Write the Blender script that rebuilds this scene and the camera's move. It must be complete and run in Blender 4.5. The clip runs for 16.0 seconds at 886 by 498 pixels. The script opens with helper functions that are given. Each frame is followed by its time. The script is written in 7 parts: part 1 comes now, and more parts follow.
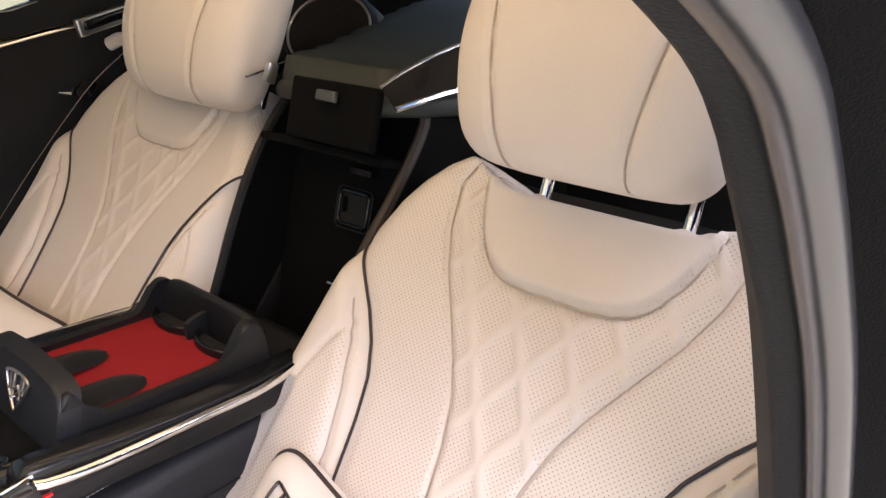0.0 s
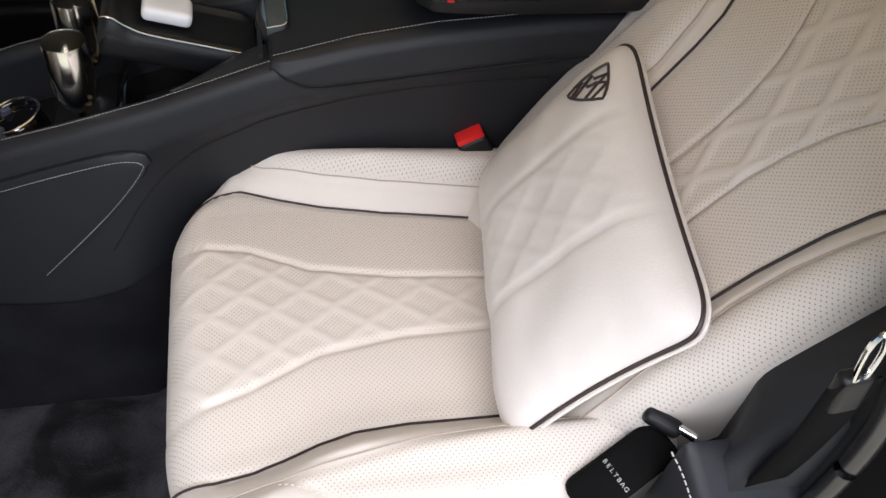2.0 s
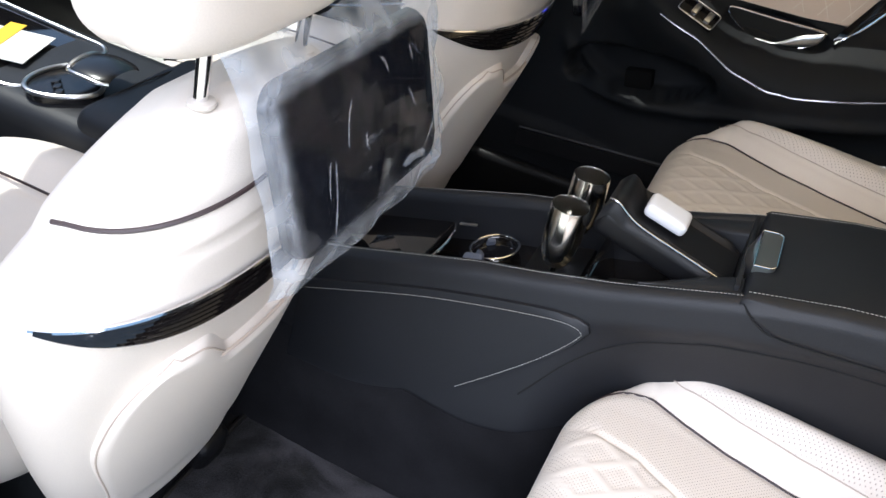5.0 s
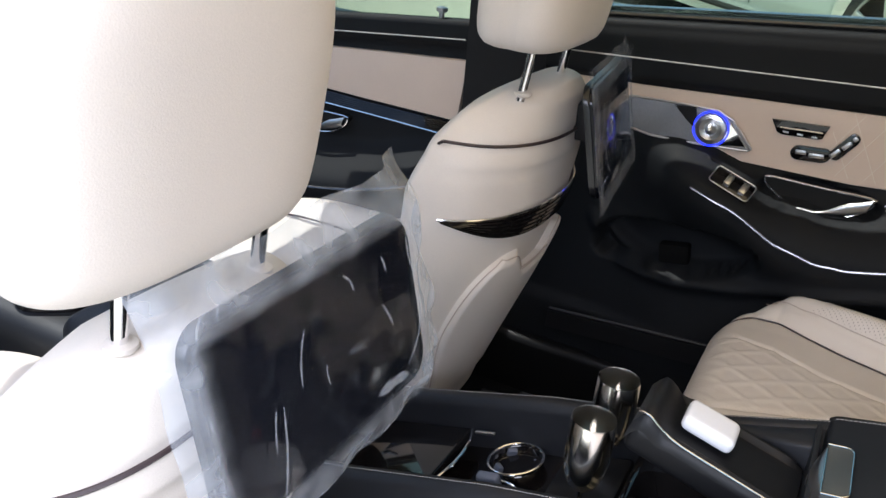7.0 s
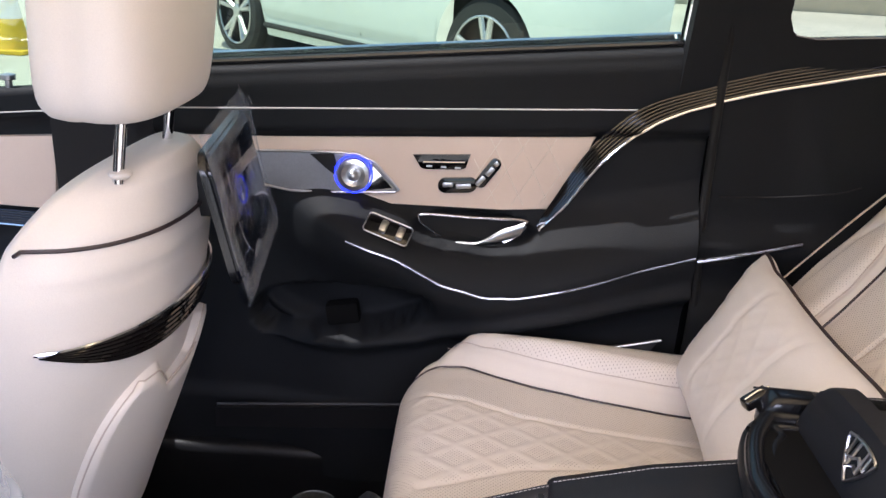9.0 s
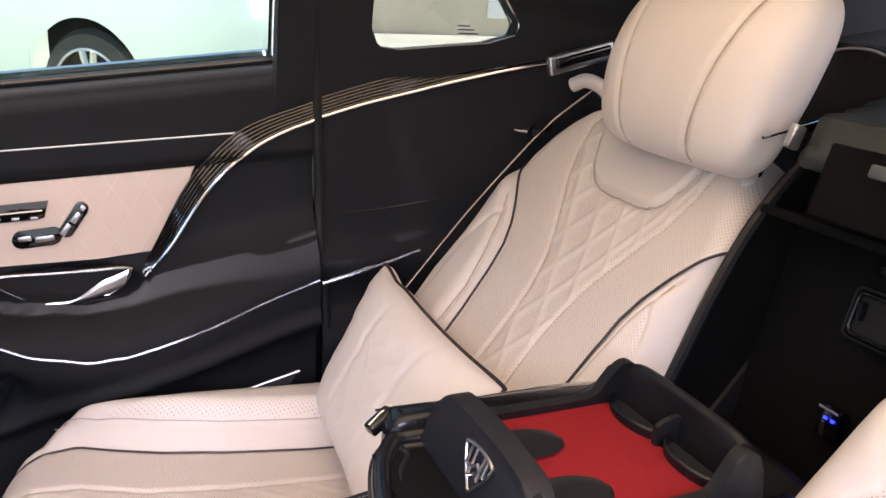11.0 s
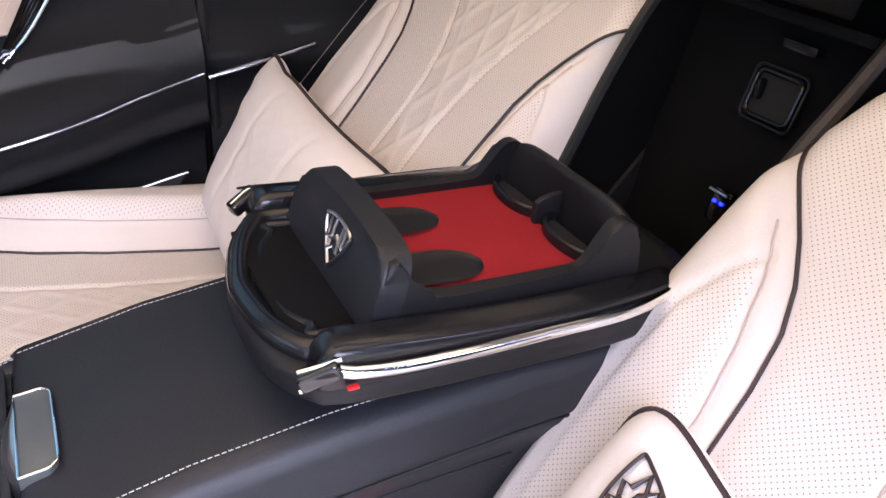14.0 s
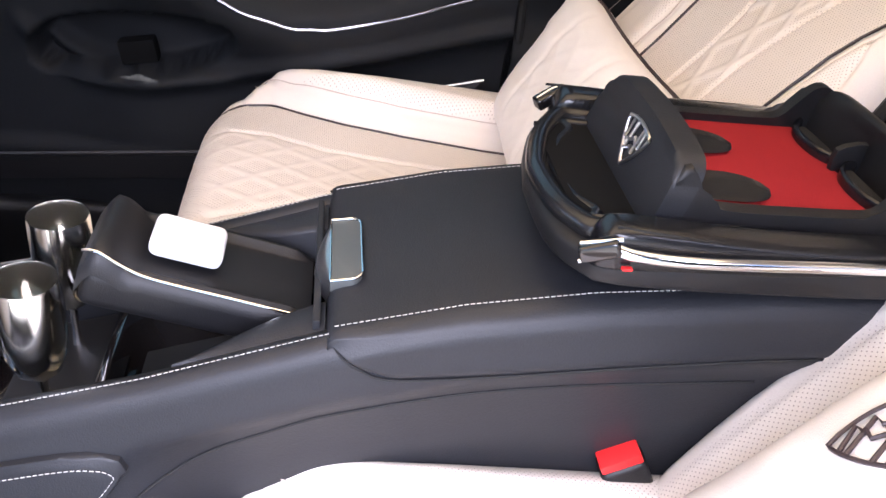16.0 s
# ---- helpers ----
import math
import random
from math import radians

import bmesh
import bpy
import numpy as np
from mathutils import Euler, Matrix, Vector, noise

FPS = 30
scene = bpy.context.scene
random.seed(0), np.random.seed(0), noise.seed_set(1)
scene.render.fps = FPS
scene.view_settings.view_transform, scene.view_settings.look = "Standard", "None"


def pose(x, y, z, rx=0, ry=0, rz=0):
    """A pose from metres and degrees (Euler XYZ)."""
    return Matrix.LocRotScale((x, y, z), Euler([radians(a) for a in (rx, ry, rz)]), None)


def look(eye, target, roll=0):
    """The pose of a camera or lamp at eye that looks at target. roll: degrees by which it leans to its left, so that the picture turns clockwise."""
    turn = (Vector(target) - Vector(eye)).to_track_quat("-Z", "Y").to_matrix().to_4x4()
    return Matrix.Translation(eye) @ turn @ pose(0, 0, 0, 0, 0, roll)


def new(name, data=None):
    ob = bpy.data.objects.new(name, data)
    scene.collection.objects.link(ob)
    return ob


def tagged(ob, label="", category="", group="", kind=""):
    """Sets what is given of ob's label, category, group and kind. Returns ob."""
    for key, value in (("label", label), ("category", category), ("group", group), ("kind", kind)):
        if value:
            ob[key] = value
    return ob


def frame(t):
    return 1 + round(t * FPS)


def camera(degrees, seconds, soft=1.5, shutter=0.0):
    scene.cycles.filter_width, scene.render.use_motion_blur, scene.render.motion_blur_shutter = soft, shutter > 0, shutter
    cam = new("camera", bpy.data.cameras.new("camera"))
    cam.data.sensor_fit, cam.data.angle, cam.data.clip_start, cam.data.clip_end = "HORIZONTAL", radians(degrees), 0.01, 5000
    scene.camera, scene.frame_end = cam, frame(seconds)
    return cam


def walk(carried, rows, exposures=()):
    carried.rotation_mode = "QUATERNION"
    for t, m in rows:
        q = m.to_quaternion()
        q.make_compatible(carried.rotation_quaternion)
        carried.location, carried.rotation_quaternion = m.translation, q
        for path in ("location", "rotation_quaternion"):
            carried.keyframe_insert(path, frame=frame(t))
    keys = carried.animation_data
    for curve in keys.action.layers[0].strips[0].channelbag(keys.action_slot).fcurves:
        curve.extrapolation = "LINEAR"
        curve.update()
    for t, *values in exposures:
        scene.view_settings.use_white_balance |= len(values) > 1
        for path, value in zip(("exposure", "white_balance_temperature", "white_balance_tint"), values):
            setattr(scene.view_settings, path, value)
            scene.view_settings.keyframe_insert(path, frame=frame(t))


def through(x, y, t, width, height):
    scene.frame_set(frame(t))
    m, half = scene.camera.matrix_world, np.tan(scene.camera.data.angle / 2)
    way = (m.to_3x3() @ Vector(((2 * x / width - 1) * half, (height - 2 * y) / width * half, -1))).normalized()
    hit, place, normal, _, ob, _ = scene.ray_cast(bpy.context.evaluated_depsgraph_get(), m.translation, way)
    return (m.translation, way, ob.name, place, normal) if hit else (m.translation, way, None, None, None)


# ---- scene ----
cam = camera(56.4, 16.0)
EXPOSURES = [(0, 0.92, 6750, 15), (0.5, 0.64, 6700, 10), (1, 0.36, 6650, 7), (1.5, -0.34, 6600, 4), (2, -0.36, 6600, 4), (2.5, -0.42, 6550, 4), (3.5, -0.42, 6400, 4), (4, -0.28, 6250, 3), (5, 0.32, 6100, 4), (7.5, 0.38, 6050, 7), (8.5, 0.90, 5950, 12), (9.5, 1.06, 5950, 18), (10, 1.22, 6200, 22), (12.5, 1.32, 5920, 17), (14.5, 1.30, 5850, 20), (16, 1.66, 6050, 16)]
PATH = [
    (0, (0.244, -0.777, 1.341), (1.633, 0.483, 0.645), 0.4),
    (0.5, (0.218, -0.812, 1.365), (1.461, 0.429, 0.408), 1.3),
    (1, (0.234, -0.879, 1.382), (1.197, 0.473, 0.267), 1.6),
    (1.5, (0.242, -0.922, 1.386), (0.899, 0.448, 0.086), 4.4),
    (2, (0.231, -0.964, 1.383), (0.636, 0.361, -0.06), 8.0),
    (2.5, (0.209, -1.0, 1.365), (0.398, 0.294, -0.147), 7.8),
    (3, (0.191, -1.008, 1.361), (0.235, 0.234, -0.206), 7.0),
    (3.5, (0.184, -1.005, 1.347), (0.102, 0.25, -0.208), 7.3),
    (4, (0.19, -1.006, 1.327), (-0.016, 0.326, -0.151), 9.0),
    (4.5, (0.184, -0.999, 1.309), (-0.205, 0.483, 0.024), 10.5),
    (5, (0.177, -0.984, 1.366), (-0.371, 0.547, 0.201), 10.5),
    (7.3, (0.171, -0.783, 1.357), (-0.616, 0.858, 0.529), 5.3),
    (7.5, (0.155, -0.752, 1.345), (-0.56, 0.93, 0.531), 4.8),
    (8, (0.126, -0.683, 1.337), (-0.356, 1.099, 0.568), 4.3),
    (8.5, (0.113, -0.646, 1.335), (-0.127, 1.202, 0.608), 3.8),
    (9, (0.137, -0.62, 1.336), (0.094, 1.249, 0.627), 3.4),
    (9.5, (0.161, -0.613, 1.335), (0.277, 1.261, 0.645), 3.4),
    (10, (0.188, -0.593, 1.325), (0.475, 1.275, 0.672), 3.1),
    (10.2, (0.187, -0.58, 1.322), (0.57, 1.275, 0.679), 3.3),
    (12.3, (0.307, -0.524, 1.303), (1.359, 1.057, 0.676), 0.4),
    (12.5, (0.312, -0.522, 1.3), (1.362, 1.046, 0.638), 0.5),
    (13, (0.308, -0.524, 1.28), (1.31, 1.028, 0.514), 1.8),
    (13.5, (0.3, -0.53, 1.26), (1.225, 1.015, 0.39), 3.3),
    (14, (0.291, -0.539, 1.24), (1.131, 1.005, 0.286), 5.1),
    (14.5, (0.275, -0.546, 1.225), (1.002, 1.007, 0.195), 7.0),
    (15, (0.271, -0.56, 1.218), (0.838, 1.015, 0.123), 7.7),
    (15.5, (0.254, -0.576, 1.213), (0.693, 1.027, 0.1), 8.2),
    (16, (0.235, -0.599, 1.217), (0.533, 1.045, 0.117), 8.3),
]
walk(cam, [(t, look(eye, target, roll)) for t, eye, target, roll in PATH], EXPOSURES)

# ---------------------------------------------------------------- light
world = bpy.data.worlds.new("sky")
scene.world = world
world.use_nodes = True
_nt = world.node_tree
_bg = _nt.nodes["Background"]
_sky = _nt.nodes.new("ShaderNodeTexSky")
_sky.sky_type = "NISHITA"
_sky.sun_disc = False
_sky.sun_elevation = radians(66)
_sky.sun_rotation = radians(-90)
_nt.links.new(_sky.outputs["Color"], _bg.inputs["Color"])
_bg.inputs["Strength"].default_value = 0.15
sun = new("sun", bpy.data.lights.new("sun", "SUN"))
sun.data.energy, sun.data.angle, sun.data.color = 3.5, radians(0.6), (1.0, 0.95, 0.88)
sun.matrix_world = look((-4.0, 0.1, 9.0), (0, 0, 0))
# daylight that comes in through the open rear door
door_sky = new("door_daylight", bpy.data.lights.new("door_daylight", "AREA"))
door_sky.data.shape, door_sky.data.size, door_sky.data.size_y = "RECTANGLE", 2.8, 2.3
door_sky.data.energy, door_sky.data.color = 140.0, (0.935, 0.895, 1.0)
door_sky.matrix_world = look((0.25, -1.85, 2.55), (0.15, 0.0, 0.70))

# ---------------------------------------------------------------- materials
def mat(name, color, rough=0.5, metal=0.0, spec=0.5, var=0.12, grain=400.0, bump=0.15, blotch=6.0, coat=0.0, sheen=0.0, fine=1.0):
    """Principled surface with colour change and relief at two scales, in metres of the object."""
    m = bpy.data.materials.new(name)
    m.use_nodes = True
    nt = m.node_tree
    b = nt.nodes["Principled BSDF"]
    b.inputs["Roughness"].default_value = rough
    b.inputs["Metallic"].default_value = metal
    b.inputs["Specular IOR Level"].default_value = spec
    b.inputs["Coat Weight"].default_value = coat
    b.inputs["Sheen Weight"].default_value = sheen
    co = nt.nodes.new("ShaderNodeTexCoord")
    n1 = nt.nodes.new("ShaderNodeTexNoise")
    n1.inputs["Scale"].default_value, n1.inputs["Detail"].default_value = blotch, 4
    n2 = nt.nodes.new("ShaderNodeTexNoise")
    n2.inputs["Scale"].default_value, n2.inputs["Detail"].default_value = grain, 3
    for n in (n1, n2):
        nt.links.new(co.outputs["Object"], n.inputs["Vector"])
    mixn = nt.nodes.new("ShaderNodeMath")
    mixn.operation = "MULTIPLY_ADD"
    nt.links.new(n2.outputs["Fac"], mixn.inputs[0])
    mixn.inputs[1].default_value = fine
    nt.links.new(n1.outputs["Fac"], mixn.inputs[2])
    ramp = nt.nodes.new("ShaderNodeMapRange")
    ramp.inputs["From Min"].default_value, ramp.inputs["From Max"].default_value = 0.6, 1.4
    ramp.inputs["To Min"].default_value, ramp.inputs["To Max"].default_value = 1 - var, 1 + var
    nt.links.new(mixn.outputs[0], ramp.inputs["Value"])
    mul = nt.nodes.new("ShaderNodeVectorMath")
    mul.operation = "SCALE"
    mul.inputs[0].default_value = color
    nt.links.new(ramp.outputs[0], mul.inputs["Scale"])
    nt.links.new(mul.outputs[0], b.inputs["Base Color"])
    bp = nt.nodes.new("ShaderNodeBump")
    bp.inputs["Strength"].default_value, bp.inputs["Distance"].default_value = bump, 0.001
    nt.links.new(n2.outputs["Fac"], bp.inputs["Height"])
    nt.links.new(bp.outputs[0], b.inputs["Normal"])
    return m


def leather_perforated(name, color):
    """Cream leather; small punched holes where the mesh's 'perf' value is one, laid out in metres along its UV map."""
    m = mat(name, color, rough=0.45, var=0.05, grain=700, bump=0.25, blotch=9, sheen=0.1)
    nt = m.node_tree
    b = nt.nodes["Principled BSDF"]
    uv = nt.nodes.new("ShaderNodeUVMap")
    mp = nt.nodes.new("ShaderNodeMapping")
    mp.inputs["Rotation"].default_value = (0, 0, radians(45))
    mp.inputs["Scale"].default_value = (245, 245, 245)
    nt.links.new(uv.outputs[0], mp.inputs["Vector"])
    vo = nt.nodes.new("ShaderNodeTexVoronoi")
    vo.voronoi_dimensions = "2D"
    vo.inputs["Scale"].default_value, vo.inputs["Randomness"].default_value = 1.0, 0.0
    nt.links.new(mp.outputs[0], vo.inputs["Vector"])
    hole = nt.nodes.new("ShaderNodeMapRange")
    hole.inputs["From Min"].default_value, hole.inputs["From Max"].default_value = 0.10, 0.185
    hole.inputs["To Min"].default_value, hole.inputs["To Max"].default_value = 1.0, 0.0
    nt.links.new(vo.outputs["Distance"], hole.inputs["Value"])
    at = nt.nodes.new("ShaderNodeAttribute")
    at.attribute_name = "perf"
    both = nt.nodes.new("ShaderNodeMath")
    both.operation = "MULTIPLY"
    nt.links.new(hole.outputs[0], both.inputs[0])
    nt.links.new(at.outputs["Fac"], both.inputs[1])
    mix = nt.nodes.new("ShaderNodeMix")
    mix.data_type = "RGBA"
    mix.inputs[7].default_value = (0.27, 0.21, 0.17, 1)
    old = b.inputs["Base Color"].links[0].from_socket
    nt.links.new(both.outputs[0], mix.inputs[0])
    nt.links.new(old, mix.inputs[6])
    nt.links.new(mix.outputs[2], b.inputs["Base Color"])
    return m


def clear(name, tint, rough=0.02, haze=0.0, gloss=1.0):
    """Thin clear sheet: lets light straight through, tinted, with a glossy skin."""
    m = bpy.data.materials.new(name)
    m.use_nodes = True
    nt = m.node_tree
    out = nt.nodes["Material Output"]
    nt.nodes.remove(nt.nodes["Principled BSDF"])
    tr = nt.nodes.new("ShaderNodeBsdfTransparent")
    tr.inputs[0].default_value = (*tint, 1)
    gl = nt.nodes.new("ShaderNodeBsdfGlossy")
    gl.inputs["Roughness"].default_value = rough
    fr = nt.nodes.new("ShaderNodeFresnel")
    fr.inputs[0].default_value = 1.5
    bm_ = nt.nodes.new("ShaderNodeMath")
    bm_.operation = "MULTIPLY"
    bm_.inputs[1].default_value = gloss
    nt.links.new(fr.outputs[0], bm_.inputs[0])
    mx = nt.nodes.new("ShaderNodeMixShader")
    nt.links.new(bm_.outputs[0], mx.inputs[0])
    nt.links.new(tr.outputs[0], mx.inputs[1])
    nt.links.new(gl.outputs[0], mx.inputs[2])
    last = mx
    if haze:
        co = nt.nodes.new("ShaderNodeTexCoord")
        no = nt.nodes.new("ShaderNodeTexNoise")
        no.inputs["Scale"].default_value, no.inputs["Detail"].default_value, no.inputs["Distortion"].default_value = 14, 4, 1.5
        nt.links.new(co.outputs["Object"], no.inputs["Vector"])
        mr = nt.nodes.new("ShaderNodeMapRange")
        mr.inputs["From Min"].default_value, mr.inputs["From Max"].default_value = 0.60, 0.74
        mr.inputs["To Min"].default_value, mr.inputs["To Max"].default_value = haze * 0.3, haze * 5
        st = nt.nodes.new("ShaderNodeMapping")
        st.inputs["Scale"].default_value = (1.0, 2.6, 1.0)
        st.inputs["Rotation"].default_value = (0.5, 0.2, 0.0)
        nt.links.new(co.outputs["Object"], st.inputs["Vector"])
        nt.links.new(st.outputs[0], no.inputs["Vector"])
        nt.links.new(no.outputs["Fac"], mr.inputs["Value"])
        fold = nt.nodes.new("ShaderNodeAttribute")
        fold.attribute_name = "perf"
        ad = nt.nodes.new("ShaderNodeMath")
        ad.operation = "ADD"
        nt.links.new(mr.outputs[0], ad.inputs[0])
        nt.links.new(fold.outputs["Fac"], ad.inputs[1])
        di = nt.nodes.new("ShaderNodeBsdfDiffuse")
        di.inputs[0].default_value = (0.75, 0.8, 0.88, 1)
        m2 = nt.nodes.new("ShaderNodeMixShader")
        nt.links.new(ad.outputs[0], m2.inputs[0])
        nt.links.new(mx.outputs[0], m2.inputs[1])
        nt.links.new(di.outputs[0], m2.inputs[2])
        last = m2
    nt.links.new(last.outputs[0], out.inputs["Surface"])
    return m


def glow(name, color, strength):
    m = bpy.data.materials.new(name)
    m.use_nodes = True
    b = m.node_tree.nodes["Principled BSDF"]
    b.inputs["Base Color"].default_value = (*color, 1)
    b.inputs["Emission Color"].default_value = (*color, 1)
    b.inputs["Emission Strength"].default_value = strength
    return m


CREAM = (0.725, 0.66, 0.592)
M_PERF = leather_perforated("cream_leather_perforated", CREAM)
M_CREAM = mat("cream_leather", CREAM, rough=0.45, var=0.05, grain=700, bump=0.25, blotch=9, sheen=0.1)
M_PILLOW = mat("soft_white_leather", (0.765, 0.712, 0.660), rough=0.5, var=0.04, grain=600, bump=0.3, blotch=9, sheen=0.15)
M_INLAY = mat("tan_inlay_leather", (0.72, 0.585, 0.48), rough=0.45, var=0.05, grain=700, bump=0.25, blotch=9)
M_PIPE = mat("dark_piping", (0.035, 0.022, 0.022), rough=0.45, var=0.2)
M_BLACK = mat("black_leather", (0.0105, 0.0115, 0.0145), rough=0.50, spec=0.42, var=0.25, grain=600, bump=0.25, blotch=7)
# The same leather as M_BLACK, with the door's shade put into a darker base.
M_DOOR = mat("black_leather_dimmed", (0.0095, 0.0105, 0.012), rough=0.66, spec=0.22, var=0.25, grain=600, bump=0.5, blotch=7)
M_SEAM = mat("beige_seam_thread", (0.50, 0.42, 0.355), rough=0.8, var=0.1)
M_GLOSS = mat("black_gloss_plastic", (0.008, 0.008, 0.009), rough=0.24, spec=0.5, var=0.15, grain=900, bump=0.05)
M_BUTTON = mat("tinted_metal_button", (0.13, 0.14, 0.135), rough=0.42, metal=0.6, var=0.05, bump=0.0)
M_SOFT = mat("black_soft_plastic", (0.0075, 0.0075, 0.0085), rough=0.46, spec=0.36, var=0.2, grain=900, bump=0.3)
M_PIANO = mat("piano_black_lacquer", (0.006, 0.005, 0.005), rough=0.06, var=0.1, bump=0.0, coat=0.6)
M_LINER = mat("black_flock", (0.005, 0.005, 0.005), rough=0.95, var=0.3, grain=900, bump=0.6, spec=0.1)
M_CARPET = mat("black_velour_carpet", (0.023, 0.0225, 0.026), rough=1.0, var=0.9, grain=520, bump=0.7, blotch=7, spec=0.05, sheen=0.25, fine=0.30)
for _n in M_CARPET.node_tree.nodes:  # brushed pile: broad, streaky patches
    if _n.type == "TEX_NOISE" and _n.inputs["Scale"].default_value < 10:
        _n.inputs["Scale"].default_value, _n.inputs["Distortion"].default_value, _n.inputs["Detail"].default_value = 7.0, 1.2, 6
    if _n.type == "MAP_RANGE":
        _n.inputs["From Min"].default_value, _n.inputs["From Max"].default_value = 0.52, 0.80
M_TAPE = clear("bluish_film_tail", (0.60, 0.665, 0.75), rough=0.15, haze=0.03, gloss=0.3)
M_LOOP = mat("black_loop_carpet", (0.0145, 0.0145, 0.0165), rough=1.0, var=0.5, grain=800, bump=0.8, blotch=12, spec=0.04)
M_GRIP = mat("grey_rubber_grip", (0.10, 0.115, 0.155), rough=0.6, var=0.15, grain=500, bump=0.2)
M_CHROME = mat("polished_chrome", (0.86, 0.86, 0.87), rough=0.1, metal=1.0, var=0.03, bump=0.0)
# Plain chrome; a weaker window reflection is put into its darker base.
M_DIMCHROME = mat("dimmed_chrome", (0.27, 0.27, 0.29), rough=0.26, metal=1.0, var=0.06, bump=0.0)
M_SATIN = mat("satin_aluminium", (0.62, 0.62, 0.63), rough=0.3, metal=1.0, var=0.06, bump=0.05)
M_SILVER = mat("silver_plate", (0.97, 0.95, 0.90), rough=0.15, metal=1.0, var=0.04, bump=0.0)
M_RED = mat("red_felt", (0.29, 0.020, 0.023), rough=0.95, var=0.2, grain=900, bump=0.8, spec=0.08)
M_BUCKLE = mat("red_plastic", (0.75, 0.02, 0.02), rough=0.3, var=0.05, bump=0.0)
M_WHITE = mat("white_plastic", (0.86, 0.86, 0.88), rough=0.25, var=0.02, bump=0.0)
M_STITCH = mat("pale_thread", (0.46, 0.45, 0.43), rough=0.8, var=0.1)
M_CREAMTHREAD = mat("cream_thread", (0.80, 0.72, 0.62), rough=0.8, var=0.1)
M_SCREEN = mat("black_glass_screen", (0.005, 0.005, 0.008), rough=0.06, var=0.1, bump=0.0, spec=0.28)
M_FILM = clear("clear_plastic_film", (0.90, 0.93, 0.965), rough=0.12, haze=0.004, gloss=0.06)
M_GLASS = clear("tinted_window_glass", (0.74, 0.82, 0.72))
M_RUBBER = mat("grey_rubber_seal", (0.018, 0.018, 0.020), rough=0.26, spec=0.8, var=0.10, grain=300, bump=0.0)
M_PAINT = mat("black_car_paint", (0.01, 0.01, 0.012), rough=0.12, var=0.1, bump=0.0, coat=0.8)
M_WHITEPAINT = mat("white_car_paint", (0.60, 0.64, 0.59), rough=0.25, var=0.03, bump=0.0, coat=0.5)
M_TYRE = mat("tyre_rubber", (0.02, 0.02, 0.02), rough=0.8, var=0.2)
M_CONCRETE = mat("pale_concrete", (0.52, 0.49, 0.41), rough=0.9, var=0.2, grain=40, bump=0.5, blotch=0.6)
M_WALL = mat("beige_render", (0.55, 0.48, 0.36), rough=0.9, var=0.12, grain=60, bump=0.4, blotch=0.8)
M_ORANGE = mat("orange_cone_plastic", (0.85, 0.20, 0.03), rough=0.5, var=0.1)
M_YELLOW = mat("yellow_plastic", (0.85, 0.55, 0.03), rough=0.5, var=0.1)
M_MESH = mat("perforated_speaker_metal", (0.30, 0.30, 0.31), rough=0.35, metal=0.9, var=0.3, grain=900, bump=0.6)
M_BLUE = glow("blue_ambient_light", (0.02, 0.03, 1.0), 2.2)
M_AMBER = glow("red_ambient_light", (0.45, 0.01, 0.03), 0.25)
M_HEADLINER = mat("pale_headliner_fabric", (0.55, 0.50, 0.44), rough=1.0, var=0.08, grain=500, bump=0.4)
M_PAPER = mat("printed_paper", (0.75, 0.74, 0.70), rough=0.7, var=0.05)
M_WIRE = mat("grey_rubber_mat", (0.045, 0.045, 0.05), rough=0.7, var=0.2)
M_TINT = clear("dark_privacy_glass", (0.75, 0.78, 0.72))
def translucent(name, color, through):
    """Thin woven blind: part of the light on it passes, scattered."""
    m = mat(name, color, rough=1.0, var=0.05, grain=900, bump=0.2)
    nt = m.node_tree
    tl = nt.nodes.new("ShaderNodeBsdfTranslucent")
    tl.inputs[0].default_value = (*color, 1)
    mx = nt.nodes.new("ShaderNodeMixShader")
    mx.inputs[0].default_value = through
    nt.links.new(nt.nodes["Principled BSDF"].outputs[0], mx.inputs[1])
    nt.links.new(tl.outputs[0], mx.inputs[2])
    nt.links.new(mx.outputs[0], nt.nodes["Material Output"].inputs["Surface"])
    return m


# Added sheet over the cabin; its colour warms the light from above.
M_DIFFUSER = translucent("warm_light_diffuser", (0.80, 0.64, 0.41), 0.43)
M_REARGLASS = clear("green_rear_glass", (0.60, 0.70, 0.62))
# Black leather; greenish rear-window light is put into this paler base colour.
M_SHELF = mat("window_lit_shelf_leather", (0.020, 0.026, 0.024), rough=0.5, spec=0.42, var=0.2, grain=600, bump=0.3, blotch=5)
M_EDGE = mat("worn_brown_edge_trim", (0.030, 0.024, 0.020), rough=0.6, var=0.3, grain=500, bump=0.3)
# Near black: painted shade of recesses, and plain black for seams, gaps and seals.
M_HOLE = mat("shade_and_gap_black", (0.004, 0.004, 0.004), rough=0.8, var=0.1)


# ---------------------------------------------------------------- mesh helpers
def thing(name, at, label="", category="", group="", kind=""):
    ob = new(name)
    ob.location = at
    ob.empty_display_size = 0.02
    tagged(ob, label, category, group, kind)
    return ob


def put_under(ob, parent):
    if parent is not None:
        ob.parent = parent
        if parent.data is None:
            ob.matrix_parent_inverse = Matrix.Translation(-parent.location)
    return ob


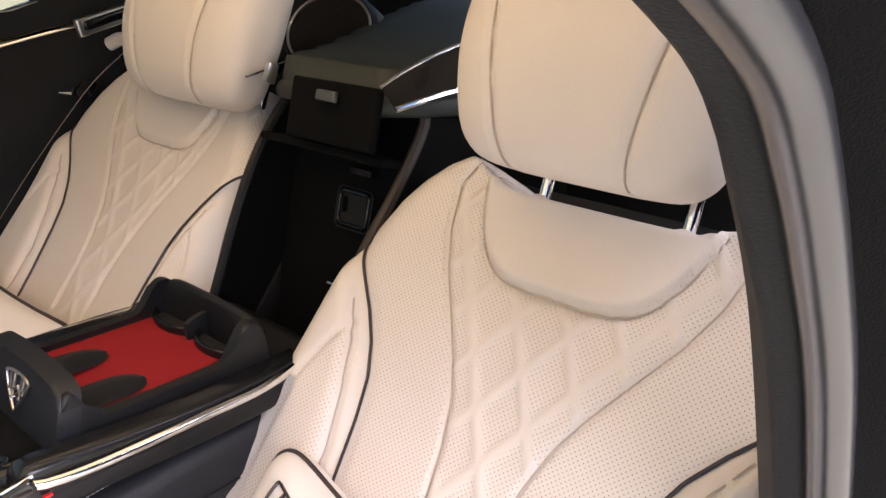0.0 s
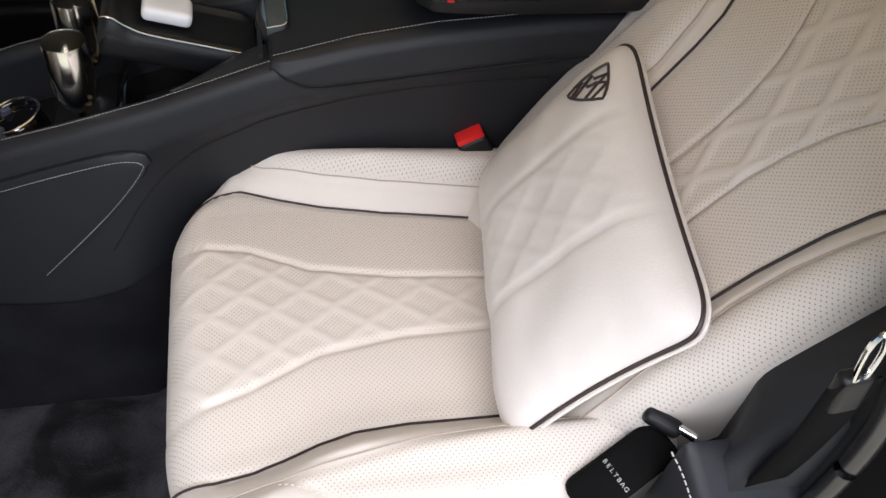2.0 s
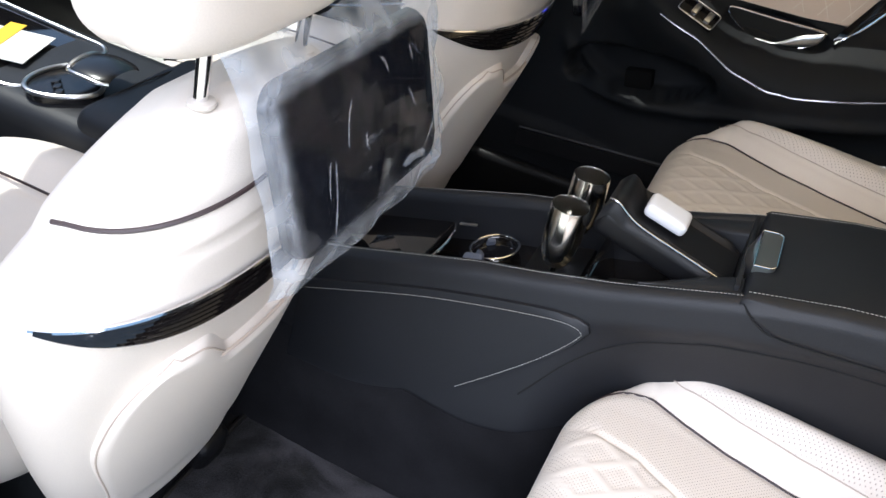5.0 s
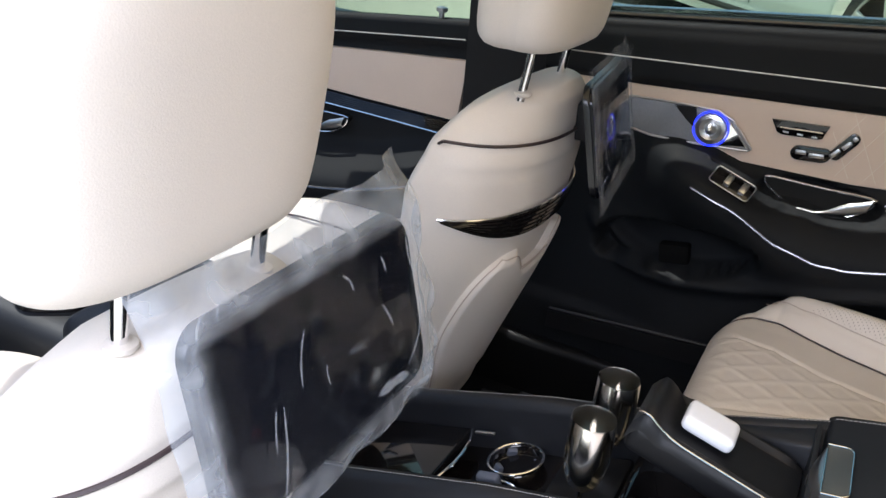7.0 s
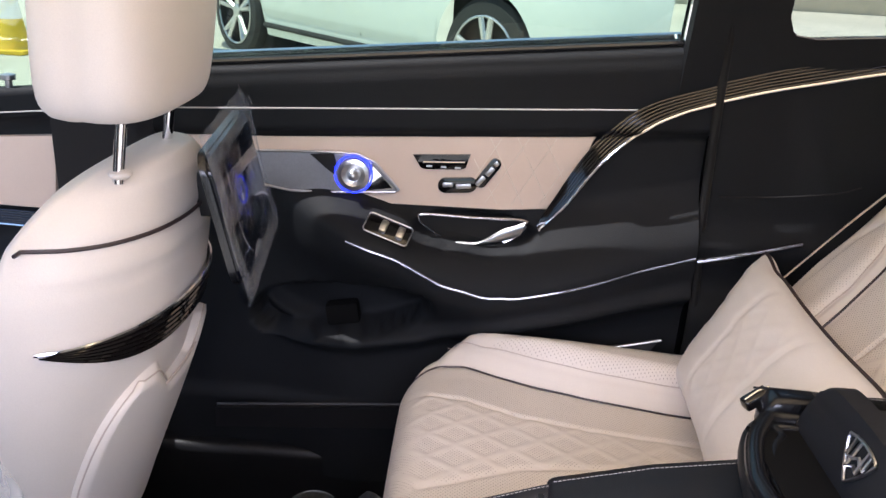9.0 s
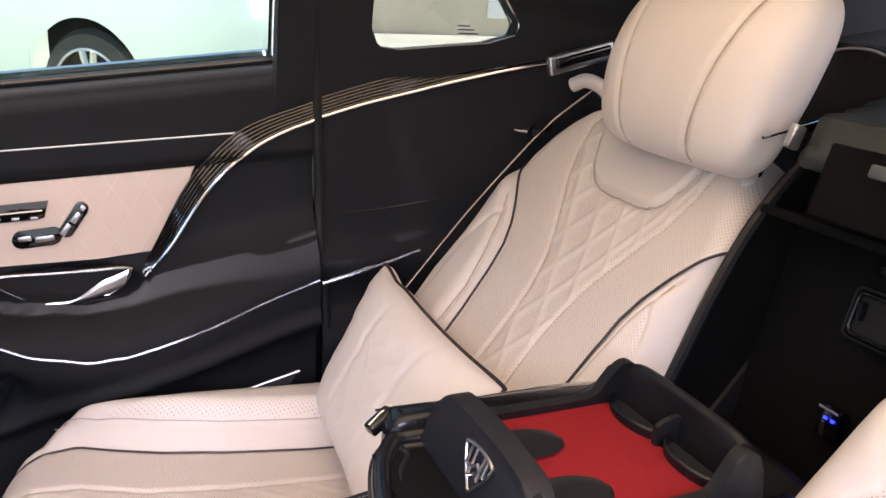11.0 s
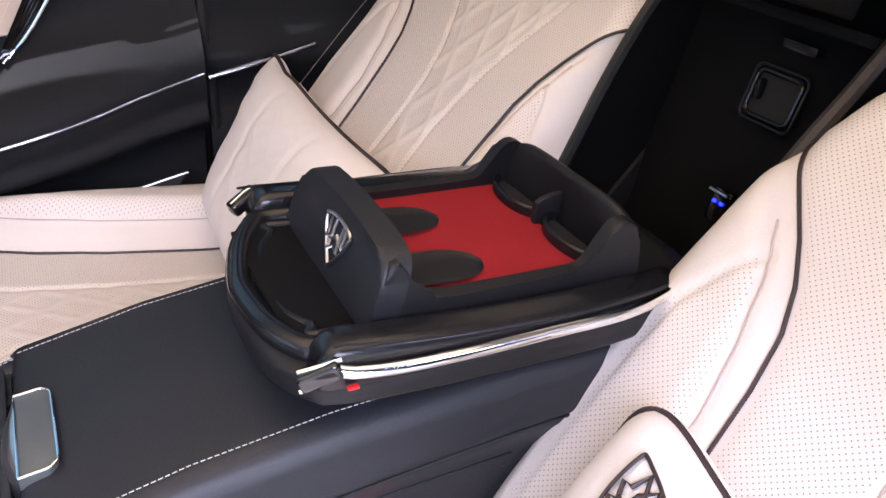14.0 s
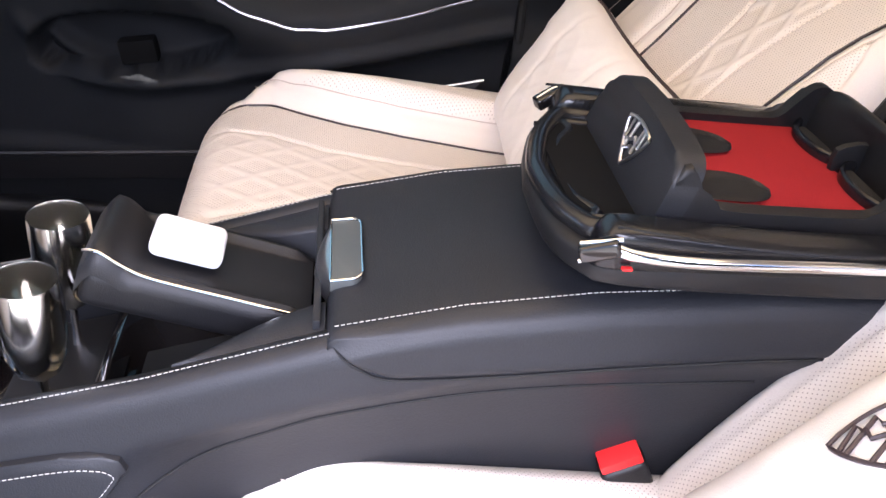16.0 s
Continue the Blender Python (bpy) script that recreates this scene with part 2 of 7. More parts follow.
def part(name, bm, material, parent=None, label="", smooth=True):
    """Links a bmesh, in world metres, as one mesh object under a thing or a part."""
    me = bpy.data.meshes.new(name)
    bmesh.ops.recalc_face_normals(bm, faces=bm.faces)
    bm.to_mesh(me)
    bm.free()
    if smooth:
        me.polygons.foreach_set("use_smooth", [True] * len(me.polygons))
        me.set_sharp_from_angle(angle=radians(38))
    me.materials.append(material)
    ob = new(name, me)
    put_under(ob, parent)
    if label:
        ob["label"] = label
    return ob


def structure(name, bm, material, label, category, smooth=True):
    ob = part(name, bm, material, None, "", smooth)
    return tagged(ob, label, category, "", "structure")


def box(c, s, bevel=0.004, seg=2, rot=None):
    """Bevelled box: centre, full sizes, rotation in degrees."""
    bm = bmesh.new()
    bmesh.ops.create_cube(bm, size=1.0)
    bmesh.ops.scale(bm, vec=s, verts=bm.verts)
    if bevel:
        bmesh.ops.bevel(bm, geom=list(bm.edges), offset=min(bevel, min(s) * 0.49), segments=seg, affect="EDGES", profile=0.6)
    m = pose(*c, *(rot or (0, 0, 0)))
    bmesh.ops.transform(bm, matrix=m, verts=bm.verts)
    return bm


def smooth_path(pts, n=40):
    """Catmull-Rom curve through points, n points long, as an array."""
    p = np.array(pts, float)
    if len(p) < 3:
        t = np.linspace(0, 1, n)[:, None]
        return p[0] * (1 - t) + p[-1] * t
    q = np.vstack([2 * p[0] - p[1], p, 2 * p[-1] - p[-2]])
    seglen = np.linalg.norm(np.diff(p, axis=0), axis=1)
    cum = np.concatenate([[0], np.cumsum(seglen)])
    out = []
    for d in np.linspace(0, cum[-1], n):
        i = min(int(np.searchsorted(cum, d, side="right")) - 1, len(p) - 2)
        t = (d - cum[i]) / max(seglen[i], 1e-9)
        a, b, c, e = q[i], q[i + 1], q[i + 2], q[i + 3]
        out.append(0.5 * (2 * b + (c - a) * t + (2 * a - 5 * b + 4 * c - e) * t * t + (3 * b - a - 3 * c + e) * t ** 3))
    return np.array(out)


def tube(path, r, seg=8, taper=None, flat=1.0):
    """Round bar along a path; r may taper to each end."""
    p = np.array(path, float)
    n = len(p)
    bm = bmesh.new()
    tang = np.gradient(p, axis=0)
    tang /= np.linalg.norm(tang, axis=1)[:, None] + 1e-12
    ref = np.array([0, 0, 1.0]) if abs(tang[:, 2]).mean() < 0.8 else np.array([1.0, 0, 0])
    rings = []
    for i in range(n):
        a = np.cross(tang[i], ref)
        a /= np.linalg.norm(a) + 1e-12
        b = np.cross(a, tang[i])
        k = r if taper is None else r * taper(i / (n - 1))
        rings.append([bm.verts.new(p[i] + k * (math.cos(t) * a + flat * math.sin(t) * b)) for t in np.linspace(0, 2 * math.pi, seg, endpoint=False)])
    for i in range(n - 1):
        for j in range(seg):
            bm.faces.new((rings[i][j], rings[i][(j + 1) % seg], rings[i + 1][(j + 1) % seg], rings[i + 1][j]))
    bm.faces.new(rings[0][::-1])
    bm.faces.new(rings[-1])
    return bm


def lathe(profile, at, seg=32, m=None):
    """Turned body: profile of (radius, height) pairs, about the upright through at."""
    bm = bmesh.new()
    rings = []
    for r, z in profile:
        rings.append([bm.verts.new((r * math.cos(t), r * math.sin(t), z)) for t in np.linspace(0, 2 * math.pi, seg, endpoint=False)])
    for i in range(len(rings) - 1):
        for j in range(seg):
            bm.faces.new((rings[i][j], rings[i][(j + 1) % seg], rings[i + 1][(j + 1) % seg], rings[i + 1][j]))
    bm.faces.new(rings[0][::-1])
    bm.faces.new(rings[-1])
    bmesh.ops.transform(bm, matrix=Matrix.Translation(at) @ (m or Matrix.Identity(4)), verts=bm.verts)
    return bm


def plate(outline, frame_of, thick, bevel=0.0, seg=2):
    """Flat plate: 2D outline laid out by frame_of(u, v, d) -> place, d from 0 (face) to thick (back)."""
    bm = bmesh.new()
    front = [bm.verts.new(frame_of(u, v, 0.0)) for u, v in outline]
    back = [bm.verts.new(frame_of(u, v, thick)) for u, v in outline]
    n = len(outline)
    f = bm.faces.new(front)
    bm.faces.new(back[::-1])
    for i in range(n):
        bm.faces.new((front[i], back[i], back[(i + 1) % n], front[(i + 1) % n]))
    if bevel:
        bmesh.ops.bevel(bm, geom=list(f.edges), offset=bevel, segments=seg, affect="EDGES", profile=0.6)
    return bm


def joined(*bms):
    out = bmesh.new()
    for b in bms:
        me = bpy.data.meshes.new("tmp")
        b.to_mesh(me)
        b.free()
        out.from_mesh(me)
        bpy.data.meshes.remove(me)
    return out


def sheet(name, P, material, parent=None, label="", uv=None, perf=None, close=False):
    """Mesh from an (n, m, 3) array of places, with a UV map and a perforation value."""
    n, m_ = P.shape[:2]
    idx = np.arange(n * m_).reshape(n, m_)
    q = np.stack([idx[:-1, :-1], idx[1:, :-1], idx[1:, 1:], idx[:-1, 1:]], -1).reshape(-1, 4)
    if close:
        w = np.stack([idx[:-1, -1], idx[1:, -1], idx[1:, 0], idx[:-1, 0]], -1).reshape(-1, 4)
        q = np.vstack([q, w])
    me = bpy.data.meshes.new(name)
    me.from_pydata(P.reshape(-1, 3).tolist(), [], q.tolist())
    me.polygons.foreach_set("use_smooth", [True] * len(me.polygons))
    if uv is not None:
        lay = me.uv_layers.new(name="UVMap")
        vi = np.empty(len(me.loops), np.int32)
        me.loops.foreach_get("vertex_index", vi)
        lay.data.foreach_set("uv", uv.reshape(-1, 2)[vi].astype(np.float32).ravel())
    if perf is not None:
        a = me.attributes.new("perf", "FLOAT", "POINT")
        a.data.foreach_set("value", perf.ravel().astype(np.float32))
    me.materials.append(material)
    ob = new(name, me)
    put_under(ob, parent)
    if label:
        ob["label"] = label
    return ob


def stitches(path, length=0.0045, gap=0.0025, r=0.0007):
    """A row of short thread stitches along a path, joined."""
    p = smooth_path(path, 200)
    cum = np.concatenate([[0], np.cumsum(np.linalg.norm(np.diff(p, axis=0), axis=1))])
    bm = bmesh.new()
    d = 0.0
    at = lambda x: Vector([np.interp(x, cum, p[:, k]) for k in range(3)])
    while d + length < cum[-1]:
        a, b = at(d), at(d + length)
        w = (b - a).normalized()
        s = w.orthogonal().normalized() * r
        t = w.cross(s).normalized() * r
        ring = [[bm.verts.new(e + o) for o in (s, t, -s, -t)] for e in (a, b)]
        for j in range(4):
            bm.faces.new((ring[0][j], ring[0][(j + 1) % 4], ring[1][(j + 1) % 4], ring[1][j]))
        d += length + gap
    return bm


def rounded(w, h, r, n=5):
    """Rounded rectangle outline, centred."""
    out = []
    for cx, cy, a0 in ((w / 2 - r, h / 2 - r, 0), (-w / 2 + r, h / 2 - r, 90), (-w / 2 + r, -h / 2 + r, 180), (w / 2 - r, -h / 2 + r, 270)):
        for k in range(n + 1):
            a = radians(a0 + 90 * k / n)
            out.append((cx + r * math.cos(a), cy + r * math.sin(a)))
    return out


def sstep(x):
    x = np.clip(x, 0, 1)
    return x * x * (3 - 2 * x)

# ---------------------------------------------------------------- car shell and surroundings
FLOOR_Z = 0.27


def slab(points, thick):
    """Polygon of 3D places thickened along its normal."""
    bm = bmesh.new()
    f = bm.faces.new([bm.verts.new(p) for p in points])
    bm.normal_update()
    n = f.normal.copy()
    r = bmesh.ops.extrude_face_region(bm, geom=[f])
    bmesh.ops.translate(bm, vec=n * thick, verts=[v for v in r["geom"] if isinstance(v, bmesh.types.BMVert)])
    return bm


def build_ground():
    ys = [-60, -6, -2, 0, 1.4, 1.8, 2.2, 2.6, 3.0, 6, 15, 60, 200]
    zs = [0.0, 0.0, 0.0, 0.0, 0.0, 0.06, 0.15, 0.24, 0.30, 0.315, 0.315, 0.315, 0.315]
    xs = np.linspace(-200, 200, 81)
    P = np.array([[(x, y, z) for y, z in zip(ys, zs)] for x in xs])
    ob = sheet("ground", P, M_CONCRETE)
    tagged(ob, "pale sunlit concrete forecourt ground", "ground", "", "structure")


def build_shell():
    # floor pan with the sills
    structure("floor", box((-0.36, 0, FLOOR_Z - 0.02), (2.72, 1.5, 0.04), 0.002), M_LOOP, "black carpeted car floor", "floor")
    for side, nm in ((-1, "sill_near"), (1, "sill_far")):
        structure(nm, box((-0.25, side * 0.745, 0.33), (2.2, 0.10, 0.16), 0.02, 3), M_SOFT, "black plastic door sill of the car", "sill")
    # roof skin and headliner
    P = []
    for x in np.linspace(-1.15, 1.35, 21):
        row = []
        for y in np.linspace(-0.64, 0.64, 17):
            z = 1.60 - 0.06 * ((x - 0.1) / 1.2) ** 2 - 0.07 * (y / 0.64) ** 4
            row.append((x, y, z))
        P.append(row)
    P = np.array(P)
    # roof frame; its glass panel and blind are unseen, added to scatter warm light
    def framed(name, dz, m):
        keep = np.ones((20, 16), bool)
        keep[4:16, 3:13] = False
        n, k = P.shape[:2]
        idx = np.arange(n * k).reshape(n, k)
        q = [(int(idx[i, j]), int(idx[i + 1, j]), int(idx[i + 1, j + 1]), int(idx[i, j + 1])) for i in range(20) for j in range(16) if keep[i, j]]
        me = bpy.data.meshes.new(name)
        me.from_pydata((P + np.array([0, 0, dz])).reshape(-1, 3).tolist(), [], q)
        me.materials.append(m)
        return new(name, me)
    tagged(framed("roof", 0.04, M_PAINT), "black painted car roof round an added glass panel", "roof", "", "structure")
    tagged(framed("ceiling", 0.0, M_HEADLINER), "pale fabric headliner under the car roof", "headliner", "", "structure")
    inner = P[4:17, 3:14]
    tagged(sheet("roof_diffuser", inner + np.array([0, 0, 0.008]), M_DIFFUSER), "unseen fabric sheet added under the roof to scatter warm light", "blind", "", "structure")
    gl = sheet("roof_glass", inner + np.array([0, 0, 0.036]), M_GLASS)
    gl.visible_shadow = False
    tagged(gl, "unseen tinted glass panel added to the roof to let light in", "window", "", "structure")
    for side in (-1, 1):
        rail = smooth_path([(-1.15, side * 0.645, 1.50), (-0.4, side * 0.65, 1.545), (0.3, side * 0.65, 1.545), (1.0, side * 0.645, 1.51), (1.35, side * 0.63, 1.47)], 30)
        structure("roof_rail", tube(rail, 0.035, 10), M_PAINT, "black roof rail over the doors", "roof rail")
    rg = sheet("window_rear", np.array([[(x, y, z - 0.04 * (y / 0.62) ** 2) for y in np.linspace(-0.50, 0.50, 13)] for x, z in ((1.33, 1.555), (1.55, 1.46), (1.75, 1.35), (1.92, 1.24))]), M_REARGLASS)
    rg.visible_shadow = False
    tagged(rg, "green tinted rear window", "window", "", "structure")
    for side in (-1, 1):
        pts = [(1.25, side * 0.50, 1.58), (1.95, side * 0.50, 1.22), (1.95, side * 0.72, 1.10), (1.25, side * 0.66, 1.48)]
        structure("pillar_rear_window", slab(pts, 0.03), M_SOFT, "black pillar trim beside the rear window", "pillar")
    # rear bulkhead behind the seats and the firewall
    structure("wall_rear", box((1.50, 0, 0.75), (0.05, 1.5, 1.0), 0.01), M_SOFT, "black panel behind the rear seats", "wall")
    structure("wall_front", box((-1.62, 0, 0.62), (0.06, 1.5, 0.75), 0.02), M_SOFT, "black dashboard bulkhead", "wall")
    structure("seat_riser", box((0.62, 0, 0.36), (0.84, 1.34, 0.16), 0.02), M_LOOP, "black carpeted riser under the rear seats", "riser")
    # front door on the open side, closed
    structure("door_near_front", box((-0.98, -0.76, 0.72), (0.95, 0.08, 0.74), 0.03, 3), M_BLACK, "black front door panel", "door")
    structure("pillar_near_middle", slab([(-0.50, -0.71, 0.35), (-0.36, -0.71, 0.35), (-0.42, -0.66, 1.53), (-0.54, -0.66, 1.53)], 0.05), M_SOFT, "black middle pillar beside the front seat", "pillar")


# ---- rear seats
BX, BZ = 0.56, 0.60
SHIFT = {-1: (-0.052, 0.008), 1: (-0.030, 0.035)}  # how far each backrest is set forward and up
SLID = {-1: (0.0, 0.0), 1: (-0.030, 0.047)}  # the same for the cushions
MIDDLE = {-1: -0.377, 1: 0.358}  # middles of the backrests
CUSHION_Y = {-1: -0.352, 1: 0.375}
BU = np.array([0.63, 0.0, 0.776])
BN = np.array([-0.776, 0.0, 0.63])


def roll_profile(n_core, r, n_arc, back, n_back):
    """Rows of (core position, arc angle, straight run back) for one rolled edge on each side."""
    rows = [(1.0, math.pi / 2, back * k / n_back) for k in range(n_back, 0, -1)]
    rows += [(1.0, a, 0.0) for a in np.linspace(math.pi / 2, 0, n_arc, endpoint=False)]
    left = [(-c, a, b) for c, a, b in rows]
    core = [(c, 0.0, 0.0) for c in np.linspace(-1, 1, n_core)]
    return left + core + rows[::-1]


def band(s, w, length, width, half):
    """How far inside a diamond band a place lies: one on the band, nought in the field."""
    f1, f2 = s / length + w / width, s / length - w / width
    d = np.minimum(np.abs(f1 - np.round(f1)), np.abs(f2 - np.round(f2)))
    return 1 - sstep((d - half * 0.7) / (half * 0.6))


def neck_edge(a):
    """Lower edge of the neck pad: a broad U with upright sides."""
    return 0.534 + 0.10 * np.clip(a / 0.132, 0, 1.2) ** 4.5


def backrest_height(w, s):
    a = np.abs(w)
    pw = np.interp(s, [0, .20, .28, .35, .395, .43, .46, .51, .535, .60, .72], [.137, .137, .141, .150, .160, .177, .199, .243, .262, .300, .34])
    d = np.interp(s, [0, .26, .32, .365, .41, .445, .49, .53, .575, .625, .67], [.048, .040, .040, .047, .060, .078, .106, .132, .153, .165, .150])
    w2 = np.interp(s, [0, .15, .25, .31, .37, .42, .45, .55], [.178, .172, .162, .164, .178, .196, .214, .27])
    h = 0.018 * sstep((a - pw + 0.006) / 0.050) * (1 - sstep((s - 0.46) / 0.20)) * (0.45 + 0.55 * sstep(s / 0.18))
    h = h + 0.006 * np.cos(np.clip(w / 0.2, -1, 1) * math.pi / 2) * np.sin(np.clip(s / 0.66, 0, 1) * math.pi)
    h = h + 0.010 * sstep((a - 0.03) / 0.20)
    # hollow for the headrest posts
    h = h - 0.22 * sstep((s - 0.628 - 0.032 * sstep((a - 0.10) / 0.08)) / 0.040) * sstep((0.230 - a) / 0.05)
    h = h - 0.0050 * np.exp(-((a - d) / 0.0036) ** 2) - 0.002 * np.exp(-((a - pw) / 0.007) ** 2)
    on2 = sstep((0.50 - s) / 0.05) * sstep((s - 0.05) / 0.05)
    h = h - 0.005 * on2 * np.exp(-((a - w2) / 0.004) ** 2)
    # neck pad: a shallow U
    edge = neck_edge(a)
    neck = sstep((s - edge) / 0.012) * sstep((0.136 - a) / 0.010)
    h = h + 0.008 * neck - 0.006 * np.exp(-((s - edge) / 0.0045) ** 2) * (a < 0.134)
    fld = (a < d - 0.003) & (neck < 0.05)
    bnd = band(s, w, 0.092, 0.058, 0.105)
    h = h + np.where(fld, 0.0022 * bnd, 0)
    perf = np.where(fld, 1 - bnd, 0.0)
    perf = np.where((a > d + 0.004) & (a < pw - 0.005) & (neck < 0.05) & (s < 0.665), 1.0, perf)
    rim = np.interp(s, [0, .10, .24, .32, .37, .41, .44], [.225, .236, .242, .243, .239, .222, .205])
    perf = np.where((a > w2 + 0.006) & (a < rim) & (s < 0.44) & (s > 0.06), 1.0, perf)
    h = h - 0.004 * on2 * np.exp(-((a - rim) / 0.004) ** 2) * (s < 0.44)
    return h, perf, pw, d, w2, edge


def back_half(s, side, sg=1):
    """Half width of a backrest at s up it; sg 1 towards the tunnel, -1 towards the door."""
    half = np.interp(s, [-.06, .08, .30, .50, .55, .59, .62, .645, .665], [.235, .266, .288, .276, .268, .254, .236, .214, .186])
    if side < 0:  # the hip trim cuts into the near seat's outer edge
        slim = np.interp(s, [-.06, .06, .20, .40, .47, .52], [.185, .200, .222, .230, .252, .280])
        half = np.where(np.array(sg) < 0, np.minimum(half, slim), half)
    return half


def back_seam(w, s, yc, side, off):
    """Place on the backrest skin, also where it rolls over its edge."""
    w, s = np.array(w, float), np.array(s, float)
    over = np.clip((np.abs(w) - back_half(s, side, np.sign(w)) + 0.045) / 0.045, 0, 0.99)
    return back_place(w, s, backrest_height(w, s)[0] - 0.045 * (1 - np.sqrt(1 - over ** 2)) + off, yc, side)


def back_place(w, s, h, yc, side):
    """Place on the backrest: w towards the tunnel, s up the back, h out of it."""
    P = np.array([BX + SHIFT[side][0], 0, BZ + SHIFT[side][1]]) + s[..., None] * BU + h[..., None] * BN
    if side > 0:  # the far backrest is cut slimmer towards the tunnel
        pw = backrest_height(np.zeros_like(s), s)[2]
        inner = pw * np.interp(s, [.25, .36, .414, .47, .52, .60, .70], [1.03, .96, .90, .84, .81, .74, .70])
        edge = np.interp(s, [0, .3, .40, .47, .55, .60, .645], [.205, .215, .215, .214, .208, .202, .185])
        k = (w - pw) / np.maximum(back_half(s, side) - pw, 0.01)
        P = P - (0.040 * np.clip(k, 0, 1))[..., None] * BN * (w > pw)[..., None]
        w = np.where(w > pw, inner + k * np.maximum(edge - inner, 0.004), np.where(w > 0, w * inner / pw, w * (1 + 0.08 * sstep((s - 0.36) / 0.18))))
    P[..., 1] = yc - side * w
    return P


def cushion_half(x, side, sg):
    """Half width of a cushion at x; sg 1 towards the tunnel, -1 towards the door."""
    x = np.array(x, float)
    if side < 0 and sg < 0:  # the near cushion is squarer and broader on the open side
        return np.interp(x, [.05, .40, .50, .58], [.295, .295, .280, .255]) - 0.090 * (np.clip(0.195 - x, 0, 0.11) / 0.10) ** 2.4
    return (0.255 if side < 0 else 0.268) - 0.085 * (np.clip(0.225 - x, 0, 0.14) / 0.13) ** 2.2


def cushion_lines(w, x, side):
    """Distances from the middle of the piping, the crease beside it and the insert's far edge."""
    pw = np.interp(x, [.05, .11, .15, .19, .24, .30, .38, .50, .62], [.165, .186, .212, .212, .189, .166, .145, .128, .12])
    wc = pw + 0.03 + 0.03 * sstep((0.22 - x) / 0.1)
    wl = np.full_like(pw, 0.228)
    if side < 0:
        pw = pw + np.interp(x, [.20, .26, .32, .40, .60], [0, .006, .012, .018, .022])
        wc = np.maximum(wc, pw + 0.028)
        po = np.interp(x, [.05, .11, .15, .19, .22, .26, .30, .36, .42, .60], [.196, .199, .201, .197, .188, .173, .163, .159, .159, .157])
        co = np.interp(x, [.05, .13, .18, .22, .26, .30, .36, .42, .60], [.228, .234, .236, .234, .226, .220, .210, .203, .192])
        lo = np.interp(x, [.05, .20, .225, .26, .30, .42, .50, .60], [.236, .236, .240, .256, .265, .267, .262, .250])
        pw, wc, wl = np.where(w < 0, po, pw), np.where(w < 0, co, wc), np.where(w < 0, lo, wl)
    return pw, wc, wl


def cushion_height(w, x, side):
    w, x = np.broadcast_arrays(np.array(w, float), np.array(x, float))
    a = np.abs(w)
    pw, wc, wl = cushion_lines(w, x, side)
    d = np.interp(x, [.05, .10, .19, .27, .37, .49, .62], [.128, .125, .102, .064, .046, .040, .040])
    z = np.interp(x, [.05, .12, .20, .35, .50, .62], [.612, .622, .628, .622, .612, .605])
    z = z + 0.062 * sstep((a - pw + 0.004) / 0.06) * (0.55 + 0.45 * sstep((x - 0.10) / 0.10))
    z = z - 0.010 * sstep((a - 0.21) / 0.04)
    z = z + 0.008 * np.cos(np.clip(w / 0.17, -1, 1) * math.pi / 2)
    z = z - 0.0048 * np.exp(-((a - d) / 0.0036) ** 2) - 0.004 * np.exp(-((a - pw) / 0.005) ** 2)
    z = z - 0.0055 * np.exp(-((a - wc) / 0.008) ** 2) * sstep((x - 0.10) / 0.05)
    z = z - 0.0018 * np.exp(-((a - wl) / 0.0035) ** 2) * sstep((x - 0.20) / 0.04)
    fld = (a < d - 0.003)
    bnd = band(x, w, 0.074, 0.054, 0.11)
    z = z + np.where(fld, 0.0012 * bnd, 0)
    perf = np.where(fld, 1 - bnd, 0.0)
    perf = np.where((a > d + 0.004) & (a < pw - 0.005), 1.0, perf)
    perf = np.where((a > wc + 0.004) & (a < wl - 0.003) & (x > 0.17), 1.0, perf)
    return z, perf


def cushion_skin(w, x, side, off):
    """Height of the cushion's skin, also where it rolls over its side and front edges."""
    half = np.where(np.array(w) < 0, cushion_half(x, side, -1), cushion_half(x, side, 1))
    over = np.clip((np.abs(w) - half + 0.04) / 0.04, 0, 0.97)
    front = np.clip((0.145 - np.array(x)) / 0.05, 0, 1)
    return cushion_height(w, x, side)[0] + off - 0.04 * (1 - np.sqrt(1 - over ** 2)) - 0.05 * (1 - np.sqrt(1 - front ** 2))


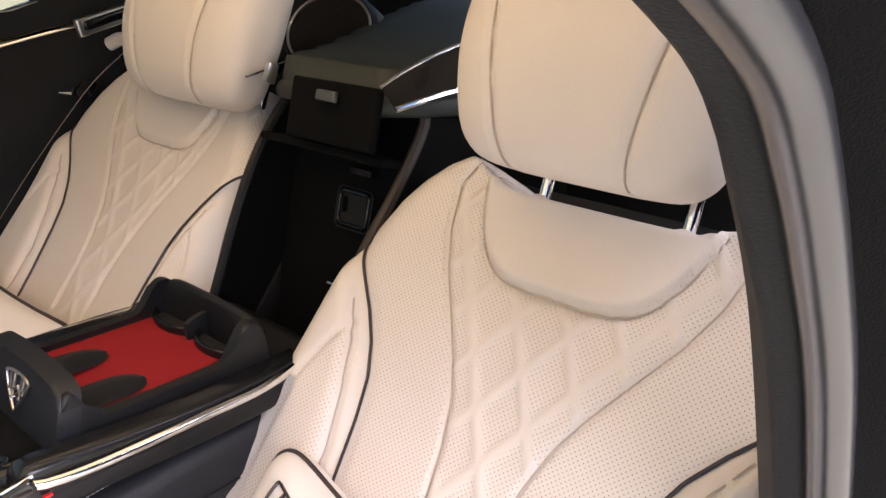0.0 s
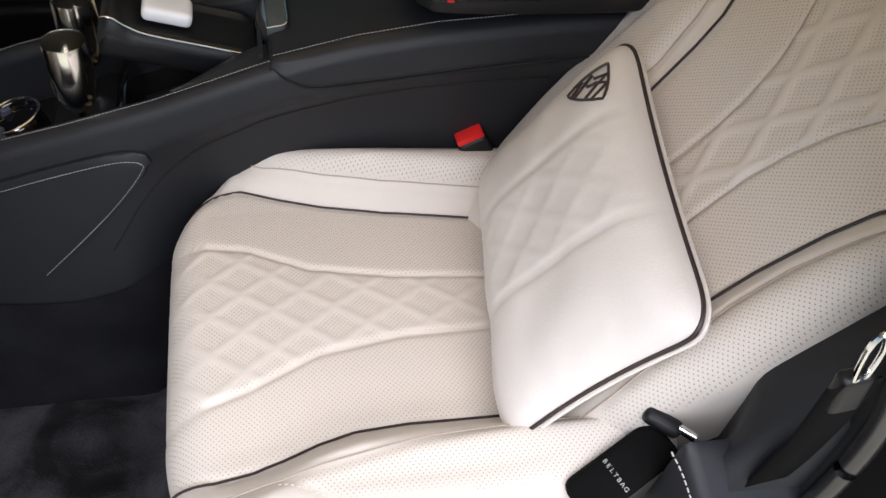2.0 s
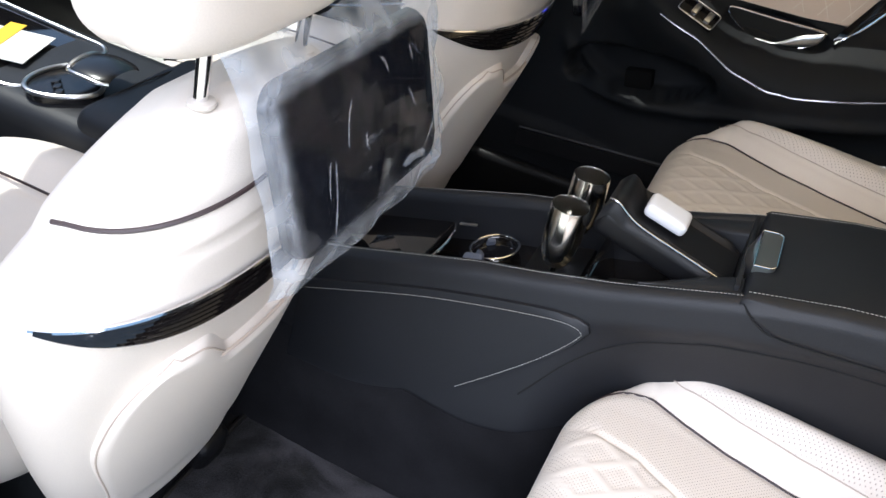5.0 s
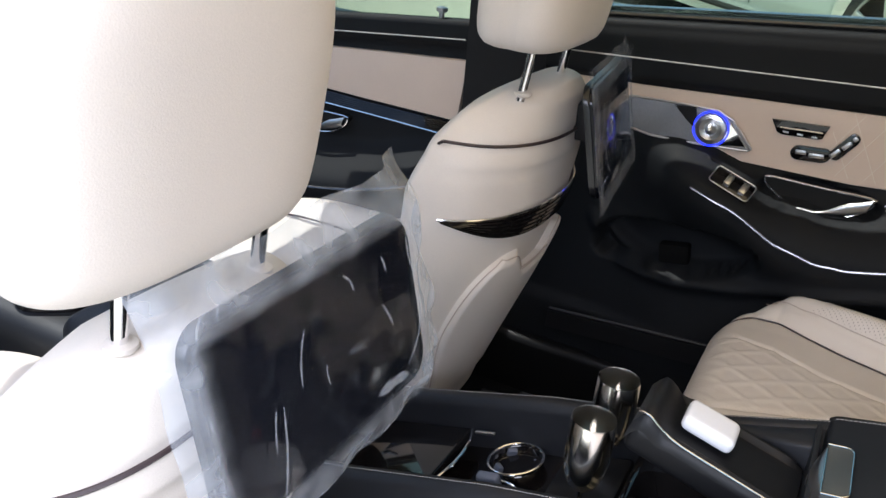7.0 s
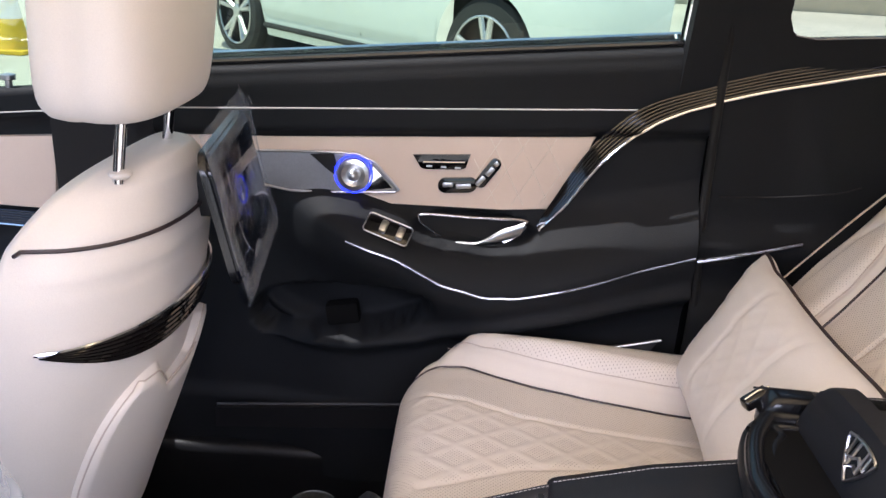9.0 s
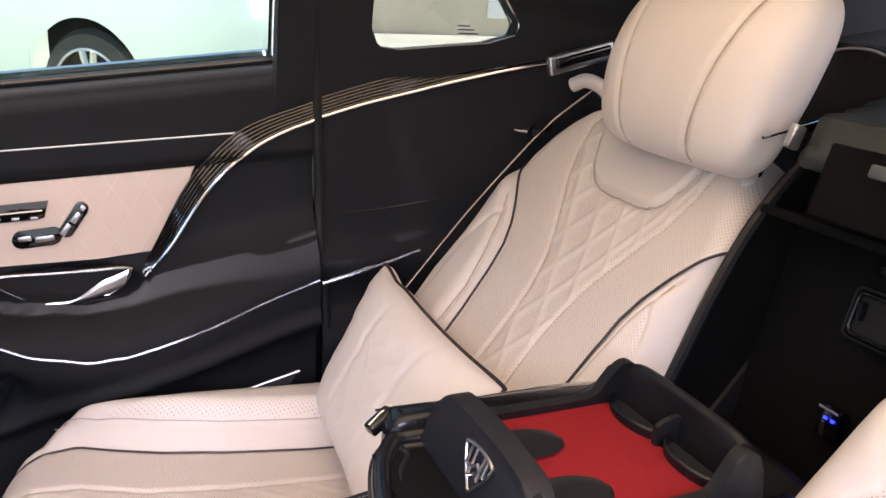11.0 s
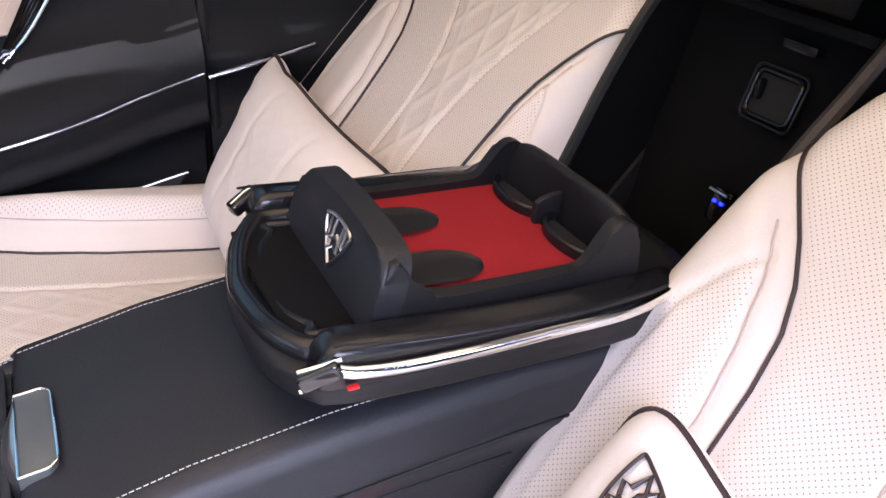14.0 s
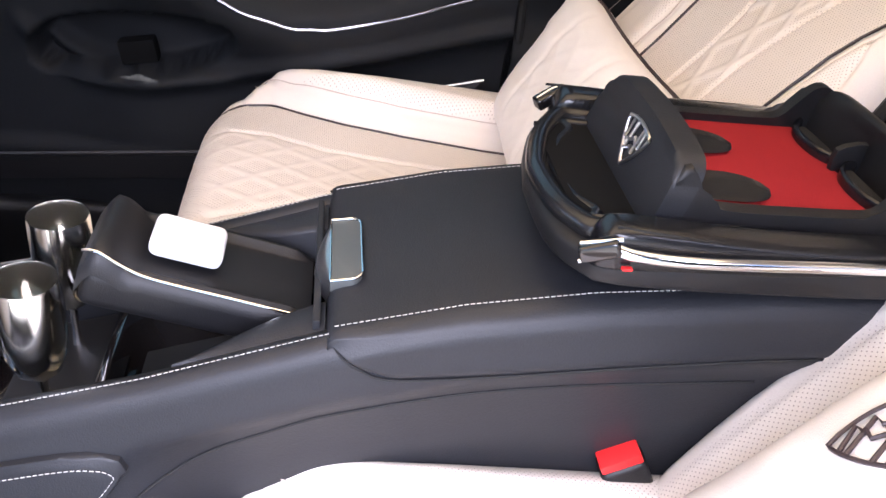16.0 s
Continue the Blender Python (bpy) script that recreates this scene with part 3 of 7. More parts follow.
def rear_seat(side, label):
    """side -1: by the open door; +1: the far one."""
    yc = MIDDLE[side]
    dx, dz = SHIFT[side]
    seat = thing("car_seat", (0.5, yc, FLOOR_Z), label, "car seat", "rear seats")
    # backrest
    cols = roll_profile(131, 0.045, 9, 0.08, 3)
    rows = [(s, 0.0, 0.0) for s in np.linspace(-0.06, 0.665, 165)] + [(0.665, a, 0.0) for a in np.linspace(0.15, math.pi / 2, 7)] + [(0.665, math.pi / 2, b) for b in (0.04, 0.09)]
    W, S, D = [], [], []
    for s, a2, b2 in rows:
        wide = {k: float(back_half(s, side, k)) for k in (-1, 1)}
        W.append([(wide[1 if c > 0 else -1] - 0.045) * c + math.copysign(0.045 * math.sin(a), c) for c, a, b in cols])
        S.append([s + 0.028 * math.sin(a2)] * len(cols))
        D.append([0.045 * (1 - math.cos(a)) + b + 0.028 * (1 - math.cos(a2)) + b2 for c, a, b in cols])
    W, S, D = np.array(W), np.array(S), np.array(D)
    h, perf, *_ = backrest_height(W, S)
    perf = np.where(D > 0.03, 0, perf)
    P = back_place(W, S, h - D, yc, side)
    sheet("backrest", P, M_PERF, seat, "cream perforated leather with diamond quilting", np.stack([W, S], -1), perf)
    part("back_shell", box((0.895 + dx, yc, 0.79 + dz), (0.05, 0.46, 0.66), 0.02, 2, (0, 39, 0)), M_SOFT, seat, "black seat shell")
    # piping along the bolsters
    for sg in (-1, 1):
        s = np.linspace(-0.03, 0.545, 90)
        s = s[backrest_height(np.zeros_like(s), s)[2] < back_half(s, side, sg) - 0.002]
        _, _, pw, *_ = backrest_height(np.zeros_like(s), s)
        part("piping", tube(back_seam(sg * (pw + 0.001), s, yc, side, 0.0026), 0.0018, 6), M_PIPE, seat, "dark brown piping")
    # stitched seams each side of the quilted field
    for sg in (-1, 1):
        s = np.linspace(0.03, 0.64, 60)
        d = backrest_height(np.zeros_like(s), s)[3]
        w = sg * (d + 0.006)
        hh = backrest_height(w, s)[0] + 0.0004
        part("stitching", stitches(back_place(w, s, hh, yc, side), 0.003, 0.003, 0.0006), M_CREAMTHREAD, seat, "cream thread")
    # seams: sides of the quilted field, bolster inserts, neck pad
    for sg in (-1, 1):
        s = np.linspace(0.0, 0.655, 80)
        _, _, _, d, w2, _ = backrest_height(np.zeros_like(s), s)
        part("seam", tube(back_seam(sg * d, s, yc, side, 0.0016), 0.0010, 5), M_SEAM, seat)
        k = (s > 0.04) & (s < 0.47)
        part("seam", tube(back_seam(sg * w2[k], s[k], yc, side, 0.0028), 0.0010, 5), M_SEAM, seat)
    w = np.concatenate([np.full(8, -0.1335), np.linspace(-0.1335, 0.1335, 70), np.full(8, 0.1335)])
    up = np.concatenate([np.linspace(0.66, 0.648, 8), neck_edge(np.abs(w[8:-8])), np.linspace(0.648, 0.66, 8)])
    part("seam", tube(back_seam(w, up, yc, side, 0.0032), 0.0011, 5), M_SEAM, seat)
    # cushion
    yc = CUSHION_Y[side]
    dx, dz = SLID[side]
    cols = roll_profile(131, 0.04, 7, 0.13, 4)
    rows = [(0.0, math.pi / 2, b) for b in (0.16, 0.11, 0.06, 0.02)] + [(0.0, a, 0.0) for a in np.linspace(math.pi / 2, 0.1, 9)] + [(x, 0.0, 0.0) for x in np.linspace(0.0, 0.48, 120)]
    W, X, D = [], [], []
    R = 0.05
    deep = 0.132 if side < 0 else 0.185
    for x, a2, b2 in rows:
        xx = 0.095 + R + x - R * math.sin(a2) + 0.25 * b2
        wide = {k: float(cushion_half(xx - 0.25 * b2, side, k)) - 0.16 * b2 for k in (-1, 1)}
        W.append([(wide[1 if c > 0 else -1] - 0.04) * c + math.copysign(0.04 * math.sin(a) - 0.12 * b * (1 - 0.8 * b2 / 0.16), c) for c, a, b in cols])
        X.append([xx + 0.02 * b * (1 if a2 > 0 else 0) for c, a, b in cols])
        turned = [0.04 * (1 - math.cos(a)) + R * (1 - math.cos(a2)) for c, a, b in cols]
        D.append([q + (deep + 0.02 - q) * (1 - (1 - b / 0.13) * (1 - b2 / 0.16)) for q, (c, a, b) in zip(turned, cols)])
    W, X, D = np.array(W), np.array(X), np.array(D)
    z, perf = cushion_height(W, X, side)
    z = np.where(D > 0.04, np.minimum(z, 0.672), z)
    perf = np.where(D > 0.03, 0, perf)
    nose = lambda x: (0.010 if side < 0 else -0.010) * sstep((0.35 - x) / 0.25)
    if side < 0:  # its outer front corner stands back a little
        X = X + 0.014 * sstep((-W - 0.14) / 0.10) * sstep((0.30 - X) / 0.15)
    P = np.stack([X + dx + nose(X), yc - side * W, z - D + dz], -1)
    sheet("seat_cushion", P, M_PERF, seat, "cream perforated leather with diamond quilting", np.stack([W, X], -1), perf)
    part("cushion_base", box((0.36 + dx, yc, 0.445), (0.44, 0.44, 0.10), 0.02), M_SOFT, seat, "black plastic seat base")
    for sg in (-1, 1):
        x = 0.096 + 0.484 * np.linspace(0, 1, 110) ** 1.5
        w = sg * cushion_lines(np.full_like(x, sg), x, side)[0]
        part("piping", tube(np.stack([x + dx + nose(x), yc - side * w, cushion_skin(w, x, side, 0.0020) + dz], -1), 0.0016, 6), M_PIPE, seat, "dark brown piping")
        x = np.linspace(0.12 if side * sg > 0 else 0.165, 0.57, 70)
        w = sg * cushion_lines(np.full_like(x, sg), x, side)[1]
        part("seam", tube(np.stack([x + dx + nose(x), yc - side * w, cushion_skin(w, x, side, 0.0030) + dz], -1), 0.0009, 5), M_SEAM, seat)
    if side < 0:  # stitched far edge of the bolster insert
        x = np.linspace(0.215, 0.57, 60)
        w = -cushion_lines(np.full_like(x, -1), x, side)[2]
        part("stitching", stitches(np.stack([x + dx + nose(x), yc - side * w, cushion_skin(w, x, side, 0.0010) + dz], -1), 0.003, 0.003, 0.0006), M_CREAMTHREAD, seat, "cream thread")
    # welt along the flanks of the cushion
    for sg in (-1, 1):
        x = np.linspace(0.13 if side * sg > 0 else 0.17, 0.58, 60)
        hw = cushion_half(x, side, sg)
        zz = np.minimum(cushion_height(sg * hw, x, side)[0], 0.672) - 0.078
        part("welt", tube(np.stack([x + dx + nose(x), yc - side * sg * (hw - 0.003), zz + dz], -1), 0.0016, 6), M_SEAM, seat, "beige welt")
    # headrest
    rear_headrest(seat, MIDDLE[side], side)
    return seat


def superloft(rings, n=48, p=2.6):
    """Loft through rings of (centre, half size a along A, half size b along B, A, B) as superellipses."""
    out = []
    for c, a, b, A, B in rings:
        c, A, B = np.array(c), np.array(A), np.array(B)
        row = []
        for t in np.linspace(0, 2 * math.pi, n, endpoint=False):
            ct, st = math.cos(t), math.sin(t)
            row.append(c + A * a * math.copysign(abs(ct) ** (2 / p), ct) + B * b * math.copysign(abs(st) ** (2 / p), st))
        out.append(row)
    ends = [[np.array(rings[k][0])] * n for k in (0, -1)]
    return np.array([ends[0]] + out + [ends[1]])


def rear_headrest(seat, yc, side):
    up = np.array([0.35, 0, 0.937])
    out = np.array([-0.937, 0, 0.35])
    org = np.array([BX + SHIFT[side][0], yc, BZ + SHIFT[side][1]])
    base = org + 0.620 * BU + 0.060 * BN + np.array([0, -0.010 if side < 0 else -0.074, 0.012 if side < 0 else -0.030])
    yc = float(base[1])
    org[1] = yc
    rings = []
    k = 0.89 if side < 0 else 0.97
    prof = [(v, k * a, b) for v, a, b in [(0.0, .070, .016), (0.003, .108, .030), (0.012, .130, .042), (0.035, .147, .053), (0.09, .160, .060), (0.14, .163, .060), (0.18, .160, .055), (0.21, .148, .044), (0.225, .125, .03), (0.23, .06, .012)]]
    for v, a, b in smooth_path(prof, 40):
        bow = 0.012 * math.sin(v / 0.22 * math.pi)
        rings.append((base + up * v + out * bow, a, b, (0, 1, 0), out))
    P = superloft(rings, 144, 3.0)
    for sg in (-1, 1):
        gap = np.abs((P[..., 1] - yc) - sg * (0.062 + 0.20 * np.clip((P - base) @ up, 0, 0.2)))
        front = sstep(((P - base) @ out + 0.01) / 0.02)
        P = P - (out * 0.0060) * (np.exp(-(gap / 0.0035) ** 2) * front)[..., None]
    hr = sheet("headrest", P, M_CREAM, seat, "cream leather headrest", close=True)
    for sg in (-1, 1):
        line = []
        for v, a, b in smooth_path(prof, 40)[3:-4]:
            y = 0.062 + 0.20 * min(max(v, 0), 0.2)
            if y < 0.95 * a:
                line.append(base + up * v + np.array([0, sg * y, 0]) + out * (0.012 * math.sin(v / 0.22 * math.pi) + b * (1 - (y / a) ** 3.0) ** (1 / 3.0) - 0.0032))
        part("seam", tube(line, 0.0010, 6), M_SEAM, hr)
    for sg in (-1, 1):
        a = org + np.array([0, sg * 0.08, 0]) + 0.632 * BU - 0.012 * BN
        part("headrest_post", tube([a - up * 0.03, a + up * 0.09], 0.0065, 12), M_CHROME, hr, "chrome post")
        part("post_collar", lathe([(0.012, -0.004), (0.016, 0.0), (0.016, 0.004), (0.008, 0.006)], tuple(a + BN * 0.010 - BU * 0.012), 20, Euler((0, radians(-39), 0)).to_matrix().to_4x4()), M_CREAM, seat, "cream post collar")


# ---- pillows
def emblem(centre, U, V, N, size, material, parent, r, name="badge", lie=None):
    """Plain shield outline with slanted bars, raised on a surface."""
    c, U, V, N = (np.array(q, float) for q in (centre, U, V, N))
    at = lie or (lambda u, v: c + size * (u * U + v * V) + N * 0.0015)
    out = [(0, .42)] + [tuple(q) for q in smooth_path([(.07, .36), (.30, .10), (.44, -.12), (.50, -.28)], 16)] + [tuple(q) for q in smooth_path([(.30, -.335), (0, -.36), (-.30, -.335), (-.50, -.28)], 16)] + [tuple(q) for q in smooth_path([(-.44, -.12), (-.30, .10), (-.07, .36), (0, .42)], 16)]
    bms = [tube([at(u, v) for u, v in out], r, 6)]
    for pts in ([(-.32, -.31), (-.30, .0), (-.14, -.06)], [(-.22, -.33), (-.14, .15), (-.02, .08), (.17, .20), (.17, .0)], [(-.17, -.01), (-.04, -.10), (.10, .0), (.33, .05), (.26, -.34)], [(.15, .0), (.10, -.35)]):
        bms.append(tube([at(*p) for p in pts], r * 1.1, 6))
    return part(name, joined(*bms), material, parent)


def pillow(corners, label, with_badge):
    """Soft cushion through four corners: top inner, top outer, bottom outer, bottom inner."""
    a, b, c, d = (np.array(q) for q in corners)
    ctr = (a + b + c + d) / 4
    U = (b + c - a - d) / 2
    V = (a + b - c - d) / 2
    N = np.cross(U, V)
    N /= np.linalg.norm(N)
    if N[0] > 0:
        N = -N
    th = thing("pillow", tuple(ctr), label, "pillow", "pillows on the rear seats")
    n = 61
    u = np.linspace(-1, 1, n)
    Ug, Vg = np.meshgrid(u, u, indexing="ij")
    bil = lambda p, q: ((1 - p) * (1 + q) / 4)[..., None] * a + ((1 + p) * (1 + q) / 4)[..., None] * b + ((1 + p) * (1 - q) / 4)[..., None] * c + ((1 - p) * (1 - q) / 4)[..., None] * d
    pinch, cut = (0.05, 0.075) if with_badge else (0.085, 0.02)
    tuck = lambda p, q: (0.055 * np.exp(-((p - 0.42) / 0.16) ** 2) * np.clip(-q, 0, 1) ** 6 if with_badge else -0.035 * np.exp(-((p - 0.72) / 0.13) ** 2) * np.clip(q, 0, 1) ** 6)  # where an edge is pushed in
    pu = Ug * (1 - pinch * (1 - Vg ** 2) - cut * Vg ** 14)
    pv = Vg * (1 - pinch * (1 - Ug ** 2) - cut * Ug ** 14) + tuck(Ug, Vg)
    fall = np.clip((1 - Ug ** 4), 0, 1) ** 0.5 * np.clip((1 - Vg ** 4), 0, 1) ** 0.5
    seam = np.exp(-((np.abs(Ug + 0.02) - 0.36) / 0.02) ** 2)
    q = band(Vg * 0.145, Ug * 0.19, 0.074, 0.058, 0.11) * (np.abs(Ug + 0.02) < 0.34)
    hgt = 0.050 * fall - 0.004 * seam * fall + 0.0011 * q * fall
    wr = np.array([[noise.noise(Vector((3.1 * i, 4.3 * j, 0.7 + corners[0][1]))) for j in u] for i in u])
    hgt = hgt + 0.0028 * wr * fall
    # puckers that run in from the outer lower corner and the edges
    pucker = np.array([[noise.noise(Vector((9.0 * i, 9.0 * j, 2.3))) for j in u] for i in u])
    hgt = hgt + 0.0035 * pucker * fall * np.clip(np.maximum(np.abs(Ug), np.abs(Vg)) - 0.72, 0, 1) / 0.28
    front = bil(pu, pv) + hgt[..., None] * N
    back = bil(pu, pv) - (0.034 * fall)[..., None] * N
    sheet("front_panel", front, M_PILLOW, th, "off-white quilted leather")
    sheet("back_panel", back, M_PILLOW, th)
    edge = np.concatenate([np.stack([u, np.ones(n)], 1), np.stack([np.ones(n), -u], 1), np.stack([-u, -np.ones(n)], 1), np.stack([-np.ones(n), u], 1)])
    eu = edge[:, 0] * (1 - pinch * (1 - edge[:, 1] ** 2) - cut * edge[:, 1] ** 14)
    ev = edge[:, 1] * (1 - pinch * (1 - edge[:, 0] ** 2) - cut * edge[:, 0] ** 14) + tuck(edge[:, 0], edge[:, 1])
    part("piping", tube(bil(eu, ev) + 0.003 * N, 0.0024 if with_badge else 0.0030, 6), M_PIPE, th, "dark piping round the edge")
    part("piping", tube(bil(eu * 0.992, ev * 0.992) - 0.007 * N, 0.0022, 6), M_PILLOW, th, "white piping behind the dark one")
    if with_badge:
        wu, wv = np.linalg.norm(U) / 2, np.linalg.norm(V) / 2
        ang = radians(45)

        def lie(eu, ev):
            """The badge is embroidered on the puffed face, near the top corner."""
            du, dv = 0.062 * (eu * math.cos(ang) - ev * math.sin(ang)), 0.062 * (eu * math.sin(ang) + ev * math.cos(ang))
            p, q = np.array([-0.655 + du / wu]), np.array([0.71 + dv / wv])
            f = np.clip(1 - p ** 4, 0, 1) ** 0.5 * np.clip(1 - q ** 4, 0, 1) ** 0.5
            return (bil(p * (1 - pinch * (1 - q ** 2)), q * (1 - pinch * (1 - p ** 2))) + (0.050 * f + 0.0025)[..., None] * N)[0]
        emblem(ctr, U, V, N, 1.0, M_PIPE, th, 0.0016, "badge", lie)
    return th

# ---------------------------------------------------------------- centre console
RAIL_X = [-1.3, -.60, -.45, -.28, -.086, 0.0, .103, .245, .35, .45, .60, .75]
RAIL_Z = [.62, .56, .585, .635, .700, .722, .752, .803, .830, .846, .858, .862]


def rail_z(x):
    return np.interp(x, RAIL_X, RAIL_Z)


def console_side(z, zt, x=-1.0):
    """Half width of the console at height z under a rail at zt; it flares only ahead of the rear cushions."""
    wide = np.interp(zt - z, [-.01, 0, .012, .05, .12, .24, .40, .6], [.100, .112, .122, .132, .150, .186, .200, .205])
    slim = np.interp(zt - z, [-.01, 0, .012, .05, .08, .6], [.100, .112, .122, .130, .118, .105])
    k = float(sstep(np.array((x - 0.03) / 0.14)))
    return wide * (1 - k) + slim * k


def build_console():
    con = thing("centre_console", (-0.05, 0, FLOOR_Z), "long black leather centre console with pale stitching", "console")
    xs = np.linspace(-0.62, 0.72, 90)
    for side in (-1, 1):
        rows = []
        for x in xs:
            zt = float(rail_z(x))
            row = [(x, side * 0.088, zt - 0.14), (x, side * 0.090, zt - 0.02), (x, side * 0.094, zt - 0.004), (x, side * 0.103, zt)]
            for dz in np.concatenate([np.linspace(0.003, 0.06, 10), np.linspace(0.08, zt - FLOOR_Z, 14)]):
                row.append((x, side * float(console_side(zt - dz, zt, x)), zt - dz))
            rows.append(row)
        sheet("side_panel", np.array(rows), M_BLACK, con, "black leather side")
        path = [(x, side * 0.106, float(rail_z(x)) + 0.0012) for x in np.linspace(-0.60, 0.66, 60)]
        part("stitching", stitches(path, 0.0032, 0.0016, 0.00042), M_STITCH, con, "pale twin stitching")
        path = [(x, side * (float(console_side(z, rail_z(x), x)) + 0.0005), z) for x, z in smooth_path([(.03, .56), (.078, .626), (.13, .672), (.20, .711), (.258, .736), (.39, .764), (.60, .776)], 40)]
        part("seam", tube(path, 0.0014, 6), M_HOLE, con)
        low = np.array([[(x, side * (float(console_side(z, rail_z(x), x)) + 0.004), z) for z in np.linspace(FLOOR_Z, 0.485 + 0.05 * float(sstep(np.array((x + 0.05) / 0.2))), 8)] for x in np.linspace(-0.60, 0.12, 30)])
        sheet("carpet_side", low, M_LOOP, con, "black carpet along the tunnel")
        # stitched knee panel
        out = smooth_path([(-.34, .568), (-.135, .645), (.03, .692), (.082, .696), (.094, .684), (.075, .655), (.02, .598), (-.056, .530), (-.20, .46), (-.34, .44)], 60)
        lie = lambda x, z, d: (x, side * (float(console_side(z, rail_z(x), x)) + 0.006 - d), z)
        panel = part("knee_panel", plate([tuple(p) for p in out], lie, 0.014, 0.004), M_BLACK, con, "padded black leather panel")
        inner = smooth_path([(-.33, .560), (-.135, .635), (.03, .682), (.076, .686), (.084, .680), (.066, .652), (.012, .596), (-.06, .530)], 60)
        part("stitching", stitches([lie(x, z, -0.0022) for x, z in inner], 0.0032, 0.0016, 0.00042), M_STITCH, panel)
    # lid: flat top that rolls over into its sides, flush with the panels
    seam_x, seam_z = [.245, .251, .258, .271, .297, .384, .474, .60, .72], [.806, .800, .794, .786, .779, .788, .799, .811, .817]
    rows = []
    lx = np.concatenate([[0.2435, 0.244, 0.246, 0.250], np.linspace(0.256, 0.30, 10), np.linspace(0.31, 0.70, 28)])
    for i, x in enumerate(lx):
        zt = float(rail_z(x))
        cut = [0.03, 0.010, 0.003, 0.0008][i] if i < 4 else 0.0
        drop = max(zt - float(np.interp(x, seam_x, seam_z)), 0.002)
        half = [(y, zt + 0.0085 - 0.0035 * (y / 0.104) ** 2) for y in np.linspace(0, 0.104, 14)]
        for k in np.linspace(0.06, 1, 12):
            dz = drop * k
            half.append((float(console_side(zt - dz, zt, x)) + 0.0035 * float(sstep(np.array((1 - k) / 0.12))) + 0.0005, zt - dz + 0.0045 * (1 - k) ** 3))
        rows.append([(x, -y, z - cut) for y, z in half[::-1]] + [(x, y, z - cut) for y, z in half[1:]])
    lid = sheet("lid", np.array(rows), M_BLACK, con, "smooth black leather armrest lid")
    for side in (-1, 1):
        path = [(x, side * 0.1045, float(rail_z(x)) + 0.0062) for x in np.linspace(0.25, 0.68, 40)]
        part("stitching", stitches(path, 0.0032, 0.0016, 0.00042), M_STITCH, lid, "white stitching")
        part("seam", tube([(x, side * (float(console_side(z, rail_z(x), x)) + 0.0012), z - 0.001) for x, z in smooth_path(list(zip(seam_x, seam_z)), 60)], 0.0014, 6), M_HOLE, lid)
    # release button on the lid's front edge: a bright bulged front and a dark mirrored top
    top = lambda u, v, d: (0.2455 + v, u - 0.012, float(rail_z(0.246)) + 0.0150 + 0.16 * v - d)
    face = [(u * 0.046, 0.0) for u in np.linspace(-1, 1, 9)] + [(0.046 - 0.010 * (1 - math.cos(t)), 0.016 + 0.010 * math.sin(t)) for t in np.linspace(0.2, math.pi / 2, 6)] + [(-0.046 + 0.010 * (1 - math.cos(t)), 0.016 + 0.010 * math.sin(t)) for t in np.linspace(math.pi / 2, 0.2, 6)]
    btn = part("release_button", plate(face, top, 0.010, 0.0015), M_BUTTON, con, "dark mirrored release button in a chrome bezel")
    rows = []
    for u in np.linspace(-1, 1, 31):
        bul = 0.013 * (1 - u * u)
        a = np.array(top(u * 0.0465, 0.0, -0.0006))
        rows.append([a + np.array([-bul * math.sin(t), 0, -0.024 * (1 - math.cos(t))]) for t in np.linspace(0, math.pi / 2, 9)])
    sheet("button_front", np.array(rows), M_SATIN, btn, "bright bulged metal front")
    part("bezel", tube([top(u, v, -0.0008) for u, v in face + face[:1]], 0.0011, 8), M_CHROME, btn, "chrome bezel")
    # open well between the rails
    fl = lambda x: float(rail_z(x)) - 0.085
    wx = np.linspace(-0.42, 0.235, 20)
    P = np.array([[(x, y, fl(x)) for y in np.linspace(-0.092, 0.092, 5)] for x in wx])
    sheet("well_floor", P, M_PIANO, con, "piano black lacquer tray")
    for side in (-1, 1):
        rows = []
        for x in np.linspace(0.125, 0.243, 20):
            k = (x - 0.125) / 0.118
            y1 = 0.094 - 0.036 * math.sin(k * math.pi / 2) ** 1.2
            zt = float(rail_z(x)) - 0.004
            rows.append([(x, side * (0.096 + (y1 - 0.096) * t), zt + 0.003 * math.sin(math.pi * t)) for t in np.linspace(0, 1, 8)] + [(x, side * (y1 - 0.002), zt - 0.004), (x, side * (y1 - 0.002), zt - 0.075)])
        sheet("well_pad", np.array(rows), M_BLACK, con, "padded leather ledge inside the rail")
    part("well_end", box((0.236, 0, 0.755), (0.006, 0.184, 0.10), 0.001), M_BLACK, con)
    # lacquered frame and sliding storage cover at the front of the well
    part("storage_cover", box((-0.265, 0, fl(-0.265) + 0.030), (0.155, 0.170, 0.014), 0.004, 3, (0, -17.5, 0)), M_PIANO, con, "glossy black storage cover")
    part("cover_edge", tube(smooth_path([(-0.190, -0.08, fl(-.19) + .040), (-0.176, -0.04, fl(-.17) + .042), (-0.172, 0.0, fl(-.17) + .043), (-0.176, 0.04, fl(-.17) + .042), (-0.190, 0.08, fl(-.19) + .040)], 20), 0.0022, 8), M_CHROME, con, "bright cover edge")
    part("cover_tab", box((-0.16, 0.055, fl(-.16) + .05), (0.03, 0.006, 0.003), 0.001, 2, (0, -17, 0)), M_SATIN, con)
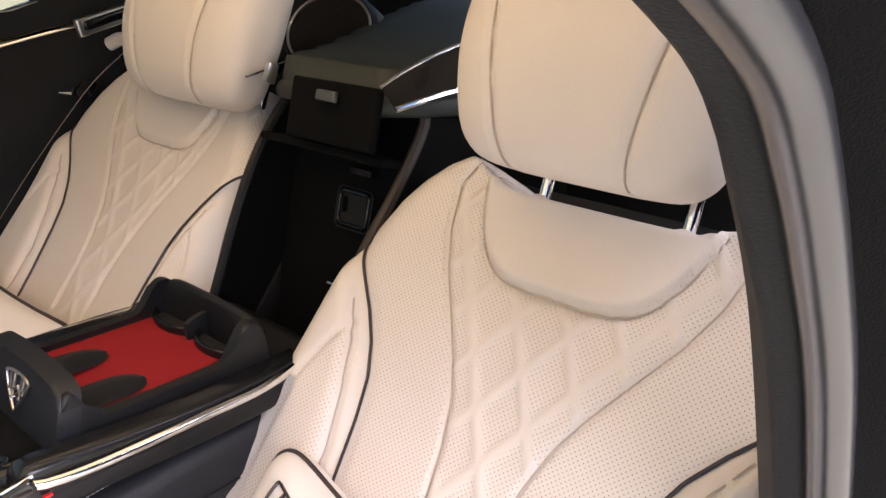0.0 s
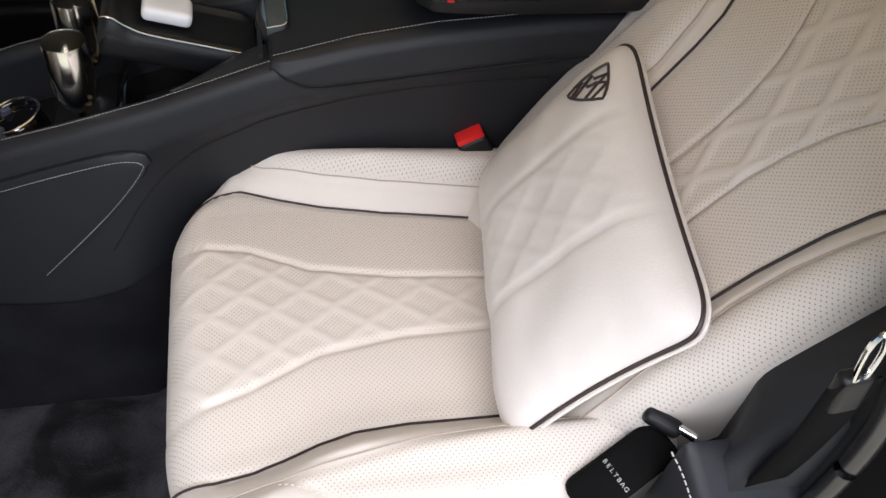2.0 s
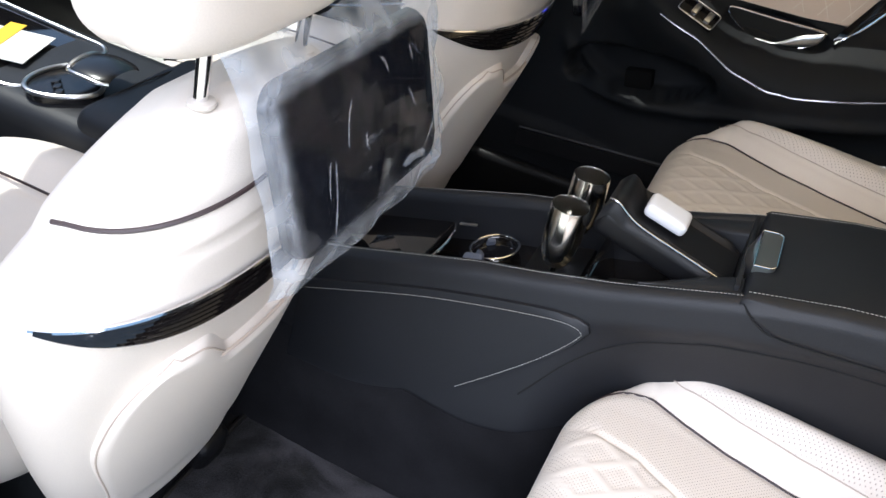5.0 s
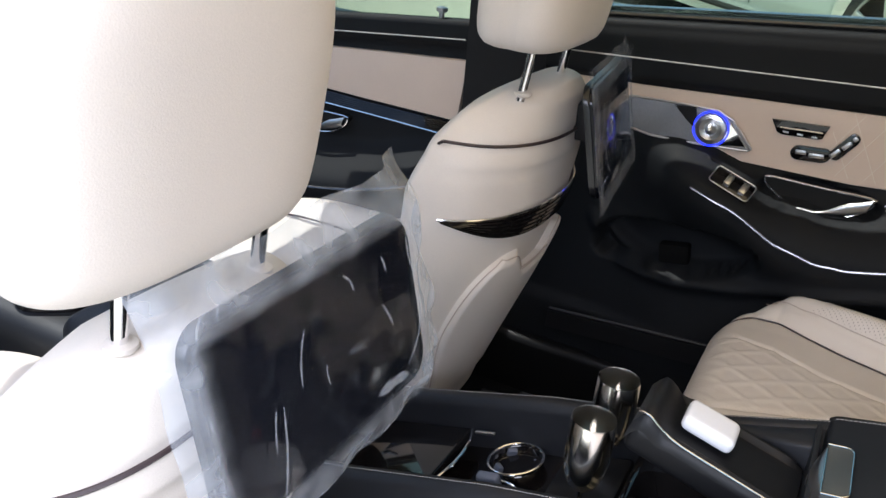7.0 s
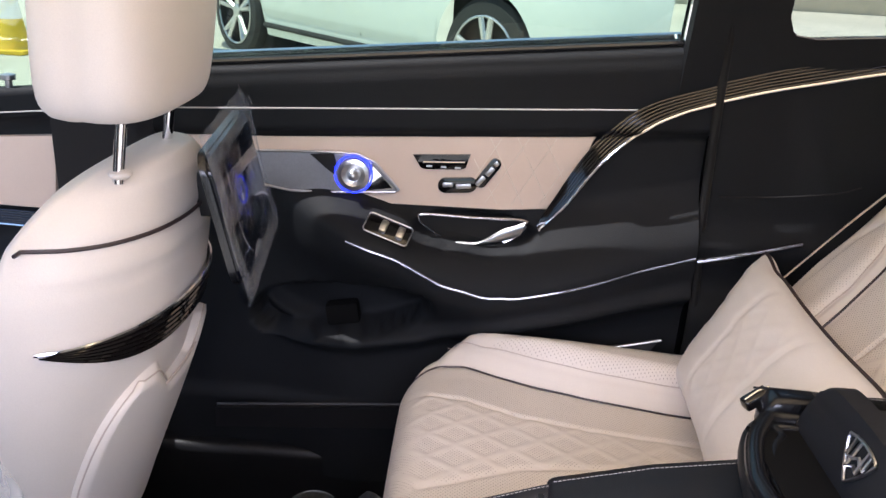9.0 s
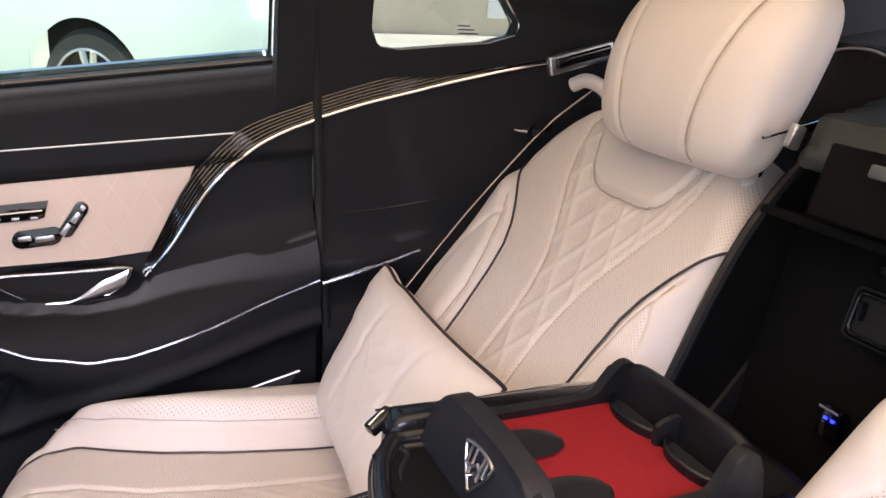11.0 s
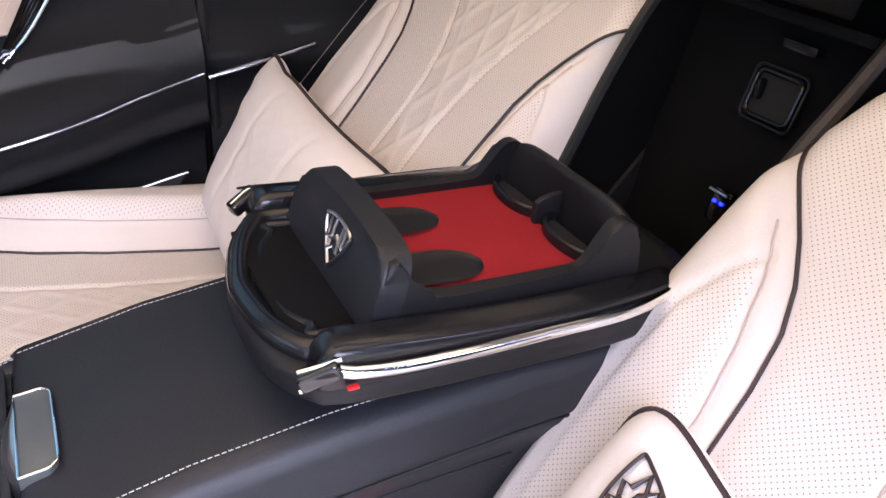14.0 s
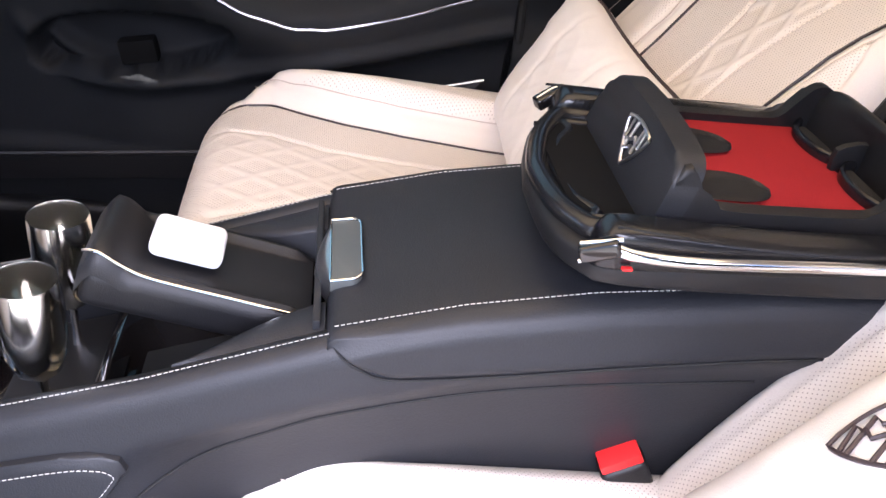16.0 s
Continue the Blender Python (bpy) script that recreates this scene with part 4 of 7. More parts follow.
    # cup holders with chrome rims and rubber inserts
    for y in (-0.045, 0.047):
        x = -0.105
        c = (x, y, fl(x) + 0.006)
        tiltm = Euler((0, radians(-16), 0)).to_matrix().to_4x4()
        cup = part("cup_holder", lathe([(0.034, 0.0), (0.038, 0.001), (0.040, 0.006), (0.038, 0.009), (0.0355, 0.006), (0.034, -0.02), (0.0, -0.021)], c, 32, tiltm), M_PIANO, con, "round cup holder")
        ring = [Vector(c) + tiltm.to_3x3() @ Vector((0.0385 * math.cos(t), 0.0385 * math.sin(t), 0.0095)) for t in np.linspace(0, 2 * math.pi, 33)]
        part("cup_rim", tube(ring, 0.0024, 8), M_CHROME, cup, "chrome rim")
        if y < 0:
            part("cup_grip", box((x + 0.004, y - 0.006, fl(x) + 0.034), (0.030, 0.014, 0.058), 0.005, 3, (8, -16, 0)), M_GRIP, cup, "blue-grey rubber grip")
        for t in (0.6, 2.2, 4.0):
            part("cup_grip", box((x + 0.028 * math.cos(t), y + 0.028 * math.sin(t), fl(x) + 0.004), (0.008, 0.014, 0.016), 0.003, 2, (0, -16, math.degrees(t))), M_GRIP, cup, "blue-grey rubber grip")
    # flute holders and the deep compartment behind them
    part("flute_base", box((0.0, 0, fl(0.0) + 0.008), (0.090, 0.170, 0.018), 0.006, 2, (0, -16, 0)), M_SOFT, con, "black flute holder")
    # Flat plate; the compartment's depth is only its painted shade.
    part("deep_compartment", box((0.125, -0.03, fl(0.12) + 0.004), (0.10, 0.115, 0.004), 0.001, 2, (0, -18, 0)), M_HOLE, con)
    part("compartment_divider", box((0.060, 0, fl(0.06) + 0.02), (0.010, 0.175, 0.045), 0.003, 2, (0, -16, 0)), M_PIANO, con)
    part("cable_socket", box((0.115, -0.074, fl(0.11) + 0.026), (0.014, 0.006, 0.03), 0.002), M_SATIN, con)
    # raised phone tray, hinged at the lid
    T = pose(0.232, 0, 0.772, 0, 14.5, 0)
    def tray_piece(name, bm, m, parent, label=""):
        bmesh.ops.transform(bm, matrix=T, verts=bm.verts)
        return part(name, bm, m, parent, label)
    rows = []
    for x in np.linspace(0, -0.188, 40):
        lip = 0.022 * float(sstep((-x - 0.140) / 0.034))
        row = []
        for a in np.linspace(-1, 1, 33):
            y = a * 0.047
            side_lip = 0.008 * float(sstep((abs(a) - 0.80) / 0.10)) * float(sstep((-x) / 0.02))
            z = max(side_lip * (1 - 0.2 * (lip > 0)), lip * (1 - 0.35 * a ** 4)) - (0.02 * max(0, abs(a) - 0.95) / 0.05) - 0.02 * max(0.0, (-x - 0.180) / 0.008)
            row.append((x, y, z - 0.004))
        rows.append(row)
    P = np.array(rows)
    P = P @ np.array(T.to_3x3()).T + np.array(T.translation)
    tray = sheet("phone_tray", P, M_SOFT, con, "raised black tray with a padded rim")
    tray_piece("tray_shell", box((-0.094, 0, -0.026), (0.184, 0.090, 0.040), 0.012, 3), M_SOFT, tray)
    for side in (-1,):
        pts = [(-0.002, side * 0.0485, 0.000), (-0.06, side * 0.0485, 0.001), (-0.13, side * 0.0485, 0.002), (-0.155, side * 0.048, 0.007), (-0.176, side * 0.047, 0.015), (-0.187, side * 0.044, 0.011)]
        tray_piece("tray_edge", tube(smooth_path(pts, 30), 0.0013, 8), M_CHROME, tray, "thin bright edge")
    case = thing("earbud_case", (0.118, -0.008, 0.81), "small white rounded plastic earbud case on the tray", "earbud case")
    bm = box((-0.112, 0.004, 0.010), (0.061, 0.046, 0.020), 0.0098, 6)
    bmesh.ops.transform(bm, matrix=T, verts=bm.verts)
    part("case_body", bm, M_WHITE, case)
    return con


def flute(at, label):
    f = thing("champagne_flute", at, label, "flute", "flutes in the console")
    bowl = [(0.004, .044), (0.012, .047), (0.0190, .056), (0.0240, .074), (0.0266, .100), (0.0272, .128), (0.0262, .160), (0.0256, .163), (0.0250, .160), (0.0262, .128), (0.0256, .100), (0.0228, .076), (0.018, .060), (0.0, .053)]
    bowl = [(r, .163 - (.163 - h) * 0.84) for r, h in bowl]
    part("bowl", lathe(bowl, at, 40), M_SILVER, f, "mirror-polished silver bowl")
    part("stem", lathe([(0.006, .070), (0.0045, .064), (0.0036, .036), (0.0046, .014), (0.009, .006)], at, 20), M_CHROME, f)
    part("foot", lathe([(0.026, 0.0), (0.027, 0.002), (0.018, 0.004), (0.006, 0.008)], at, 32), M_CHROME, f)
    return f


# ---------------------------------------------------------------- fold-down armrest
def build_armrest():
    a = thing("fold_down_armrest", (0.6, 0, 0.86), "black fold-down armrest with a red-lined tray and chrome strips", "armrest")
    # body: lofted along x
    rings = []
    for x, hw, zt, zb in smooth_path([(.404, .050, .890, .880), (.408, .080, .896, .876), (.416, .102, .900, .874), (.430, .120, .903, .872), (.45, .131, .906, .871), (.55, .136, .908, .870), (.70, .130, .908, .868), (.78, .090, .908, .866)], 30):
        rings.append(((x, 0, (zt + zb) / 2), hw, (zt - zb) / 2, (0, 1, 0), (0, 0, 1)))
    P = superloft(rings, 56, 5.0)
    P[..., 0] += 0.16 * np.clip(P[..., 1], 0, 1) * (P[..., 0] < 0.47)
    sheet("armrest_body", P, M_SOFT, a, "black soft-touch body", close=True)
    for side in (-1, 1):
        k = 0.018 if side > 0 else 0.0
        pts = [(.440 + k, side * .135, .914), (.455, side * .139, .911), (.50, side * .142, .909), (.60, side * .142, .910), (.68, side * .138, .910), (.77, side * .112, .910)]
        part("chrome_strip", tube(smooth_path(pts, 50), 0.0048, 12), M_CHROME, a, "polished chrome strip")
        tip = part("latch", box((.431 + k, side * .132, .9105), (.030, .014, .013), .0035, 3, (0, -26, side * 20)), M_PIANO, a, "black latch with chrome edges")
        for o in (-0.0065, 0.0065) if side < 0 else (0.0065,):
            part("latch_edge", tube([(.418 + k, side * (.128 - o * 0.3), .9045 + o), (.432 + k, side * .1335, .9115 + o), (.444 + k, side * .1365, .917 + o * 0.8)], 0.0016, 8), M_CHROME, tip, "chrome edge")
        # Small red block painting the reflection under the latch tip.
        part("red_reflection", box((.452, side * .1375, .8985), (.008, .004, .0024), .0008), M_BUCKLE, a, "red reflection painted below the latch")
        # padded ledge beside the tray, with a seam along its edge
        rings = [((x + k * (x < 0.5), side * yy, (zt + .890) / 2), hw, (zt - .890) / 2, (0, 1, 0), (0, 0, 1)) for x, yy, hw, zt in smooth_path([(.430, .116, .008, .908), (.434, .116, .014, .918), (.442, .117, .0165, .926), (.47, .118, .0170, .926), (.55, .119, .0175, .921), (.64, .117, .0175, .918), (.74, .108, .0165, .916)], 30)]
        sheet("side_ledge", superloft(rings, 32, 4.0), M_GLOSS, a, "padded black ledge", close=True)
        part("ledge_seam", tube(smooth_path([(.442, side * .126, .926), (.47, side * .130, .924), (.55, side * .132, .918), (.64, side * .130, .915)], 20), 0.0012, 6), M_HOLE, a)
    # front scoop with a double rim
    for off, r, m in ((0.0, 0.0095, M_GLOSS), (0.016, 0.0050, M_GLOSS)):
        rim = smooth_path([(.470, .100 - off, .905), (.440, .100 - off, .906), (.429 + off, .088 - off, .905), (.417 + off, .055 - off * 0.5, .903), (.412 + off, 0, .902), (.417 + off, -.055 + off * 0.5, .903), (.429 + off, -.088 + off, .905), (.440, -.100 + off, .906), (.470, -.100 + off, .905)], 48)
        rim[:, 0] += 0.16 * np.clip(rim[:, 1], 0, 1)
        part("scoop_rim", tube(rim, r, 12), m, a, "rounded scoop rim")
    part("scoop_floor", box((.450, 0, .9055), (.050, .165, .004), .001), M_LINER, a, "dark scoop floor")
    # tray frame: one profile on each side, rising to the badge panel and to the rear wall
    side_prof = [tuple(q) for q in smooth_path([(.478, .903), (.483, .925), (.489, .946), (.494, .958), (.500, .960), (.507, .951), (.516, .936), (.526, .929), (.545, .9265), (.60, .926), (.648, .9265), (.662, .930), (.673, .944), (.683, .957), (.692, .962), (.702, .960), (.709, .948), (.713, .903)], 56)]
    for side in (-1, 1):
        prof = [(u, v if side < 0 or u > 0.53 else .903 + (v - .903) * 0.72) for u, v in side_prof]
        part("tray_side", plate(prof, lambda u, v, d: (u, side * (.099 - d - 0.10 * (v - .903) * 0.6), v), 0.014, 0.004, 3), M_SOFT, a, "black tray frame")
    lean = lambda u, v, d: (.474 + 0.28 * v + d, u * 0.96 - 0.004, .902 + v)
    out = smooth_path([(-.099, 0), (-.098, .030), (-.095, .048), (-.088, .057), (-.072, .062), (-.03, .065), (0, .0655), (.03, .065), (.072, .062), (.086, .055), (.094, .043), (.098, .030), (.099, 0)], 48)
    ins = part("badge_panel", plate([tuple(p) for p in out], lean, 0.022, 0.005, 3), M_BLACK, a, "upright black leather panel")
    nrm = np.array([-0.963, 0, 0.27])
    emblem((.4838, -0.014, .9385), (0, 1, 0), (-0.27, 0, -0.963), nrm, 0.049, M_SATIN, ins, 0.0016, "badge")
    part("red_mat", box((.589, 0, .9135), (.178, .176, .010), .002), M_RED, a, "red felt tray lining")
    for y in (-.048, .034):
        rows = []
        for t in np.linspace(0, 1, 24):
            hw = 0.025 * math.sqrt(max(0.0, 1 - max(0.0, (t - 0.62) / 0.38) ** 2))
            rows.append([(.500 + .094 * t, y + hw * k, .9192 + 0.0045 * (1 - 0.6 * t) * (abs(k) ** 4)) for k in np.linspace(-1, 1, 13)])
        sheet("pen_recess", np.array(rows), M_SOFT, a, "black finger recess")
    # rear wall behind two cup wells: ring lips bulge over the tray, with a fin between them
    rows = []
    for y in np.linspace(-.094, .094, 61):
        xin = .694 + .004 * math.cos(math.pi * y / .094)
        top = .964 - 0.012 * (abs(y) / .094) ** 6
        row = [(xin + 0.10 * (z - .914), y, z) for z in np.linspace(.908, .950, 7)]
        row += [(.699, y, top - .005), (.7015, y, top), (.707, y, top), (.711, y, top - .005), (.714, y, .93), (.716, y, .90)]
        rows.append(row)
    sheet("rear_wall", np.array(rows), M_SOFT, a, "tall black rear wall behind two cup wells")
    for y0 in (-.044, .044):
        lip = [(.692 - .024 * math.sin(t) ** 0.8, y0 - .041 * math.cos(t)) for t in np.linspace(0, math.pi, 28)]
        # Flat floor; the shade of the well's depth is put into its black.
        floor = bmesh.new()
        floor.faces.new([floor.verts.new((u, v, .9200)) for u, v in lip])
        well = part("cup_well", floor, M_HOLE, a, "dark cup well")
        P = np.array([[(u - .002, v, .916), (u - .003, v, .927), (u - .001, v, .9295), (u + .002, v, .927), (u + .003, v, .918)] for u, v in lip])
        sheet("cup_lip", P, M_GLOSS, well, "curved cup lip")
    fin = [(.672, .914), (.670, .930), (.672, .938), (.678, .942), (.690, .945), (.698, .945), (.698, .914)]
    part("fin", plate(fin, lambda u, v, d: (u, d - .003, v), 0.006, 0.002, 2), M_SOFT, a, "upright fin between the cup wells")
    return a


# ---------------------------------------------------------------- compartment between the backrests
def build_bin():
    b = thing("rear_compartment", (0.9, 0, 0.8), "open black storage compartment between the rear backrests", "compartment")
    # the side cheeks follow the backrest line
    left = [(.70, .66), (.765, .82), (.809, .921), (.837, .988), (.873, 1.059), (.909, 1.110), (.945, 1.150), (.955, 1.175)]
    right = [(.70, .82), (.76, .895), (.808, .954), (.850, 1.008), (.899, 1.065), (.940, 1.120), (.950, 1.150), (.935, 1.178)]
    for y, out, line, m in ((.137, 1, left, M_SOFT), (-.103, -1, right, M_EDGE)):
        pts = [tuple(p) for p in smooth_path(line, 20)] + [(1.25, 1.17), (1.25, 0.60), (0.72, 0.60)]
        part("side_cheek", plate(pts, lambda u, v, d: (u, y + out * d, v), 0.010), M_LINER, b, "black lined cheek")
        part("edge_trim", tube([(u, y + out * 0.004, v) for u, v in smooth_path(line, 30)], 0.0075, 8), m, b, "worn dark edge trim")
    part("back_panel", box((0.927, 0.017, 0.980), (0.010, 0.236, 0.42), 0.003, 2, (0, 14, 0)), M_LINER, b, "black back panel")
    part("bin_floor", box((0.84, 0.017, 0.800), (0.18, 0.236, 0.010), 0.002), M_LINER, b)
    part("inner_ledge", box((0.905, 0.017, 1.095), (0.045, 0.234, 0.010), 0.003, 2, (0, 14, 0)), M_LINER, b, "dark ledge under the flap")
    recess = [(u, v) for u, v in rounded(0.052, 0.040, 0.007)]
    lie = lambda u, v, d: (0.924 + 0.25 * v + d, u - 0.005, 1.016 + v)
    # Plate on the panel, blackened for the shade of a recess.
    part("pull_recess", plate(recess, lie, 0.004), M_HOLE, b, "dark pull recess")
    for grow, r in ((0.002, 0.0026), (0.012, 0.0014)):
        ring = [lie(u, v, -0.002) for u, v in rounded(0.052 + grow, 0.040 + grow, 0.008)]
        part("recess_frame", tube(ring + ring[:1], r, 8), M_GLOSS if grow < 0.01 else M_SOFT, b, "black frame")
    part("pull_tab", box((0.921, 0.012, 1.020), (0.010, 0.006, 0.020), 0.002), M_GLOSS, b)
    part("hook", box((0.934, -0.014, 1.066), (0.014, 0.042, 0.010), 0.003), M_GLOSS, b)
    part("usb_port", box((0.893, -0.004, 0.905), (0.012, 0.024, 0.034), 0.003, 2, (0, 14, 0)), M_PIANO, b, "small port with blue lights")
    part("port_edge", tube([(0.884, -0.016, 0.922), (0.884, 0.008, 0.922)], 0.0014, 6), M_SATIN, b, "bright edge")
    for dy in (-0.005, 0.004):
        part("port_light", box((0.886, dy - 0.004, 0.911), (0.002, 0.004, 0.003), 0.0005), M_BLUE, b, "blue indicator light")
    # flap that hangs from the shelf edge
    flap = part("flap", box((0.878, -0.024, 1.150), (0.010, 0.156, 0.074), 0.004, 3, (0, 14, 0)), M_LINER, b, "black flap, hanging open")
    part("latch", box((0.868, -0.026, 1.172), (0.008, 0.034, 0.013), 0.003, 3, (0, 14, 0)), M_BUTTON, flap, "grey metal latch")
    part("flap_hinge", box((0.885, 0.104, 1.183), (0.016, 0.010, 0.026), 0.003, 2, (0, 20, 0)), M_SATIN, b)
    return b


def build_shelf():
    # padded parcel shelf, with a raised hood over the compartment
    rows = []
    for x in np.linspace(0.885, 1.60, 40):
        row = []
        for y in np.linspace(-0.70, 0.70, 61):
            hood = float(sstep((0.150 + 0.42 * max(0, x - 0.90) - abs(y)) / 0.05))
            z = 1.165 + 0.10 * max(0, x - 1.0) * 0.5 + 0.040 * hood * float(sstep((x - 0.875) / 0.03)) + 0.02 * hood * float(sstep((x - 0.95) / 0.4))
            xx = x + (0.16 * (1 - hood) * (1 - float(sstep((x - 0.885) / 0.7))))
            row.append((xx, y, z))
        rows.append(row)
    top = np.array(rows)
    rolled = [top[0] + np.array([0.011 - 0.012 * math.sin(a), 0, 0.012 * math.cos(a) - 0.012]) for a in np.linspace(math.pi, 0.15, 9)]
    ob = sheet("parcel_shelf", np.concatenate([np.array(rolled), top[1:]]), M_SHELF)
    tagged(ob, "black leather parcel shelf with a raised hood", "parcel shelf", "", "structure")
    # round speaker behind the far headrest
    sp = thing("rear_speaker", (1.13, 0.24, 1.17), "black oval speaker with a bright ring on the shelf", "speaker")
    tm = Euler((radians(8), radians(-58), 0)).to_matrix().to_4x4() @ Matrix.Diagonal((0.72, 0.95, 0.8, 1.0))
    at = (1.13, 0.275, 1.205)
    part("housing", lathe([(0.100, -0.05), (0.100, 0.0), (0.094, 0.008), (0.086, 0.004)], at, 40, tm), M_SOFT, sp, "black housing")
    part("cone", lathe([(0.086, 0.004), (0.06, -0.006), (0.03, -0.012), (0.0, -0.010)], at, 40, tm), M_WIRE, sp, "dark grille")
    ring = [Vector(at) + tm.to_3x3() @ Vector((0.088 * math.cos(t), 0.088 * math.sin(t), 0.007)) for t in np.linspace(0, 2 * math.pi, 41)]
    part("ring", tube(ring, 0.0025, 8), M_SATIN, sp, "bright ring")
    part("ambient_strip", tube(smooth_path([(1.13, 0.375, 1.178), (1.12, 0.34, 1.186), (1.125, 0.30, 1.182)], 12), 0.0045, 8), M_AMBER, sp, "red ambient light strip")
    # glossy oval inlays with chrome lips beside the hood
    for side in (-1, 1):
        inl = thing("shelf_speaker", (0.98, side * 0.22, 1.17), "glossy black oval inlay with a chrome lip on the shelf", "speaker", "shelf speakers")
        rows = []
        for t in np.linspace(0, 1, 24):
            x = 0.862 + 0.36 * t
            y = side * (0.146 + 0.012 * math.sin(t * 3.1) + 0.15 * t ** 2)
            hgt = (0.050 if side < 0 else 0.016) * math.sin(math.pi * min(1, 0.10 + 0.80 * t)) ** 0.7
            rows.append([(x, y - side * 0.022 * k, 1.172 + (0.055 if side < 0 else 0.02) * t + hgt * k) for k in np.linspace(0, 1, 8)])
        P = np.array(rows)
        sheet("inlay", P, M_PIANO, inl, "piano black inlay")
        part("chrome_lip", tube(P[:, 0], 0.0035, 8), M_CHROME, inl, "chrome lip")
        part("upper_lip", tube(P[:, -1], 0.0018, 8), M_CHROME, inl, "thin chrome edge")


# ---------------------------------------------------------------- front seats
def front_seat(yc, ys, yp, g, label):
    """yc: middle of the seat; ys: middle of its screen; yp: of its headrest; g: how broad it is."""
    st = thing("car_seat", (-0.5, yc, FLOOR_Z), label, "car seat", "front seats")
    zo = -0.020 if yc < 0 else 0.025  # the two seats are set to different heights
    # backrest, lofted upwards; reclined
    def rear_x(z):
        return float(np.interp(z, [.40, .46, .55, .65, .76, .86, .95, 1.03, 1.08], [-.345, -.333, -.305, -.272, -.238, -.210, -.196, -.200, -.225]))
    rings = []
    ZS = [.44, .455, .50, .62, .78, .90, .97, 1.02, 1.045, 1.052]
    HW = [.13, .158, .176, .207, .236, .236, .210, .162, .110, .05]
    DP = [.04, .055, .070, .100, .135, .150, .135, .100, .060, .03]
    for z, hw, dp in smooth_path(list(zip(ZS, HW, DP)), 90):
        rings.append(((rear_x(z) - dp, yc, z), hw * g, dp, (0, 1, 0), (1, 0, 0)))
    P = superloft(rings, 120, 2.2)
    mid = np.array([rear_x(z) - np.interp(z, ZS, DP) for z in P[..., 2].ravel()]).reshape(P.shape[:2])
    P[..., 0] = np.where(P[..., 0] < mid, mid - 0.25 * (mid - P[..., 0]), P[..., 0])
    behind = sstep((P[..., 0] - mid) / 0.01)
    P[..., 0] -= behind * 0.003 * (np.exp(-((P[..., 2] - 0.935) / 0.004) ** 2) + np.exp(-((P[..., 2] - 0.978) / 0.004) ** 2))
    def fall(y, z):
        """The near seat's shoulder is drawn in and falls away towards the door."""
        k = (0.0 if yc > 0 else 1.0) * sstep((z - 0.84) / 0.13) * (y < yc)
        return yc + (y - yc) * (1 - 0.15 * k), z - 0.20 * k * np.clip(yc - y - 0.04, 0, 1)
    P[..., 1], P[..., 2] = fall(P[..., 1], P[..., 2])
    P[..., 2] += zo
    sheet("backrest", P, M_CREAM, st, "cream leather seat back", close=True)

    def on_back(y, z, off=0.0):
        """Place on the rear of the seat back, off out of its skin."""
        hw, dp = np.interp(z, ZS, HW) * g, np.interp(z, ZS, DP)
        k = min(abs(y - yc) / hw, 0.9995)
        out = np.array([hw * (1 - k ** 2.2) ** 0.5, dp * k * (1 if y > yc else -1)])
        out = out / max(float(np.linalg.norm(out)), 1e-6)
        x = rear_x(z) - dp + dp * (1 - k ** 2.2) ** (1 / 2.2) + off * out[0]
        y, z = fall(y + off * out[1], z)
        return (x, float(y), float(z) + zo)
    # piping over the shoulders
    part("piping", tube([on_back(yc + a * 0.220 * g, 0.978, 0.002) for a in np.sin(np.linspace(-1.20 if yc < 0 else -1.5, 1.5, 60))], 0.0024, 6), M_PIPE, st, "dark piping")
    # slatted lacquer crescent
    up = lambda a: 0.870 + 0.004 * (1 - a * a)
    lo = lambda a: 0.870 - 0.043 * (1 - a ** 4)
    turn = np.sin(np.linspace(-1.38, 0.22 if yc < 0 else 1.45, 70))
    rows = [[on_back(yc + a * 0.232 * g, up(a) * k + lo(a) * (1 - k), 0.004) for k in np.linspace(0, 1, 8)] for a in turn]
    tr = sheet("lacquer_trim", np.array(rows), M_PIANO, st, "dark slatted lacquer trim")
    for k in np.linspace(0.06, 0.9, 6):
        part("slat", tube([on_back(yc + a * 0.230 * g, up(a) * k + lo(a) * (1 - k), 0.006) for a in turn], 0.0024, 6), M_PIANO, tr)
    part("bright_line", tube([on_back(yc + a * 0.232 * g, up(a), 0.006) for a in turn], 0.0022, 6), M_CHROME, tr, "chrome line")
    # map pocket board: high rounded corners, dipping to a slot in the middle
    rows = []
    for zk in np.linspace(.475, .795, 44):
        row = []
        for a in np.linspace(-1, 1, 60):
            up_ = (zk - .475) / .320
            lim = (0.140 + 0.042 * float(sstep(up_ / 0.6))) * max(1 - min(up_ * 0.985, 1) ** 7, 0.0) ** 0.25
            z = zk - 0.042 * float(sstep((zk - .60) / .19)) * float(sstep((0.75 - abs(a)) / 0.45))
            edge = float(sstep((1 - abs(a)) / 0.06)) * float(sstep((.795 - zk) / 0.012)) * float(sstep(up_ / 0.06))
            row.append(on_back(yc + a * lim * g, z, -0.004 + 0.022 * edge * (0.40 + 0.60 * up_)))
        rows.append(row)
    Q = np.array(rows)
    pk = sheet("map_pocket", Q, M_CREAM, st, "cream leather map pocket")
    rim = np.concatenate([Q[2:-2, 1], Q[-2, 1:-1], Q[2:-2, -2][::-1]]) + np.array([0.0012, 0, 0])
    part("seam", tube(rim, 0.0012, 5), M_SEAM, pk)
